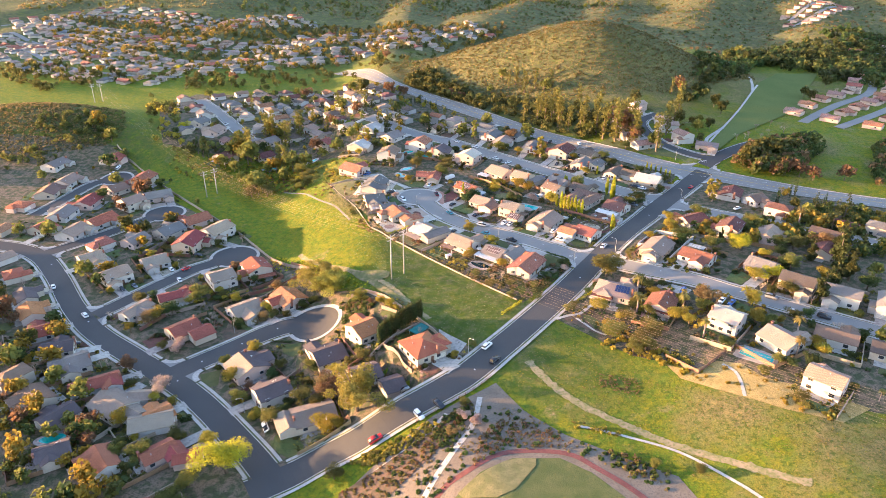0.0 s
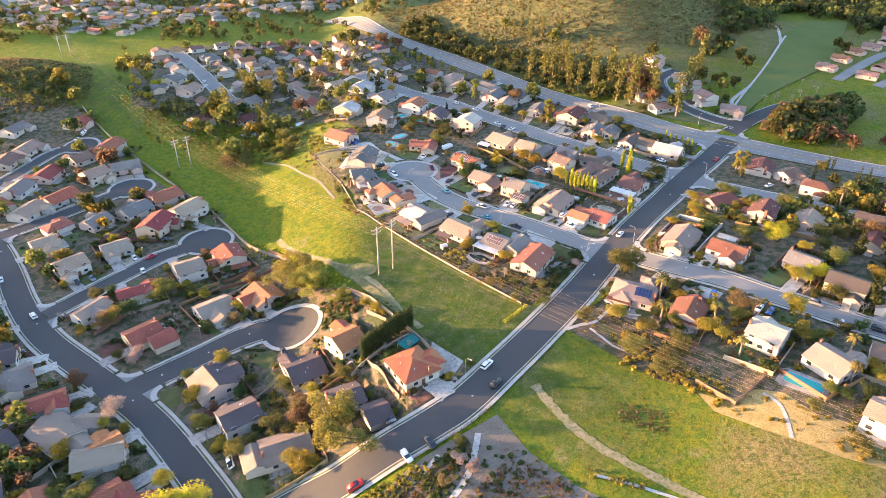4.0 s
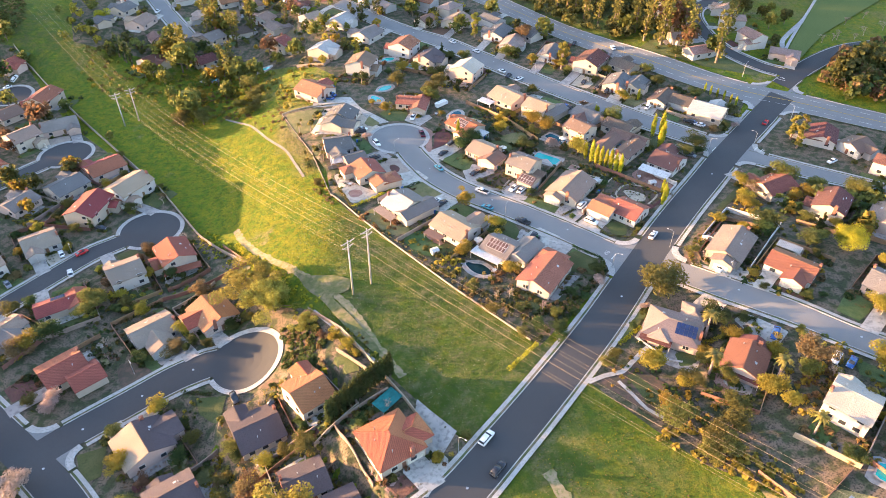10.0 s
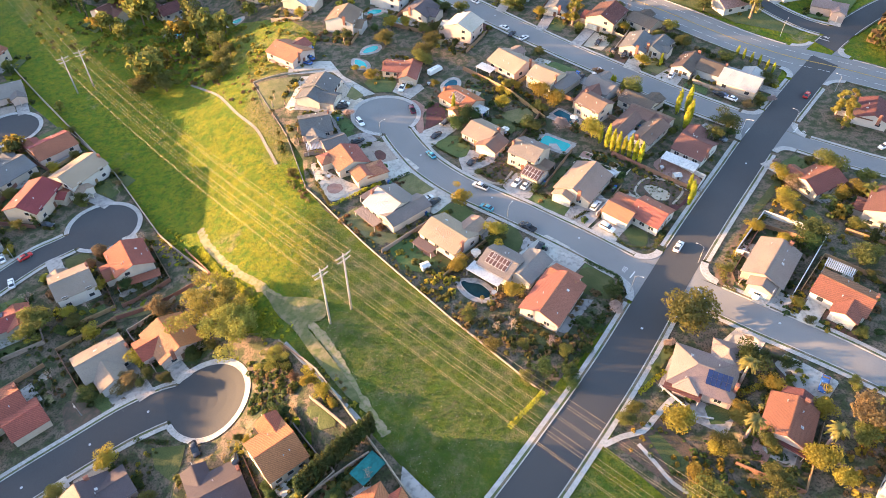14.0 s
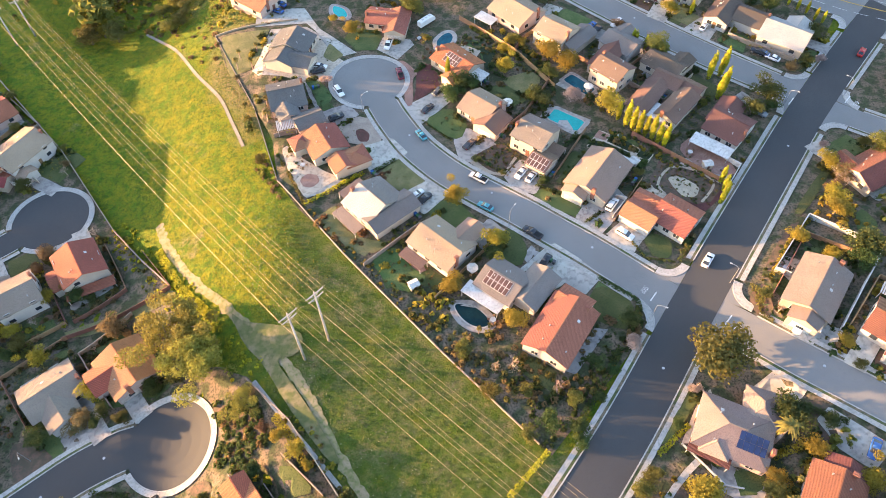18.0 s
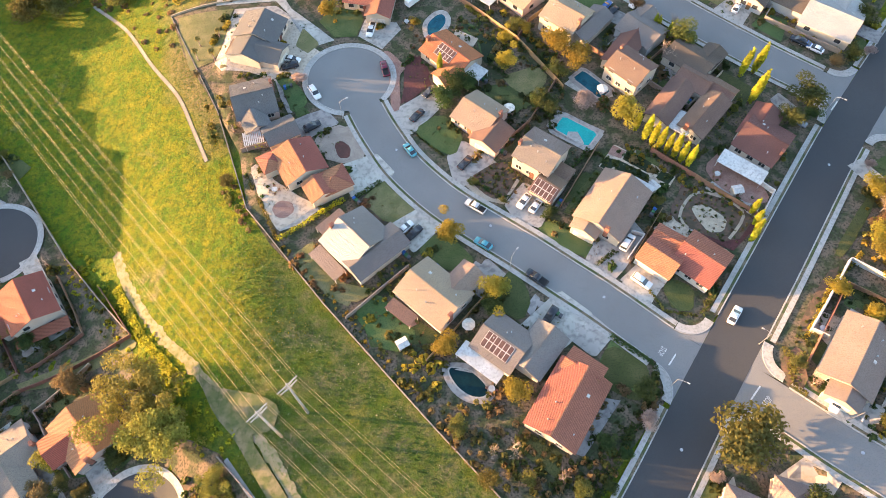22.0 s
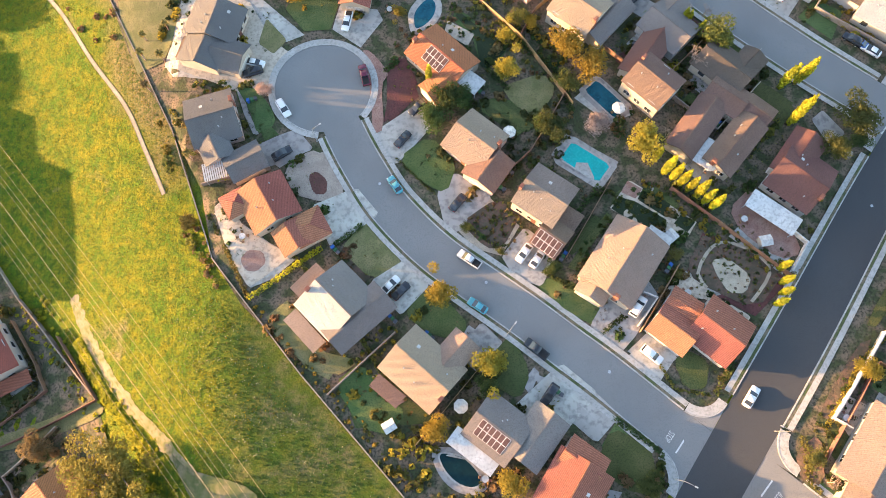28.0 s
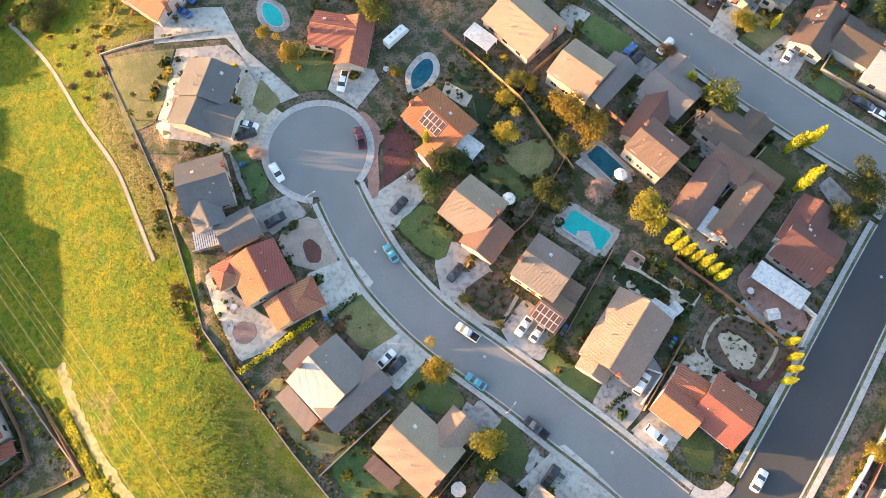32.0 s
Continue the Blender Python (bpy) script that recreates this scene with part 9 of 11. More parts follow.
scatter(SLOPE_POLY, 6000, (0.14, 0.4), FRESH, "grass_tufts", "darker green tufts on the field", 4, 0.22)
scatter(FIELD_POLY, 2600, (0.15, 0.35), FRESH, "grass_tufts", "deep green short grass tufts on the field", 5, 0.2)
LOW_POLY = [(-58, 118), (-50, 98), (-10, 52), (3, 44), (24, 76), (-22, 128), (-34, 135)]
PALE = leaf("pale_weeds", (0.42, 0.40, 0.26), (0.30, 0.30, 0.16), 0.0)
scatter(LOW_POLY, 2600, (0.15, 0.4), FRESH, "grass_tufts", "short green tufts in the trodden field", 5, 0.2)
scatter(LOW_POLY, 700, (0.12, 0.3), PALE, "grass_tufts", "pale dry weeds in the trodden field", 4, 0.2)
scatter([(-70, 135), (-50, 118), (-30, 130), (-52, 160), (-66, 172)], 500, (0.12, 0.28), PALE, "grass_tufts", "pale flowering weeds on the slope", 4, 0.2)
scatter([(88, 18), (140, -15), (190, -38), (190, -60), (120, -40), (80, -5)], 600, (0.2, 0.45), STRAW, "grass_tufts", "tall straw grass on the sunny slope", 6, 0.3)
scatter(HILLSIDE, 2200, (0.2, 0.5), STRAW, "grass_tufts", "golden dry grass on the sunny bank", 6, 0.3)
scatter(HILLSIDE, 150, (0.7, 1.8), LEAF["gold"], "bank_bushes", "golden bushes on the sunny bank", 22, 0.8, "bushes")
scatter(HILLSIDE, 120, (0.7, 1.8), LEAF["olive"], "bank_bushes", "olive bushes on the sunny bank", 22, 0.8, "bushes")
scatter(SLOPE_POLY, 900, (0.14, 0.3), STRAW, "grass_tufts", "straw-coloured grass tufts on the field", 5, 0.22)
scatter(EAST_POLY, 2200, (0.15, 0.4), STRAW, "grass_tufts", "dry straw tufts on the slope", 5, 0.2)
scatter([(44, 8), (62, 24), (80, 8), (60, -8)], 60, (0.2, 0.5), LEAF["rust"], "dry_weeds", "rust-brown dry weeds in the grass", 6, 0.4, "weeds")
scatter(EAST_POLY, 1800, (0.15, 0.4), TUFT, "grass_tufts", "green grass tufts on the slope", 5, 0.2)
scatter(PARK_POLY, 130, (0.6, 1.3), LEAF["green"], "park_bushes", "low dark bushes on the park soil", 26, 0.6, "bushes")
scatter(PARK_POLY, 260, (0.4, 0.8), LEAF["rust"], "park_bushes", "small rust-coloured bushes on the park soil", 14, 0.6, "bushes")
scatter(HILL_POLY, 4200, (0.6, 1.5), LEAF["rust"], "hill_scrub", "brown dry scrub on the hill", 6, 0.5, "scrub")
scatter(HILL_POLY, 6500, (0.7, 1.8), LEAF["olive"], "hill_scrub", "dull low scrub on the dry hill", 6, 0.5, "scrub")
KNOLL = [(-520, 360), (-400, 352), (-320, 372), (-312, 400), (-330, 440), (-420, 470), (-520, 470)]
scatter(KNOLL, 3200, (0.8, 1.9), LEAF["rust"], "hill_scrub", "brown dry scrub on the knoll", 6, 0.5, "scrub")
scatter(KNOLL, 2200, (0.7, 1.7), LEAF["oak"], "hill_scrub", "dull dark scrub on the knoll", 6, 0.5, "scrub")
FAR_HILLS = [(-120, 660), (180, 640), (420, 660), (640, 820), (1000, 1300), (1300, 2000), (-200, 2000), (-300, 1250), (120, 1050)]
scatter(FAR_HILLS, 6000, (1.6, 4.5), LEAF["rust"], "hill_scrub", "dry brown scrub on the far hills", 5, 0.45, "scrub")
scatter(FAR_HILLS, 5000, (1.6, 4.5), LEAF["oak"], "hill_scrub", "dull green scrub on the far hills", 5, 0.45, "scrub")
scatter([(-900, 1230), (-300, 1200), (-200, 2000), (-1200, 2000)], 3000, (2, 5), LEAF["rust"], "hill_scrub", "dry brown scrub on the far hills", 5, 0.45, "scrub")
BANK = [(83.8, 20.2), (91.8, 13), (104.6, 17.2), (112.8, 14), (119, 3), (130, -3), (150, -16), (135, -24), (118, -15.8), (106.8, -6.9), (97.7, -0.1), (87, 9)]
drape("dry_bank", BANK, 0.12, DRYBANK, 3.0, "steep bank of golden dry grass below the gardens", "bank")
scatter(BANK, 900, (0.15, 0.4), STRAW, "grass_tufts", "golden dry grass on the steep bank", 6, 0.3)
scatter(BANK, 45, (0.5, 1.3), LEAF["gold"], "bank_bushes", "golden bushes on the steep bank", 20, 0.8, "bushes")
scatter([(60, 38), (78, 22), (90, 10), (97, 16), (84, 32), (70, 44)], 50, (0.8, 1.9), LEAF["gold"], "bank_bushes", "golden bushes below the terraced garden", 24, 0.8, "bushes")
path_strip("garden_path", [(105.8, 14.8), (108.8, 9.4), (108.5, 2.5), (106.6, -6.3)], 1.3, 0.24, CONCRETE, "pale concrete steps down the dry bank", "path")
wall_run((85, 24), (94.5, 10.5), 1.5, WOOD, "garden_fence", "brown board fence on the slope")
wall_run((94.5, 10.5), (110, 22.6), 1.5, WOOD, "garden_fence", "brown board fence on the slope")
scatter([(53.4, 17), (69.7, 11), (68.4, 1), (53.7, 7)], 110, (0.3, 0.8), LEAF["rust"], "dry_weeds", "rust-brown dry weeds in the grass", 9, 0.5, "weeds")
scatter([(-150, 296), (-185, 312), (-160, 330), (-100, 270), (-90, 235), (-104, 245)], 46, (0.8, 1.8), LEAF["rust"], "hill_scrub", "dry brown scrub by the drain", 16, 0.6, "scrub")
scatter([(-128, 165), (-60, 100), (-52, 106), (-120, 176)], 140, (0.5, 1.0), LEAF["lime"], "grass_tufts", "bright bushy weeds along the field wall", 16, 0.7, "weeds")
scatter([(20, 84), (29, 76), (62, 112), (56, 118)], 60, (0.6, 1.1), LEAF["green"], "verge_hedge", "low hedge bushes along the pavement", 20, 0.7, "hedge")



def hedge(pts, wide, tall, kind, words):
    """A hedge of many small leaf clumps along a line."""
    g = Geo()
    for (ax, ay), (bx, by) in zip(pts, pts[1:]):
        n = math.dist((ax, ay), (bx, by))
        for _ in range(int(n * wide * 16)):
            f, o, k = field_rng.random(), field_rng.uniform(-0.5, 0.5), field_rng.random() ** 0.6
            x, y = ax + (bx - ax) * f - (by - ay) / n * o * wide, ay + (by - ay) * f + (bx - ax) / n * o * wide
            if on_road(x, y, grow=0.4):
                continue
            card(g, (x, y, h(x, y) + 0.1 + tall * k * (1 - 0.8 * o * o) * (0.85 + 0.2 * math.sin(f * n * 1.3))), field_rng.uniform(0.16, 0.32), field_rng, (o, 0.2, 0.6))
    tagged(new("hedge", g.mesh("hedge", LEAF[kind])), words, "hedge", "garden hedges")


TABLE_TOP = Geo().tube((0, 0, 0.70), (0, 0, 0.75), 0.65, 0.65, 14).mesh("tabletop", VINYL)
TABLE_LEG = Geo().tube((0, 0, 0), (0, 0, 0.70), 0.05, 0.05, 6).tube((0, 0, 0), (0, 0, 0.05), 0.3, 0.25, 10).mesh("leg", METAL)
SEAT_ME = Geo().box(-0.24, -0.24, 0.4, 0.24, 0.24, 0.46).box(-0.22, -0.22, 0, -0.18, -0.18, 0.4).box(0.18, -0.22, 0, 0.22, -0.18, 0.4).box(-0.22, 0.18, 0, -0.18, 0.22, 0.4).box(0.18, 0.18, 0, 0.22, 0.22, 0.4).mesh("seat", WOOD)
BACK_ME = Geo().box(-0.24, 0.2, 0.46, 0.24, 0.24, 0.9).mesh("backrest", WOOD)
PARASOL_ME = Geo().tube((0, 0, 2.1), (0, 0, 2.65), 1.4, 0.05, 8).mesh("canopy", GARAGE)
PARASOL_POLE = Geo().tube((0, 0, 0.75), (0, 0, 2.6), 0.03, 0.03, 6).mesh("pole", METAL)
BIN_MATS = [material(f"bin_{n}", c, rough=0.5, grain=2, patch=0.5, bump=0.05) for n, c in (("blue", (0.03, 0.10, 0.32)), ("green", (0.04, 0.12, 0.05)), ("grey", (0.09, 0.09, 0.1)))]
BIN_ME = [(loft([(-0.34, ring(0.27, 0.05, 0.95, 0.03)), (0.34, ring(0.3, 0.05, 1.0, 0.03))]).mesh("body", m), Geo().box(-0.38, -0.33, 1.0, 0.38, 0.33, 1.08).mesh("lid", m)) for m in BIN_MATS]


def patio_set(x, y):
    if on_road(x, y, grow=3):
        return
    z, turn = h(x, y) + 0.3, field_rng.uniform(0, 90)
    t = holder("patio_table", x, y, z, turn, K)
    tagged(t, "small round white garden table on the patio", "table", "garden tables")
    part("tabletop", TABLE_TOP, t), part("leg", TABLE_LEG, t)
    if field_rng.random() < 0.5:
        u = holder("parasol", x, y, z, turn, K)
        tagged(u, "pale open parasol over the garden table", "parasol", "garden parasols")
        part("canopy", PARASOL_ME, u), part("pole", PARASOL_POLE, u)
    for k in range(4):
        a = radians(turn + 90 * k)
        c = holder("garden_chair", x + math.cos(a) * K, y + math.sin(a) * K, z, turn + 90 * k - 90, K)
        tagged(c, "brown wooden garden chair at the patio table", "chair", "garden chairs")
        part("seat", SEAT_ME, c), part("backrest", BACK_ME, c)


def wheelie_bins(x, y):
    if on_road(x, y, grow=1):
        return
    near = min(HOUSES, key=lambda q: math.hypot(q[0] - x, q[1] - y))
    for k in range(3):
        a = radians(near[2])
        b = holder("wheelie_bin", x + math.cos(a) * 1.1 * k, y + math.sin(a) * 1.1 * k, h(x, y) + 0.3, near[2] + 90 + field_rng.uniform(-8, 8), K)
        tagged(b, f"{('blue', 'green', 'dark grey')[k]} plastic wheelie bin beside the house", "bin", "wheelie bins")
        part("body", BIN_ME[k][0], b), part("lid", BIN_ME[k][1], b)


def garden_shed(x, y, turn):
    s = holder("garden_shed", x, y, h(x, y) + 0.2, turn)
    tagged(s, "small pale garden shed with a low gable roof", "shed", "garden sheds")
    part("wall", Geo().box(-1.5, -1.2, -0.5, 1.5, 1.2, 2.0).mesh("wall", STUCCO[1]), s)
    for c in gable_roof(3.0, 2.4, 2.0, 0.5, over=0.25):
        part("roof_slope", slab(c, 0.08, Matrix()).mesh("roof_slope", VINYL), s)
    part("door", Geo().box(-0.45, -1.24, 0, 0.45, -1.19, 1.85).mesh("door", DOORM), s)


# ---- far neighbourhoods ----
far_rng = random.Random(31)
FAR_MESHES = []
for fk, rk in (("greytan", 1), ("slate", 0), ("pinkgrey", 2), ("tan", 1), ("tile", 2), ("grey", 1), ("brown", 3), ("pink", 3), ("tile", 3)):
    L, W = far_rng.uniform(14, 19), far_rng.uniform(10, 13)
    wg, rg = Geo(), Geo()
    wg.box(-L / 2, -W / 2, -3, L / 2, W / 2, 3.0).box(L / 2 - 7, -W / 2 - 4, -3, L / 2 - 0.5, -W / 2 + 1, 2.7)
    for c in gable_roof(L, W, 3.0, W * 0.2, hip=far_rng.random() < 0.4):
        s_ = slab(c, 0.2, Matrix())
        rg.add(s_.v, s_.f)
    for c in gable_roof(W / 2 + 4, 6.5, 2.7, 1.3):
        s_ = slab(c, 0.2, pose(L / 2 - 3.75, -W / 4 - 2, -0.05, 0, 0, 90))
        rg.add(s_.v, s_.f)
    FAR_MESHES.append((fk, L, W, wg.mesh("wall", STUCCO[rk]), rg.mesh("roof", ROOF[fk])))


JOINED = {}


def far_house(x, y, turn, reds):
    fk, L0, W0, wm, rm = far_rng.choice(FAR_MESHES[7:] if reds else FAR_MESHES[:7])
    HOUSES.append((x, y, turn, 14, 11, 0, 0, 0, 0, "", None, True, 0))
    if x < 250:
        m = pose(x, y, h(x, y) + 0.4, 0, 0, turn)
        for g, src, mat in ((0, wm, wm.materials[0]), (1, rm, rm.materials[0])):
            j = JOINED.setdefault((g, mat.name), (Geo(), mat))[0]
            j.add([m @ v.co for v in src.vertices], [tuple(p.vertices) for p in src.polygons])
        return
    t = holder("house", x, y, h(x, y) + 0.4, turn)
    tagged(t, f"distant pale stucco house with {ROOF_WORDS[fk]} roof", "house", "far houses")
    part("wall", wm, t), part("roof", rm, t)
    for s_ in (-1,):
        part("window", PLAIN_WINDOW, t).matrix_basis = pose(s_ * L0 * 0.2, W0 / 2 + 0.02, 1.6)


for line in ([(-770, 995), (-557, 820), (-423, 723), (-312, 718), (-231, 781), (-151, 803), (-34, 857)], [(-778, 1083), (-511, 919), (-329, 868), (-225, 938), (-73, 929), (50, 977)],
             [(-852, 1102), (-674, 1185), (-414, 1067), (-260, 1138)], [(-690, 880), (-560, 740), (-470, 680), (-350, 650)], [(630, 1082), (790, 1252)], [(600, 1010), (760, 1160)],
             [(316, 382), (378, 443), (447, 503), (500, 590)], [(340, 365), (410, 420), (480, 480)], [(521, 683), (611, 749), (700, 800)]):
    fl = smooth_line(line, 8)
    g = Geo()
    ribbon(g, sides(fl, 4.5), sides(fl, -4.5), 0.4, 0.4)
    tagged(new("far_road", g.mesh("far_road", ASPHALT_OLD)), "grey street of the far neighbourhood", "road", kind="structure")
    for sd, off_ in ((1, 17), (-1, 17), (1, 42), (-1, 42)):
        if off_ > 20 and line[0][0] > 250:
            continue
        run = 0.0
        for a, b in zip(fl, fl[1:]):
            run += math.dist(a, b)
            if run < 28:
                continue
            run = 0.0
            n = math.dist(a, b)
            x, y = a[0] - (b[1] - a[1]) / n * sd * off_ + far_rng.uniform(-2, 2), a[1] + (b[0] - a[0]) / n * sd * off_ + far_rng.uniform(-2, 2)
            if any(math.hypot(q[0] - x, q[1] - y) < 15 for q in HOUSES):
                continue
            far_house(x, y, math.degrees(math.atan2(b[1] - a[1], b[0] - a[0])) + far_rng.choice((0, 90)) + far_rng.uniform(-8, 8), x > 250)


for (is_roof, _), (g, mat) in JOINED.items():
    tagged(new("far_houses", g.mesh("far_houses", mat)), "roofs of the far neighbourhood" if is_roof else "pale walls of the far neighbourhood houses", "houses", kind="stuff")

for far_kind in sorted({k for k, *_ in FAR_TREES}):
    g, tr = Geo(), Geo()
    lob, _, sz = lobes_for(far_kind, far_rng)
    for k, x, y, tall in FAR_TREES:
        if k != far_kind:
            continue
        s, z, turn = tall / 9.6 * (1.45 if k in ("oak", "gold", "olive", "green", "rust") else 1.75 if k == "euc" else 1.25), h(x, y), far_rng.uniform(0, 6.28)
        c, sn = math.cos(turn), math.sin(turn)
        tr.tube((x, y, z - 0.5), (x, y, z + 5 * s), 0.3 * s, 0.15 * s, 5)
        for lx, ly, lz, lr in lob:
            for _ in range(16):
                d = Vector((far_rng.gauss(0, 1), far_rng.gauss(0, 1), far_rng.gauss(0.1, 1))).normalized()
                q = (lx + d.x * lr, ly + d.y * lr, lz + d.z * lr)
                card(g, (x + s * (q[0] * c - q[1] * sn), y + s * (q[0] * sn + q[1] * c), z + s * q[2]), s * lr * far_rng.uniform(0.3, 0.55), far_rng, d)
    mat = {"euc": "olive", "cypress": "conifer", "hedge": "conifer"}.get(far_kind, far_kind)
    tagged(new("far_trees", g.mesh("far_trees", LEAF[mat])), "distant garden and roadside trees, " + TREE_WORDS[far_kind][0], "trees", kind="stuff")
    tagged(new("far_trunks", tr.mesh("far_trunks", BARK)), "slim trunks of the distant trees", "trees", kind="stuff")


def woods(polys, n, kinds, mats, sizes, name="far_trees", label="far belt of mixed trees"):
    """Crowns past counting, as one piece."""
    for mat in mats:
        g = Geo()
        left = n // len(mats)
        for poly in polys:
            xs, ys = [p[0] for p in poly], [p[1] for p in poly]
            k = left // len(polys)
            while k > 0:
                x, y = field_rng.uniform(min(xs), max(xs)), field_rng.uniform(min(ys), max(ys))
                if not in_poly(x, y, poly) or on_road(x, y, grow=2):
                    continue
                k -= 1
                if any(abs(q[0] - x) < 9 and abs(q[1] - y) < 9 for q in HOUSES):
                    continue
                s, z = field_rng.uniform(*sizes), h(x, y)
                for _ in range(3):
                    cx, cy, cz, cr = x + field_rng.gauss(0, s * 0.25), y + field_rng.gauss(0, s * 0.25), z + s * field_rng.uniform(0.4, 1.1), s * field_rng.uniform(0.3, 0.5)
                    for _ in range(16):
                        d = Vector((field_rng.gauss(0, 1), field_rng.gauss(0, 1), field_rng.gauss(0.2, 1))).normalized()
                        card(g, (cx + d.x * cr, cy + d.y * cr, cz + d.z * cr), cr * field_rng.uniform(0.35, 0.6), field_rng, d)
        tagged(new(name, g.mesh(name, LEAF[mat])), label, "woods", kind="stuff")


woods([[(-800, 1150), (-560, 780), (-420, 690), (-200, 700), (60, 860), (100, 1000), (-400, 1160)]], 2200, 0, ("oak", "olive", "gold", "rust"), (3, 6), label="garden trees of the far neighbourhood")
woods([[(-560, 640), (-300, 580), (-90, 600), (-40, 700), (-200, 690), (-420, 660)], [(-640, 700), (-480, 560), (-440, 600), (-560, 760)]], 240, 0, ("oak", "olive"), (3, 7))
woods([[(225, 425), (300, 600), (403, 763), (508, 815), (440, 640), (380, 640), (300, 500)], [(354, 700), (500, 800), (713, 922), (800, 850), (600, 720), (400, 650)], [(430, 640), (520, 700), (620, 700), (470, 520)]], 1000, 0, ("oak", "green", "conifer"), (4, 9), label="dense belt of dark trees round the green")
woods([[(218, 262), (255, 318), (300, 332), (290, 300), (250, 256)], [(300, 240), (330, 300), (385, 350), (400, 300), (350, 225)], [(214, 275), (238, 309), (265, 321), (293, 315), (283, 284), (237, 257)]], 330, 0, ("oak", "green", "rust"), (4.0, 7.5), label="loose trees on the grass beside the wide road")
woods([[(384, 674), (607, 778), (492, 580), (404, 532), (440, 601), (400, 615)]], 160, 0, ("oak", "conifer"), (5, 10), label="tall dark trees beside the fairway")
woods([[(-335, 510), (-275, 372), (-205, 350), (-206, 384), (-262, 398), (-308, 520)]], 70, 0, ("olive", "oak", "gold"), (2.8, 6), label="mixed trees along the edge of the gardens")
woods([[(-270, 520), (-230, 400), (-140, 345), (-60, 330), (20, 420), (-60, 540), (-150, 560)]], 190, 0, ("olive", "oak", "gold", "gold"), (2.6, 5.5), name="garden_trees", label="garden trees between the houses")
woods([[(20, 430), (110, 340), (140, 350), (160, 400), (100, 450), (10, 490)], [(-60, 560), (10, 480), (20, 500), (-30, 590)]], 420, 0, ("olive", "oak", "conifer"), (3.2, 6.4), label="mixed scrubby trees beside the wide road")
woods([[(-900, 1250), (-300, 1200), (600, 1300), (1200, 1800), (-900, 1900)]], 900, 0, ("oak", "olive"), (4, 9), label="scattered trees on the far slopes")
woods([[(-400, 392), (-330, 378), (-312, 392), (-345, 412), (-410, 412)], [(-440, 300), (-330, 372), (-350, 384), (-450, 330)]], 90, 0, ("olive", "oak"), (3, 5), label="ragged trees at the foot of the knoll")
woods([[(-325, 200), (-300, 100), (-220, 60), (-170, 0), (-110, -40), (-330, -40), (-420, 100)], [(140, 150), (240, 100), (320, 150), (250, 200)]], 760, 0, ("oak", "gold", "olive", "green"), (2.8, 5.6), name="garden_trees", label="small garden trees between the houses")

# ---- massed planting ----
scatter([(-4.9, 115.6), (3.4, 116.9), (14.9, 104.8), (11.7, 95.1), (4.7, 100.8)], 20, (0.6, 1.3), LEAF["rust"], "garden_shrubs", "rust-brown bushes massed in the garden", 18, 0.8, "shrubs")
scatter([(-4.9, 115.6), (3.4, 116.9), (14.9, 104.8), (11.7, 95.1), (4.7, 100.8)], 20, (0.6, 1.3), LEAF["olive"], "garden_shrubs", "olive-green bushes massed in the garden", 18, 0.8, "shrubs")
scatter([(12.0, 104.9), (23.9, 109.0), (34.5, 98.8), (44.6, 100.0), (49.6, 105.6), (54.3, 113.5), (59.0, 120.3), (61.2, 115.6), (46.8, 95.9), (40.5, 89.3), (18.5, 89.7)], 43, (0.5, 1.4), LEAF["green"], "garden_shrubs", "dark green bushes massed in the garden", 18, 0.8, "shrubs")
scatter([(12.0, 104.9), (23.9, 109.0), (34.5, 98.8), (44.6, 100.0), (49.6, 105.6), (54.3, 113.5), (59.0, 120.3), (61.2, 115.6), (46.8, 95.9), (40.5, 89.3), (18.5, 89.7)], 43, (0.5, 1.4), LEAF["olive"], "garden_shrubs", "olive-green bushes massed in the garden", 18, 0.8, "shrubs")
scatter([(12.0, 104.9), (23.9, 109.0), (34.5, 98.8), (44.6, 100.0), (49.6, 105.6), (54.3, 113.5), (59.0, 120.3), (61.2, 115.6), (46.8, 95.9), (40.5, 89.3), (18.5, 89.7)], 43, (0.5, 1.4), LEAF["rust"], "garden_shrubs", "rust-brown bushes massed in the garden", 18, 0.8, "shrubs")
scatter([(-10.4, 125.1), (-1.1, 131.3), (5.1, 129.5), (0.4, 112.5), (-8.7, 117.2)], 13, (0.8, 1.8), LEAF["gold"], "garden_shrubs", "golden sunlit bushes massed in the garden", 18, 0.8, "shrubs")
scatter([(-10.4, 125.1), (-1.1, 131.3), (5.1, 129.5), (0.4, 112.5), (-8.7, 117.2)], 13, (0.8, 1.8), LEAF["olive"], "garden_shrubs", "olive-green bushes massed in the garden", 18, 0.8, "shrubs")
scatter([(-47.2, 164.5), (-34.0, 149.3), (-20.3, 136.8), (-4.1, 117.1), (-7.1, 115.6), (-23.3, 133.5), (-45.0, 158.9)], 35, (0.3, 0.8), LEAF["gold"], "garden_shrubs", "golden sunlit bushes massed in the garden", 18, 0.8, "shrubs")
scatter([(-47.2, 164.5), (-34.0, 149.3), (-20.3, 136.8), (-4.1, 117.1), (-7.1, 115.6), (-23.3, 133.5), (-45.0, 158.9)], 35, (0.3, 0.8), LEAF["green"], "garden_shrubs", "dark green bushes massed in the garden", 18, 0.8, "shrubs")
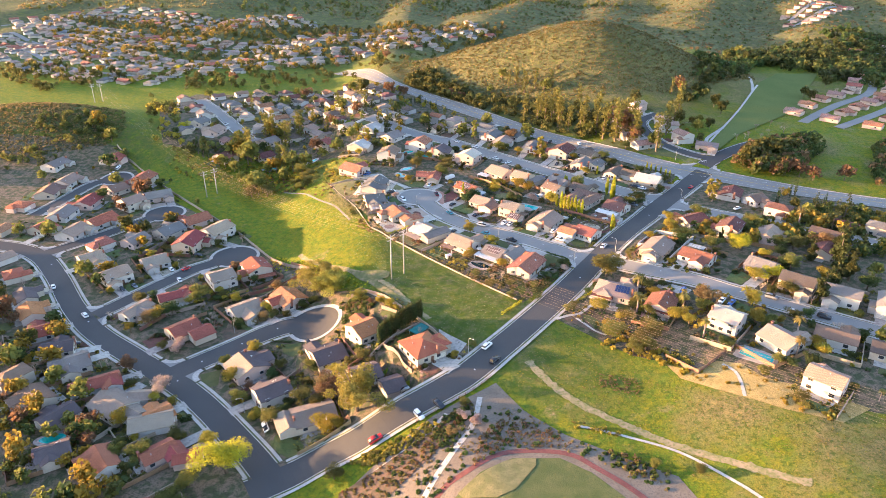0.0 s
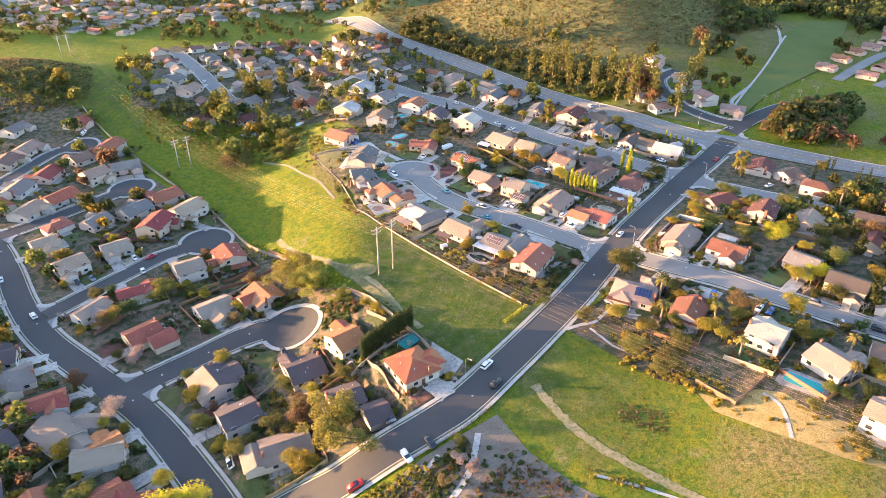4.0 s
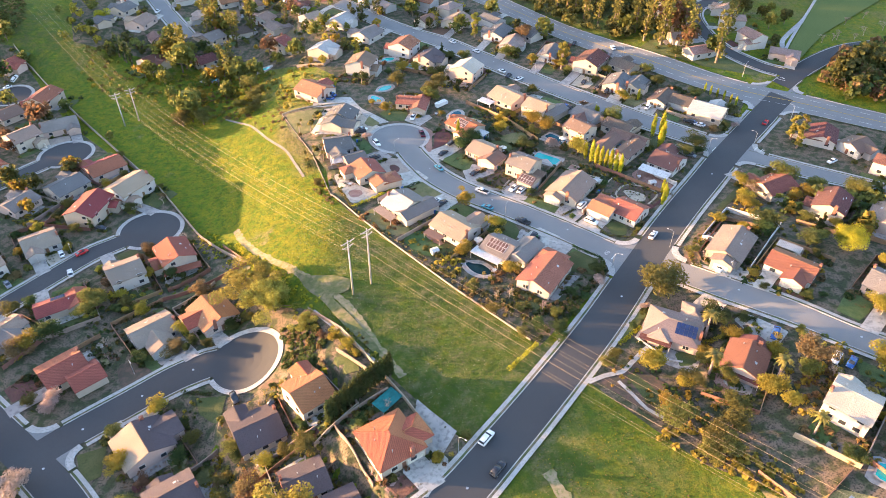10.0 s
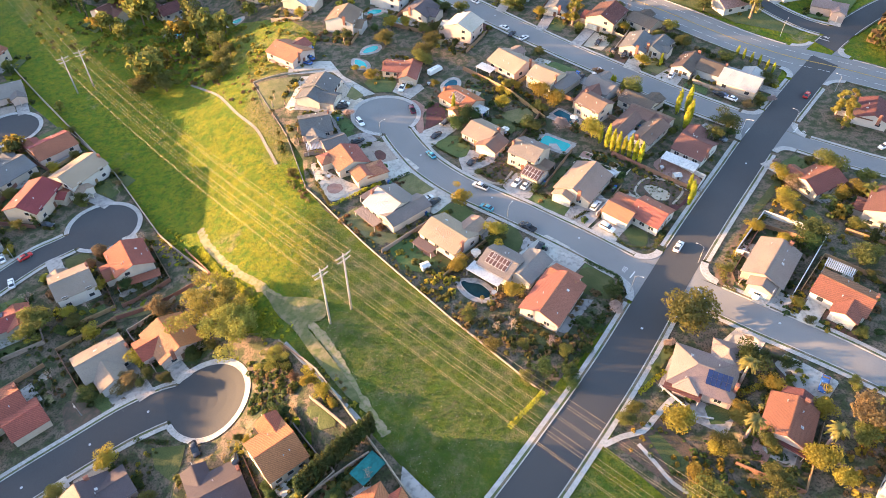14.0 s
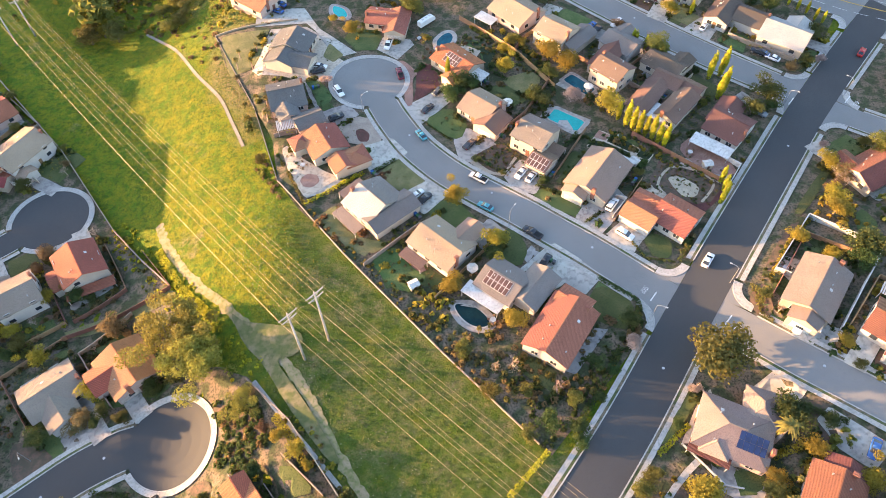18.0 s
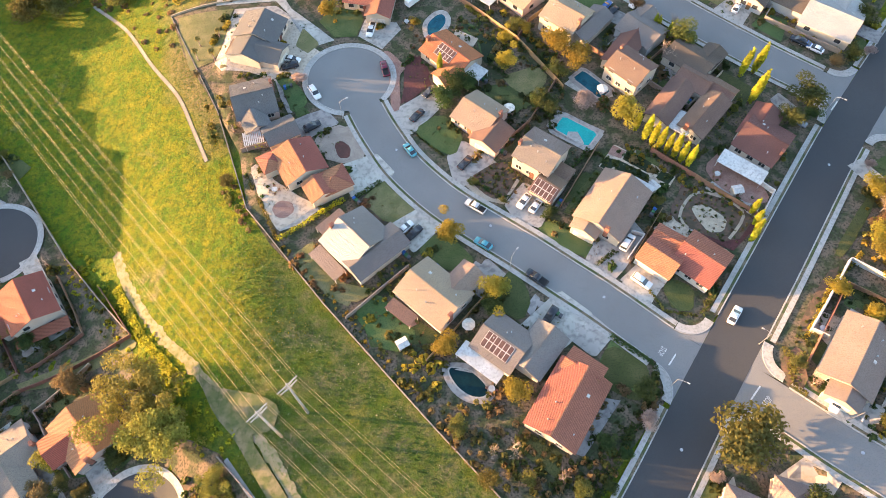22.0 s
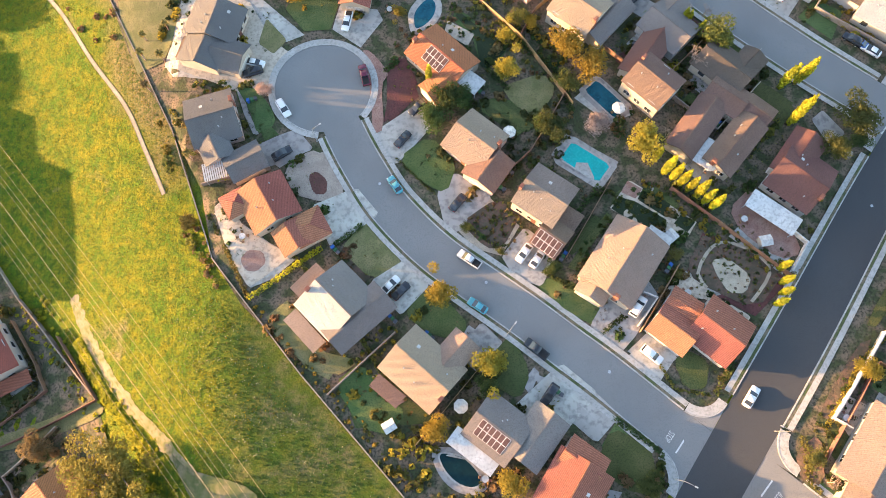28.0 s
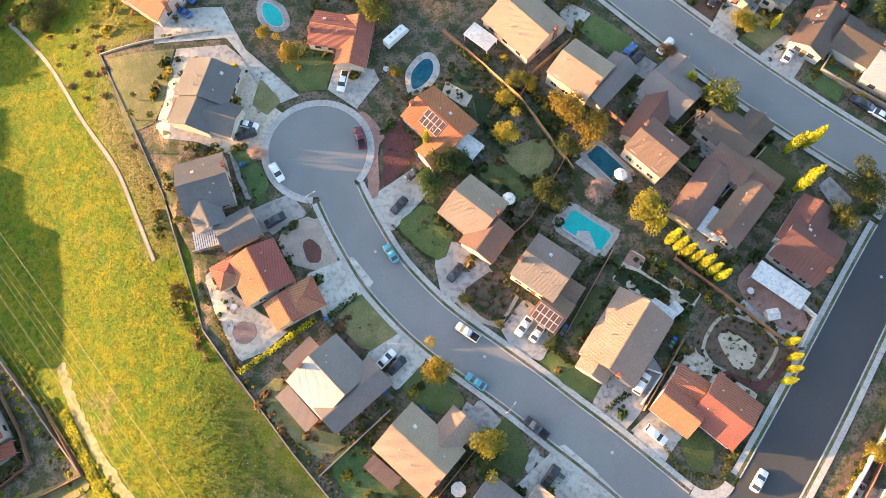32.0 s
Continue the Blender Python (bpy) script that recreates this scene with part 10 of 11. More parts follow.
scatter([(-72.7, 191.4), (-62.2, 183.8), (-54.1, 164.7), (-58.0, 167.0), (-67.7, 182.6)], 18, (0.5, 1.1), LEAF["rust"], "garden_shrubs", "rust-brown bushes massed in the garden", 18, 0.8, "shrubs")
scatter([(-72.7, 191.4), (-62.2, 183.8), (-54.1, 164.7), (-58.0, 167.0), (-67.7, 182.6)], 18, (0.5, 1.1), LEAF["olive"], "garden_shrubs", "olive-green bushes massed in the garden", 18, 0.8, "shrubs")
scatter([(95.3, 128.1), (112.8, 147.8), (114.6, 144.1), (97.8, 121.6)], 25, (0.3, 0.8), LEAF["green"], "garden_shrubs", "dark green bushes massed in the garden", 18, 0.8, "shrubs")
scatter([(95.3, 128.1), (112.8, 147.8), (114.6, 144.1), (97.8, 121.6)], 25, (0.3, 0.8), LEAF["oak"], "garden_shrubs", "dull green bushes massed in the garden", 18, 0.8, "shrubs")
scatter([(57.6, 191.6), (61.8, 195.9), (96.9, 170.0), (92.9, 167.1)], 40, (0.5, 1.0), LEAF["green"], "garden_shrubs", "dark green bushes massed in the garden", 18, 0.8, "shrubs")
scatter([(57.6, 191.6), (61.8, 195.9), (96.9, 170.0), (92.9, 167.1)], 40, (0.5, 1.0), LEAF["gold"], "garden_shrubs", "golden sunlit bushes massed in the garden", 18, 0.8, "shrubs")
scatter([(18.8, 197.7), (42.2, 217.4), (43.7, 213.8), (21.3, 193.2)], 25, (0.5, 1.0), LEAF["green"], "garden_shrubs", "dark green bushes massed in the garden", 18, 0.8, "shrubs")
scatter([(18.8, 197.7), (42.2, 217.4), (43.7, 213.8), (21.3, 193.2)], 25, (0.5, 1.0), LEAF["rust"], "garden_shrubs", "rust-brown bushes massed in the garden", 18, 0.8, "shrubs")
scatter([(39.8, 171.5), (51.6, 185.4), (54.6, 181.1), (42.8, 167.4)], 18, (0.5, 0.9), LEAF["green"], "garden_shrubs", "dark green bushes massed in the garden", 18, 0.8, "shrubs")
scatter([(39.8, 171.5), (51.6, 185.4), (54.6, 181.1), (42.8, 167.4)], 18, (0.5, 0.9), LEAF["oak"], "garden_shrubs", "dull green bushes massed in the garden", 18, 0.8, "shrubs")
scatter([(75.6, 177.6), (82.8, 183.8), (105.8, 168.7), (89.0, 157.5)], 23, (0.25, 0.6), LEAF["green"], "garden_shrubs", "dark green bushes massed in the garden", 12, 0.8, "shrubs")
scatter([(75.6, 177.6), (82.8, 183.8), (105.8, 168.7), (89.0, 157.5)], 23, (0.25, 0.6), LEAF["rust"], "garden_shrubs", "rust-brown bushes massed in the garden", 12, 0.8, "shrubs")
scatter([(75.6, 177.6), (82.8, 183.8), (105.8, 168.7), (89.0, 157.5)], 23, (0.25, 0.6), LEAF["olive"], "garden_shrubs", "olive-green bushes massed in the garden", 12, 0.8, "shrubs")
scatter([(13.0, 185.0), (23.8, 188.7), (30.2, 180.0), (21.2, 172.3)], 20, (0.25, 0.7), LEAF["green"], "garden_shrubs", "dark green bushes massed in the garden", 12, 0.8, "shrubs")
scatter([(13.0, 185.0), (23.8, 188.7), (30.2, 180.0), (21.2, 172.3)], 20, (0.25, 0.7), LEAF["olive"], "garden_shrubs", "olive-green bushes massed in the garden", 12, 0.8, "shrubs")
scatter([(13.0, 185.0), (23.8, 188.7), (30.2, 180.0), (21.2, 172.3)], 20, (0.25, 0.7), LEAF["rust"], "garden_shrubs", "rust-brown bushes massed in the garden", 12, 0.8, "shrubs")
scatter([(13.2, 261.7), (43.5, 232.4), (37.2, 225.1), (16.8, 244.6)], 30, (0.5, 1.1), LEAF["olive"], "garden_shrubs", "olive-green bushes massed in the garden", 18, 0.8, "shrubs")
scatter([(13.2, 261.7), (43.5, 232.4), (37.2, 225.1), (16.8, 244.6)], 30, (0.5, 1.1), LEAF["green"], "garden_shrubs", "dark green bushes massed in the garden", 18, 0.8, "shrubs")
scatter([(-20.9, 150.8), (-14.3, 148.9), (-12.4, 141.8), (-20.5, 142.0)], 10, (0.4, 0.8), LEAF["green"], "garden_shrubs", "dark green bushes massed in the garden", 18, 0.8, "shrubs")
scatter([(-20.9, 150.8), (-14.3, 148.9), (-12.4, 141.8), (-20.5, 142.0)], 10, (0.4, 0.8), LEAF["gold"], "garden_shrubs", "golden sunlit bushes massed in the garden", 18, 0.8, "shrubs")
scatter([(46.3, 60.6), (57.0, 72.1), (66.0, 74.0), (73.9, 59.9), (69.6, 44.3), (56.2, 53.1)], 25, (0.4, 1.0), LEAF["gold"], "garden_shrubs", "golden sunlit bushes massed in the garden", 18, 0.8, "shrubs")
scatter([(46.3, 60.6), (57.0, 72.1), (66.0, 74.0), (73.9, 59.9), (69.6, 44.3), (56.2, 53.1)], 25, (0.4, 1.0), LEAF["green"], "garden_shrubs", "dark green bushes massed in the garden", 18, 0.8, "shrubs")
scatter([(85.0, 70.5), (104.7, 80.8), (102.1, 64.8), (83.9, 51.9)], 25, (0.6, 1.6), LEAF["gold"], "garden_shrubs", "golden sunlit bushes massed in the garden", 18, 0.8, "shrubs")
scatter([(85.0, 70.5), (104.7, 80.8), (102.1, 64.8), (83.9, 51.9)], 25, (0.6, 1.6), LEAF["olive"], "garden_shrubs", "olive-green bushes massed in the garden", 18, 0.8, "shrubs")
scatter([(102.4, 57.3), (127.2, 68.8), (117.9, 49.1), (101.6, 40.4)], 30, (0.6, 1.6), LEAF["rust"], "garden_shrubs", "rust-brown bushes massed in the garden", 18, 0.8, "shrubs")
scatter([(102.4, 57.3), (127.2, 68.8), (117.9, 49.1), (101.6, 40.4)], 30, (0.6, 1.6), LEAF["gold"], "garden_shrubs", "golden sunlit bushes massed in the garden", 18, 0.8, "shrubs")
scatter([(128.5, 170.5), (143.0, 137.8), (132.5, 124.1), (119.4, 149.6)], 30, (0.5, 1.2), LEAF["gold"], "garden_shrubs", "golden sunlit bushes massed in the garden", 18, 0.8, "shrubs")
scatter([(128.5, 170.5), (143.0, 137.8), (132.5, 124.1), (119.4, 149.6)], 30, (0.5, 1.2), LEAF["olive"], "garden_shrubs", "olive-green bushes massed in the garden", 18, 0.8, "shrubs")
scatter([(64.3, 60.3), (79.0, 50.5), (87.3, 40.0), (68.3, 39.5)], 30, (0.5, 1.4), LEAF["gold"], "garden_shrubs", "golden sunlit bushes massed in the garden", 18, 0.8, "shrubs")
scatter([(64.3, 60.3), (79.0, 50.5), (87.3, 40.0), (68.3, 39.5)], 30, (0.5, 1.4), LEAF["green"], "garden_shrubs", "dark green bushes massed in the garden", 18, 0.8, "shrubs")
scatter([(-66.4, 69.3), (-59.0, 71.3), (-38.8, 47.7), (-45.5, 47.0)], 15, (0.4, 1.0), LEAF["green"], "garden_shrubs", "dark green bushes massed in the garden", 18, 0.8, "shrubs")
scatter([(-66.4, 69.3), (-59.0, 71.3), (-38.8, 47.7), (-45.5, 47.0)], 15, (0.4, 1.0), LEAF["oak"], "garden_shrubs", "dull green bushes massed in the garden", 18, 0.8, "shrubs")
scatter([(-44.5, 88.7), (-38.9, 90.2), (-20.2, 62.3), (-35.3, 74.8)], 18, (0.4, 1.0), LEAF["rust"], "garden_shrubs", "rust-brown bushes massed in the garden", 18, 0.8, "shrubs")
scatter([(-44.5, 88.7), (-38.9, 90.2), (-20.2, 62.3), (-35.3, 74.8)], 18, (0.4, 1.0), LEAF["gold"], "garden_shrubs", "golden sunlit bushes massed in the garden", 18, 0.8, "shrubs")
scatter([(-155.6, 114.2), (-151.8, 125.5), (-136.4, 114.3), (-130.2, 93.6), (-140.3, 89.0)], 18, (0.5, 1.2), LEAF["olive"], "garden_shrubs", "olive-green bushes massed in the garden", 18, 0.8, "shrubs")
scatter([(-155.6, 114.2), (-151.8, 125.5), (-136.4, 114.3), (-130.2, 93.6), (-140.3, 89.0)], 18, (0.5, 1.2), LEAF["green"], "garden_shrubs", "dark green bushes massed in the garden", 18, 0.8, "shrubs")
scatter([(-104.5, 67.9), (-91.9, 70.8), (-94.0, 58.1), (-98.5, 54.8)], 12, (0.4, 1.0), LEAF["green"], "garden_shrubs", "dark green bushes massed in the garden", 18, 0.8, "shrubs")
scatter([(-104.5, 67.9), (-91.9, 70.8), (-94.0, 58.1), (-98.5, 54.8)], 12, (0.4, 1.0), LEAF["gold"], "garden_shrubs", "golden sunlit bushes massed in the garden", 18, 0.8, "shrubs")
scatter([(-119.7, 168.8), (-90.7, 139.3), (-94.3, 134.7), (-120.1, 161.8)], 15, (0.4, 0.9), LEAF["olive"], "garden_shrubs", "olive-green bushes massed in the garden", 18, 0.8, "shrubs")
scatter([(-119.7, 168.8), (-90.7, 139.3), (-94.3, 134.7), (-120.1, 161.8)], 15, (0.4, 0.9), LEAF["gold"], "garden_shrubs", "golden sunlit bushes massed in the garden", 18, 0.8, "shrubs")
scatter([(-219.1, 381.3), (-189.1, 395.2), (-123.4, 325.8), (-120.9, 273.4), (-168.0, 285.8), (-195.7, 330.0)], 30, (0.8, 2.2), LEAF["olive"], "garden_shrubs", "olive-green bushes massed in the garden", 18, 0.8, "shrubs")
scatter([(-219.1, 381.3), (-189.1, 395.2), (-123.4, 325.8), (-120.9, 273.4), (-168.0, 285.8), (-195.7, 330.0)], 30, (0.8, 2.2), LEAF["gold"], "garden_shrubs", "golden sunlit bushes massed in the garden", 18, 0.8, "shrubs")
scatter([(-219.1, 381.3), (-189.1, 395.2), (-123.4, 325.8), (-120.9, 273.4), (-168.0, 285.8), (-195.7, 330.0)], 30, (0.8, 2.2), LEAF["oak"], "garden_shrubs", "dull green bushes massed in the garden", 18, 0.8, "shrubs")
scatter([(70.7, 170.0), (77.2, 180.1), (96.5, 167.9), (87.4, 157.4), (72.4, 165.3)], 27, (0.25, 0.6), LEAF["green"], "garden_shrubs", "dark green bushes massed in the garden", 10, 0.8, "shrubs")
scatter([(70.7, 170.0), (77.2, 180.1), (96.5, 167.9), (87.4, 157.4), (72.4, 165.3)], 27, (0.25, 0.6), LEAF["rust"], "garden_shrubs", "rust-brown bushes massed in the garden", 10, 0.8, "shrubs")
scatter([(70.7, 170.0), (77.2, 180.1), (96.5, 167.9), (87.4, 157.4), (72.4, 165.3)], 27, (0.25, 0.6), LEAF["oak"], "garden_shrubs", "dull green bushes massed in the garden", 10, 0.8, "shrubs")
scatter([(70.7, 170.0), (77.2, 180.1), (96.5, 167.9), (87.4, 157.4), (72.4, 165.3)], 27, (0.25, 0.6), LEAF["olive"], "garden_shrubs", "olive-green bushes massed in the garden", 10, 0.8, "shrubs")
scatter([(10.7, 183.4), (21.0, 190.5), (27.0, 184.5), (22.0, 175.8), (17.4, 175.9)], 20, (0.25, 0.6), LEAF["green"], "garden_shrubs", "dark green bushes massed in the garden", 10, 0.8, "shrubs")
scatter([(10.7, 183.4), (21.0, 190.5), (27.0, 184.5), (22.0, 175.8), (17.4, 175.9)], 20, (0.25, 0.6), LEAF["rust"], "garden_shrubs", "rust-brown bushes massed in the garden", 10, 0.8, "shrubs")
scatter([(10.7, 183.4), (21.0, 190.5), (27.0, 184.5), (22.0, 175.8), (17.4, 175.9)], 20, (0.25, 0.6), LEAF["olive"], "garden_shrubs", "olive-green bushes massed in the garden", 10, 0.8, "shrubs")
scatter([(-1.9, -34.8), (2.9, -18.0), (14.6, -7.0), (26.8, -16.0), (36.1, -24.6), (33.6, -27.4), (13.1, -24.4)], 86, (0.35, 0.8), LEAF["rust"], "garden_shrubs", "rust-brown bushes massed in the garden", 10, 0.8, "shrubs")
scatter([(-1.9, -34.8), (2.9, -18.0), (14.6, -7.0), (26.8, -16.0), (36.1, -24.6), (33.6, -27.4), (13.1, -24.4)], 86, (0.35, 0.8), LEAF["oak"], "garden_shrubs", "dull green bushes massed in the garden", 10, 0.8, "shrubs")
scatter([(-1.9, -34.8), (2.9, -18.0), (14.6, -7.0), (26.8, -16.0), (36.1, -24.6), (33.6, -27.4), (13.1, -24.4)], 86, (0.35, 0.8), LEAF["rust"], "garden_shrubs", "rust-brown bushes massed in the garden", 10, 0.8, "shrubs")
scatter([(45.4, -29.7), (57.2, -31.8), (68.2, -41.9), (61.8, -44.1), (51.2, -39.8)], 20, (0.5, 1.2), LEAF["olive"], "garden_shrubs", "olive-green bushes massed in the garden", 18, 0.8, "shrubs")
scatter([(45.4, -29.7), (57.2, -31.8), (68.2, -41.9), (61.8, -44.1), (51.2, -39.8)], 20, (0.5, 1.2), LEAF["green"], "garden_shrubs", "dark green bushes massed in the garden", 18, 0.8, "shrubs")
scatter([(45.4, -29.7), (57.2, -31.8), (68.2, -41.9), (61.8, -44.1), (51.2, -39.8)], 20, (0.5, 1.2), LEAF["rust"], "garden_shrubs", "rust-brown bushes massed in the garden", 18, 0.8, "shrubs")
scatter([(-55.1, -33.6), (-29.3, -22.2), (-12.2, -10.6), (-0.7, 3.5), (1.0, -0.3), (-12.1, -22.3), (-28.4, -36.6), (-34.3, -39.6)], 73, (0.4, 1.0), LEAF["olive"], "garden_shrubs", "olive-green bushes massed in the garden", 12, 0.8, "shrubs")
scatter([(-55.1, -33.6), (-29.3, -22.2), (-12.2, -10.6), (-0.7, 3.5), (1.0, -0.3), (-12.1, -22.3), (-28.4, -36.6), (-34.3, -39.6)], 73, (0.4, 1.0), LEAF["oak"], "garden_shrubs", "dull green bushes massed in the garden", 12, 0.8, "shrubs")
scatter([(-55.1, -33.6), (-29.3, -22.2), (-12.2, -10.6), (-0.7, 3.5), (1.0, -0.3), (-12.1, -22.3), (-28.4, -36.6), (-34.3, -39.6)], 73, (0.4, 1.0), LEAF["rust"], "garden_shrubs", "rust-brown bushes massed in the garden", 12, 0.8, "shrubs")
scatter([(38.2, -12.2), (56.0, -19.8), (55.2, -22.9), (37.6, -16.0)], 20, (0.4, 0.8), LEAF["olive"], "garden_shrubs", "olive-green bushes massed in the garden", 12, 0.8, "shrubs")
scatter([(38.2, -12.2), (56.0, -19.8), (55.2, -22.9), (37.6, -16.0)], 20, (0.4, 0.8), LEAF["gold"], "garden_shrubs", "golden sunlit bushes massed in the garden", 12, 0.8, "shrubs")
scatter([(49.1, 192.9), (69.6, 181.0), (67.8, 177.9), (47.4, 190.5)], 25, (0.4, 0.9), LEAF["green"], "garden_shrubs", "dark green bushes massed in the garden", 18, 0.8, "shrubs")
scatter([(49.1, 192.9), (69.6, 181.0), (67.8, 177.9), (47.4, 190.5)], 25, (0.4, 0.9), LEAF["oak"], "garden_shrubs", "dull green bushes massed in the garden", 18, 0.8, "shrubs")
scatter([(-9.3, 243.6), (16.4, 252.1), (40.4, 230.0), (35.3, 224.7), (14.4, 242.5), (-7.6, 237.8)], 23, (0.4, 0.9), LEAF["olive"], "garden_shrubs", "olive-green bushes massed in the garden", 18, 0.8, "shrubs")
scatter([(-9.3, 243.6), (16.4, 252.1), (40.4, 230.0), (35.3, 224.7), (14.4, 242.5), (-7.6, 237.8)], 23, (0.4, 0.9), LEAF["green"], "garden_shrubs", "dark green bushes massed in the garden", 18, 0.8, "shrubs")
scatter([(-9.3, 243.6), (16.4, 252.1), (40.4, 230.0), (35.3, 224.7), (14.4, 242.5), (-7.6, 237.8)], 23, (0.4, 0.9), LEAF["rust"], "garden_shrubs", "rust-brown bushes massed in the garden", 18, 0.8, "shrubs")
scatter([(29.9, 214.1), (41.6, 222.6), (42.2, 206.7), (34.1, 203.5)], 16, (0.4, 1.0), LEAF["green"], "garden_shrubs", "dark green bushes massed in the garden", 18, 0.8, "shrubs")
scatter([(29.9, 214.1), (41.6, 222.6), (42.2, 206.7), (34.1, 203.5)], 16, (0.4, 1.0), LEAF["oak"], "garden_shrubs", "dull green bushes massed in the garden", 18, 0.8, "shrubs")
scatter([(29.9, 214.1), (41.6, 222.6), (42.2, 206.7), (34.1, 203.5)], 16, (0.4, 1.0), LEAF["olive"], "garden_shrubs", "olive-green bushes massed in the garden", 18, 0.8, "shrubs")
scatter([(56.4, 170.2), (60.0, 176.4), (69.2, 170.0), (65.0, 165.4)], 15, (0.3, 0.7), LEAF["green"], "garden_shrubs", "dark green bushes massed in the garden", 18, 0.8, "shrubs")
scatter([(56.4, 170.2), (60.0, 176.4), (69.2, 170.0), (65.0, 165.4)], 15, (0.3, 0.7), LEAF["rust"], "garden_shrubs", "rust-brown bushes massed in the garden", 18, 0.8, "shrubs")
scatter([(-16.1, 152.0), (-7.2, 157.9), (-4.1, 151.8), (-13.0, 146.0)], 12, (0.3, 0.7), LEAF["green"], "garden_shrubs", "dark green bushes massed in the garden", 18, 0.8, "shrubs")
scatter([(-16.1, 152.0), (-7.2, 157.9), (-4.1, 151.8), (-13.0, 146.0)], 12, (0.3, 0.7), LEAF["gold"], "garden_shrubs", "golden sunlit bushes massed in the garden", 18, 0.8, "shrubs")
scatter([(-67.8, 228.1), (-57.5, 229.1), (-55.5, 225.4), (-65.7, 223.4)], 10, (0.4, 0.9), LEAF["olive"], "garden_shrubs", "olive-green bushes massed in the garden", 18, 0.8, "shrubs")
scatter([(-67.8, 228.1), (-57.5, 229.1), (-55.5, 225.4), (-65.7, 223.4)], 10, (0.4, 0.9), LEAF["green"], "garden_shrubs", "dark green bushes massed in the garden", 18, 0.8, "shrubs")
scatter([(116.1, 75.3), (145.4, 63.6), (132.6, 39.1), (118.6, 41.7)], 30, (0.6, 1.5), LEAF["gold"], "garden_shrubs", "golden sunlit bushes massed in the garden", 18, 0.8, "shrubs")
scatter([(116.1, 75.3), (145.4, 63.6), (132.6, 39.1), (118.6, 41.7)], 30, (0.6, 1.5), LEAF["olive"], "garden_shrubs", "olive-green bushes massed in the garden", 18, 0.8, "shrubs")
scatter([(111.0, 119.3), (133.5, 102.9), (120.2, 80.8), (105.3, 95.3)], 25, (0.5, 1.3), LEAF["gold"], "garden_shrubs", "golden sunlit bushes massed in the garden", 18, 0.8, "shrubs")
scatter([(111.0, 119.3), (133.5, 102.9), (120.2, 80.8), (105.3, 95.3)], 25, (0.5, 1.3), LEAF["green"], "garden_shrubs", "dark green bushes massed in the garden", 18, 0.8, "shrubs")
scatter([(-260.5, 380.3), (-201.9, 335.9), (-199.0, 289.5), (-256.3, 344.4)], 30, (0.8, 2.0), LEAF["olive"], "garden_shrubs", "olive-green bushes massed in the garden", 18, 0.8, "shrubs")
scatter([(-260.5, 380.3), (-201.9, 335.9), (-199.0, 289.5), (-256.3, 344.4)], 30, (0.8, 2.0), LEAF["gold"], "garden_shrubs", "golden sunlit bushes massed in the garden", 18, 0.8, "shrubs")
scatter([(78.6, 43.0), (97.3, 23.5), (87.1, 15.0), (71.7, 32.3)], 25, (0.5, 1.3), LEAF["gold"], "garden_shrubs", "golden sunlit bushes massed in the garden", 18, 0.8, "shrubs")
scatter([(78.6, 43.0), (97.3, 23.5), (87.1, 15.0), (71.7, 32.3)], 25, (0.5, 1.3), LEAF["olive"], "garden_shrubs", "olive-green bushes massed in the garden", 18, 0.8, "shrubs")
wall_run((7.4, 263.9), (18.6, 252.2), 1.7, WOOD, "garden_fence", "brown board fence between gardens")
wall_run((18.6, 252.2), (29.4, 240.4), 1.7, WOOD, "garden_fence", "brown board fence between gardens")
wall_run((29.4, 240.4), (43.3, 217.7), 1.7, WOOD, "garden_fence", "brown board fence between gardens")
wall_run((68.3, 191.6), (80.4, 181.4), 1.8, WOOD, "garden_fence", "brown board fence between gardens")
wall_run((80.4, 181.4), (96.9, 166.4), 1.8, WOOD, "garden_fence", "brown board fence between gardens")
wall_run((94.9, 183.9), (103.0, 175.4), 1.6, VINYL, "garden_wall", "white painted garden wall")
wall_run((103.0, 175.4), (97.5, 167.4), 1.6, VINYL, "garden_wall", "white painted garden wall")
wall_run((58.3, 162.6), (61.7, 161.1), 1.4, VINYL, "garden_wall", "white painted garden wall")
wall_run((61.7, 161.1), (56.0, 153.7), 1.4, VINYL, "garden_wall", "white painted garden wall")
wall_run((44.9, 258.9), (34.2, 249.0), 1.7, WOOD, "garden_fence", "brown board fence between gardens")
wall_run((34.2, 249.0), (29.4, 240.4), 1.7, WOOD, "garden_fence", "brown board fence between gardens")
wall_run((19.6, 193.9), (31.0, 204.0), 1.7, WOOD, "garden_fence", "brown board fence between gardens")
wall_run((31.0, 204.0), (41.6, 221.7), 1.7, WOOD, "garden_fence", "brown board fence between gardens")
wall_run((38.5, 172.2), (52.4, 194.5), 1.7, WOOD, "garden_fence", "brown board fence between gardens")
wall_run((-24.7, 137.5), (-7.1, 153.4), 1.6, BLOCK, "garden_wall", "tan block garden wall")
wall_run((-2.0, 124.6), (15.0, 144.1), 1.6, WOOD, "garden_fence", "brown board fence between gardens")
wall_run((-62.0, 196.1), (-42.7, 200.5), 1.6, BLOCK, "garden_wall", "tan block garden wall")
wall_run((56.3, 152.1), (68.4, 170.0), 1.6, WOOD, "garden_fence", "brown board fence between gardens")
wall_run((117.2, 151.0), (100.2, 129.9), 1.7, VINYL, "garden_wall", "white painted garden wall")
wall_run((100.2, 129.9), (107.1, 125.0), 1.7, VINYL, "garden_wall", "white painted garden wall")
wall_run((117.2, 151.0), (134.3, 136.7), 1.7, VINYL, "garden_wall", "white painted garden wall")
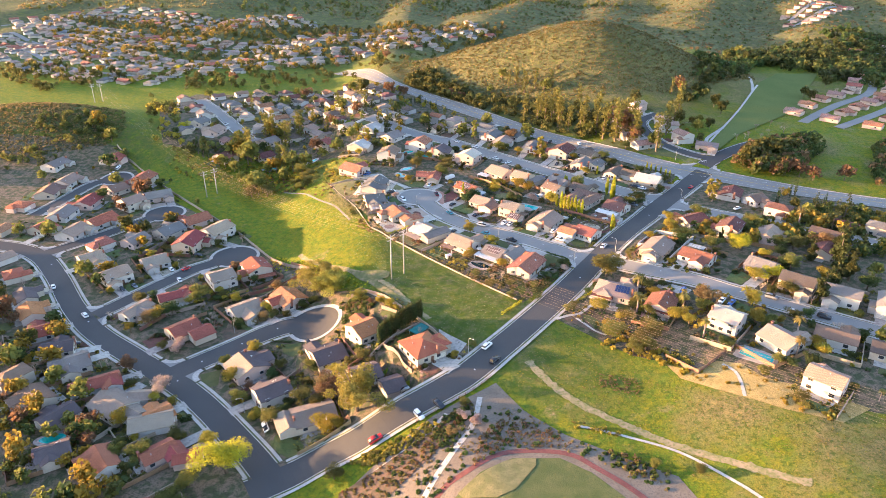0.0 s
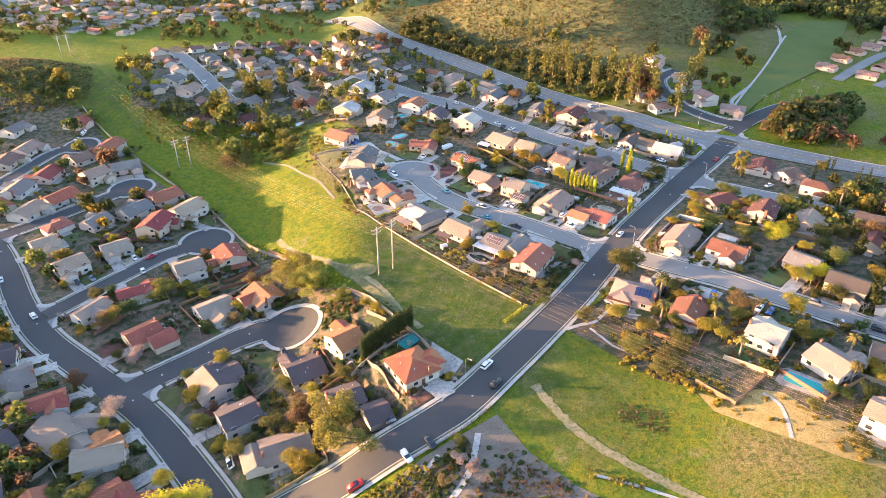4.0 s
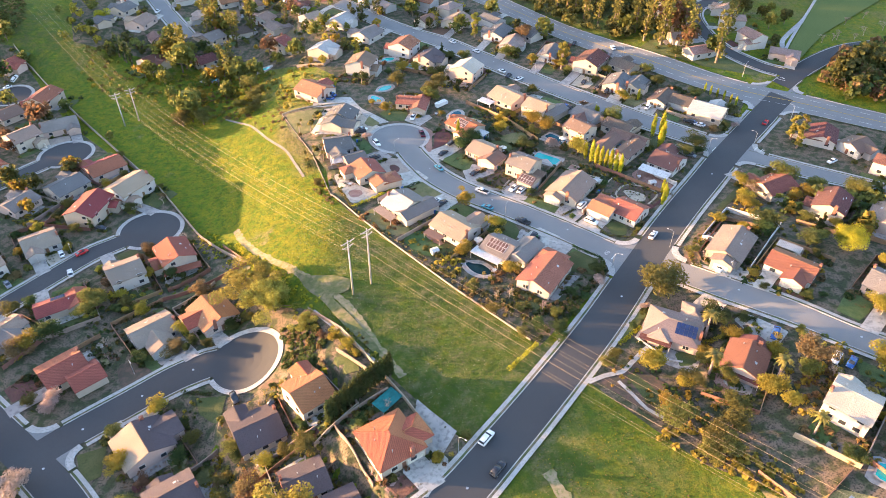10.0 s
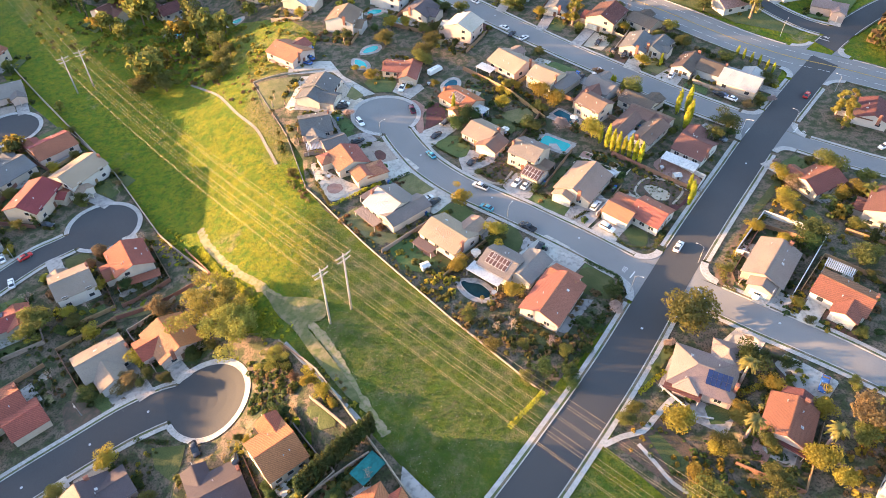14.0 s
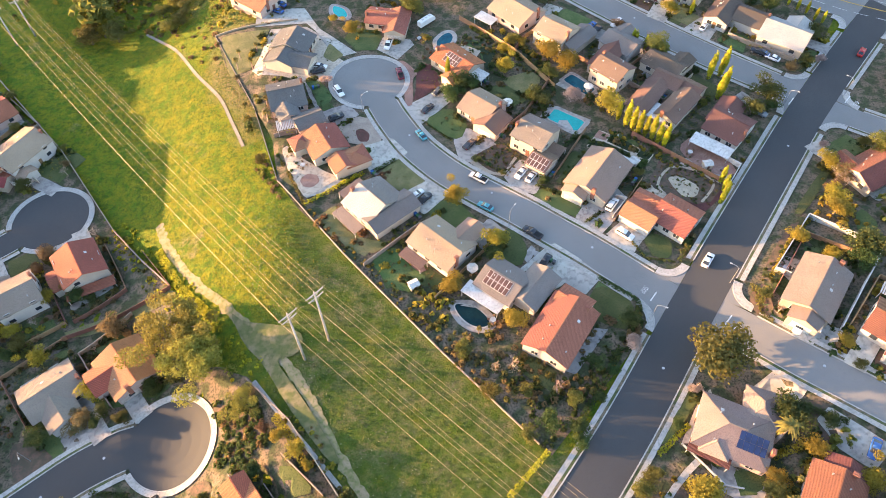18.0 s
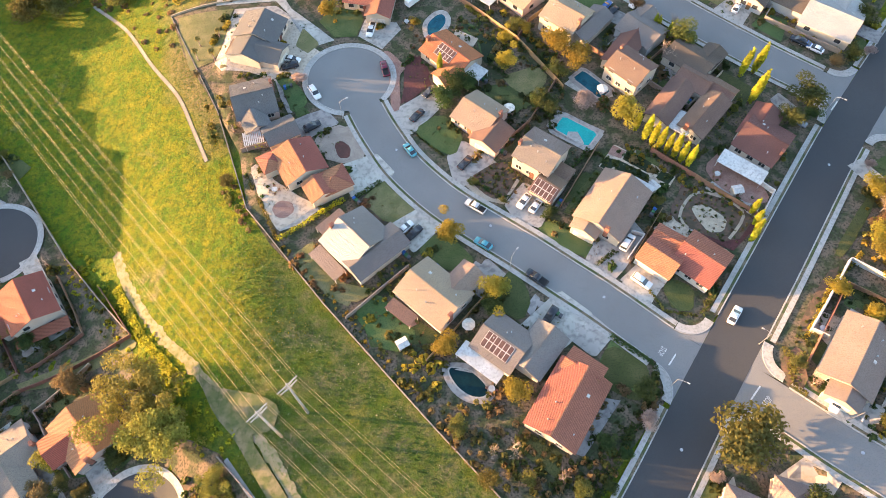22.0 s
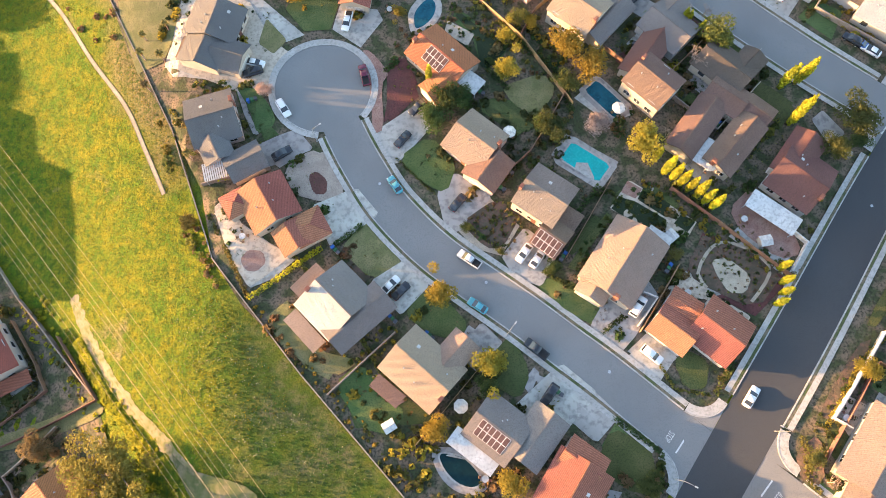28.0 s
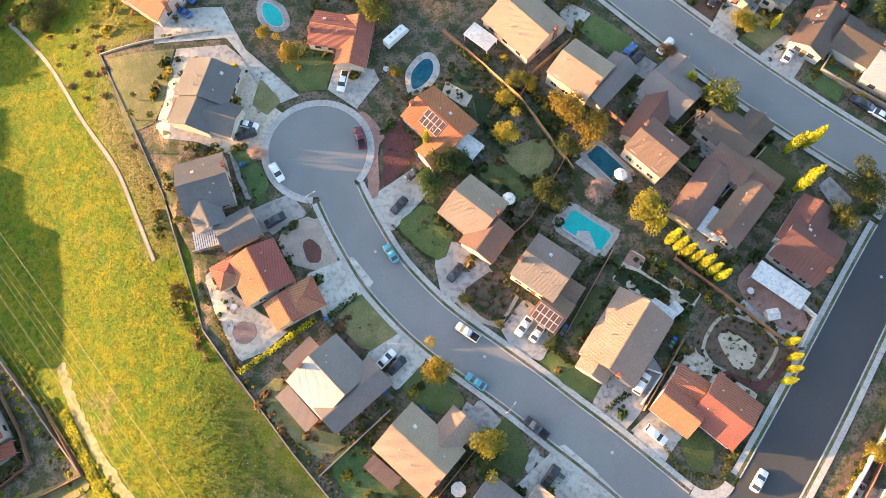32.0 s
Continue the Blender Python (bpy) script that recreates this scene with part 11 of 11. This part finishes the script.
wall_run((134.3, 136.7), (111.8, 108.8), 1.7, VINYL, "garden_wall", "white painted garden wall")
wall_run((62.7, 78.4), (71.5, 67.7), 0.8, VINYL, "garden_wall", "white painted garden wall")
wall_run((71.5, 67.7), (75.8, 66.7), 0.8, VINYL, "garden_wall", "white painted garden wall")
wall_run((-126.5, 123.1), (-90.5, 137.7), 1.7, WOOD, "garden_fence", "brown board fence between gardens")
wall_run((-90.5, 137.7), (-107.0, 156.3), 1.7, WOOD, "garden_fence", "brown board fence between gardens")
wall_run((-43.0, 78.0), (-30.3, 66.6), 1.5, BLOCK, "garden_wall", "tan block garden wall")
hedge([(-46.9, 163.2), (-27.5, 177.1)], 1.6, 1.5, "lime", "clipped dense garden hedge beside the path")
hedge([(-54.0, 177.5), (-46.9, 163.2)], 1.3, 1.2, "olive", "clipped dense garden hedge beside the path")
hedge([(-24.1, 177.8), (-16.4, 183.7)], 1.6, 1.2, "green", "clipped dense garden hedge beside the path")
hedge([(-40.0, 180.4), (-28.7, 167.5), (-16.1, 152.0), (-8.5, 138.7)], 1.2, 0.9, "olive", "clipped dense garden hedge beside the path")
hedge([(48.0, 130.8), (59.2, 122.5), (58.0, 112.6)], 1.6, 1.1, "green", "clipped dense garden hedge beside the path")
hedge([(-57.8, 197.5), (-45.9, 200.5)], 1.6, 2.0, "lime", "clipped dense garden hedge beside the path")
hedge([(46.8, 152.2), (53.0, 156.6)], 1.5, 1.0, "green", "clipped dense garden hedge beside the path")
hedge([(32.4, 169.2), (38.1, 165.2), (46.8, 161.2)], 1.2, 0.9, "oak", "clipped dense garden hedge beside the path")
hedge([(73.9, 136.0), (79.9, 144.3)], 1.5, 1.0, "oak", "clipped dense garden hedge beside the path")
hedge([(58.8, 147.6), (64.3, 137.5), (73.2, 136.0)], 0.9, 0.7, "olive", "clipped dense garden hedge beside the path")
hedge([(26.1, 241.9), (41.9, 226.2), (42.8, 215.4)], 1.8, 1.6, "green", "clipped dense garden hedge beside the path")
hedge([(52.8, 181.4), (68.9, 174.7)], 1.2, 1.0, "green", "clipped dense garden hedge beside the path")
hedge([(71.2, 181.0), (86.4, 192.2)], 1.6, 1.3, "oak", "clipped dense garden hedge beside the path")
hedge([(39.1, 180.9), (49.1, 192.9)], 1.5, 1.5, "green", "clipped dense garden hedge beside the path")
hedge([(32.4, 216.7), (39.0, 205.1)], 1.6, 1.3, "oak", "clipped dense garden hedge beside the path")
hedge([(19.1, 230.9), (25.4, 223.3)], 1.6, 1.5, "green", "clipped dense garden hedge beside the path")
hedge([(13.0, 182.5), (20.5, 175.9)], 1.0, 0.7, "olive", "clipped dense garden hedge beside the path")
hedge([(-7.4, 203.3), (3.8, 191.9)], 0.8, 0.6, "oak", "clipped dense garden hedge beside the path")
hedge([(93.2, 125.8), (92.7, 114.2), (95.3, 112.7)], 1.6, 1.2, "olive", "clipped dense garden hedge beside the path")
hedge([(56.4, 75.6), (65.7, 83.4)], 1.6, 1.1, "lime", "clipped dense garden hedge beside the path")
hedge([(95.7, 86.9), (105.0, 82.2)], 2.0, 1.6, "green", "clipped dense garden hedge beside the path")
hedge([(92.3, 91.3), (95.7, 86.9)], 1.4, 1.2, "green", "clipped dense garden hedge beside the path")
hedge([(36.1, 82.9), (46.1, 97.6), (51.6, 106.8)], 2.0, 1.4, "green", "clipped dense garden hedge beside the path")
hedge([(85.0, 74.7), (92.8, 77.1)], 2.4, 2.0, "gold", "clipped dense garden hedge beside the path")
hedge([(-46.7, 88.8), (-41.5, 83.1), (-36.2, 74.6)], 2.4, 2.0, "gold", "clipped dense garden hedge beside the path")
hedge([(-100.3, 154.7), (-86.5, 136.1), (-71.5, 122.5)], 3.0, 1.6, "lime", "clipped dense garden hedge beside the path")
hedge([(-146.1, 119.1), (-137.5, 116.3), (-135.7, 121.9)], 2.4, 2.2, "olive", "clipped dense garden hedge beside the path")
hedge([(-100.9, 72.6), (-89.4, 71.8)], 1.6, 0.8, "green", "clipped dense garden hedge beside the path")
hedge([(17.0, 65.3), (28.3, 77.0)], 1.6, 1.2, "lime", "clipped dense garden hedge beside the path")
hedge([(122.0, 153.6), (109.5, 142.8), (98.4, 127.4)], 1.2, 0.9, "gold", "clipped dense garden hedge beside the path")
hedge([(150.8, 149.4), (156.0, 130.8)], 1.6, 1.3, "olive", "clipped dense garden hedge beside the path")
path_strip("garden_path", [(75.2, 163.7), (73.4, 167.6), (76.3, 173.0), (80.5, 176.1), (87.1, 174.4), (92.3, 169.5), (90.8, 164.9), (86.3, 159.7)], 0.9, 0.37, GRAVEL, "winding pale gravel garden path", "path")
path_strip("garden_path", [(43.1, 59.2), (49.0, 61.9), (55.2, 63.5), (58.8, 67.1), (62.7, 71.0), (66.3, 74.0)], 1.7, 0.42, CONCRETE, "curving pale concrete garden path", "path")
path_strip("garden_path", [(53.0, 59.5), (56.4, 54.0), (59.8, 48.2), (64.3, 44.5)], 1.2, 0.42, CONCRETE, "pale concrete path along the turf", "path")
patio_cover(-22.9, 53.5, 50, 9, 5.5, 1.4, TARP, "teal tarpaulin stretched over the yard")
path_strip("drain", [(-54.8, 100.3), (-44.4, 88.6), (-33.3, 76.5), (-24.3, 66.5)], 1.3, 0.16, CONCRETE, "concrete drain along the garden wall", "drain")
patio_set(87.4, 182.4)
patio_set(69.8, 162.3)
patio_set(-49.3, 180.5)
patio_set(9.7, 134.1)
patio_set(-9.4, 251.4)
patio_set(37.6, 156.9)
patio_set(24.9, 209.1)
patio_set(79.2, 197.3)
patio_set(15.4, 116.6)
patio_set(103.1, 129.9)
patio_set(-67.4, 245.0)
patio_set(55.6, 215.0)
wheelie_bins(-8.7, 157.9)
wheelie_bins(1.1, 153.2)
wheelie_bins(38.6, 173.8)
wheelie_bins(23.7, 198.8)
wheelie_bins(21.1, 193.8)
wheelie_bins(16.4, 223.7)
wheelie_bins(66.2, 170.0)
wheelie_bins(38.3, 145.1)
wheelie_bins(33.6, 138.0)
wheelie_bins(-24.4, 177.0)
wheelie_bins(-50.3, 221.6)
wheelie_bins(63.8, 234.8)
wheelie_bins(84.0, 211.0)
wheelie_bins(85.0, 107.0)
wheelie_bins(104.5, 89.7)
wheelie_bins(87.7, 202.3)
garden_shed(15.7, 225.6, 40)
garden_shed(67.0, 177.9, -50)
garden_shed(-8.5, 129.5, 30)
garden_shed(91.8, 175.9, 10)
patio_cover(-57.6, 199.4, 15, 7.0, 5.4, 3.2, VINYL, "white slatted patio cover beside the house", True)
patio_cover(63.6, 177.6, -36, 7.0, 2.8, 3.0, VINYL, "white patio awning behind the house")
patio_cover(78.9, 200.8, -128, 8.6, 4.6, 3.2, VINYL, "pale flat patio roof in the court")


def rail_fence(pts):
    """Low posts with two rails along the pavement of the park."""
    line = smooth_line(pts, 3.4)
    top = new("rail_fence")
    tagged(top, "low weathered wooden rail fence along the park's pavement", "fence")
    for a, b in zip(line, line[1:]):
        za, zb = h(*a), h(*b)
        part("post", Geo().box(a[0] - 0.13, a[1] - 0.13, za - 0.3, a[0] + 0.13, a[1] + 0.13, za + 1.5).mesh("post", WOOD), top)
        for up in (0.75, 1.3):
            part("rail", Geo().tube((*a, za + up), (*b, zb + up), 0.09, 0.09, 6).mesh("rail", WOOD), top)


rail_fence([(-21.9, -6.9), (-2.1, 6.1), (9.0, 16.4)])
GRASSY = [(-49.5, -18.5), (-33.2, -15.0), (-16.1, -7.1), (-13.1, -10.1), (-23.3, -19.1), (-38.1, -23.8)]
scatter(GRASSY, 120, (0.5, 1.1), LEAF["olive"], "verge_shrubs", "tall olive grasses and shrubs along the pavement", 22, 0.9, "shrubs")
scatter(GRASSY, 60, (0.5, 1.0), LEAF["gold"], "verge_shrubs", "golden sunlit grasses along the pavement", 22, 0.9, "shrubs")
LOWGREEN = [(-15.9, -14.9), (-11.2, -6.8), (-0.3, 0.4), (1.0, -5.0), (-6.5, -21.8), (-12.9, -21.7)]
scatter(LOWGREEN, 110, (0.5, 1.2), LEAF["green"], "ground_cover", "spreading dark green cover on the park soil", 18, 0.5, "shrubs")
tree("blossom", -2.5, -8.0, 4)
tree("blossom", 2.0, -12.5, 4)
BULB_BANK = [(-70, 97), (-54, 95), (-46, 83), (-57, 75), (-64, 78), (-63, 88)]
for kind, n in (("green", 70), ("oak", 70), ("rust", 30)):
    scatter(BULB_BANK, n, (0.6, 1.4), LEAF[kind], "bank_shrubs", "dark shrubs on the planted bank behind the turning circle", 20, 0.8, "shrubs")
drape("driveway", [(-16.9, 28.5), (-11.5, 42.3), (-2.6, 31.3), (-9.2, 19.0)], 0.372, DRIVE, 3.0, "wide pale concrete driveway to the garage", "driveway", edge=0.06)
drape("lawn", [(-84.8, 0.1), (-80.4, 3.5), (-68.8, -1.4), (-69.3, -8.8), (-76.7, -8.0)], 0.30, LAWN, 2.0, "rounded corner lawn before the house", "lawn", edge=0.2)

# ---- from paces to metres ----
for ob in scene.objects:
    if ob.parent is None and ob.type not in ("CAMERA", "LIGHT"):
        ob.matrix_basis = Matrix.Scale(PACE, 4) @ ob.matrix_basis
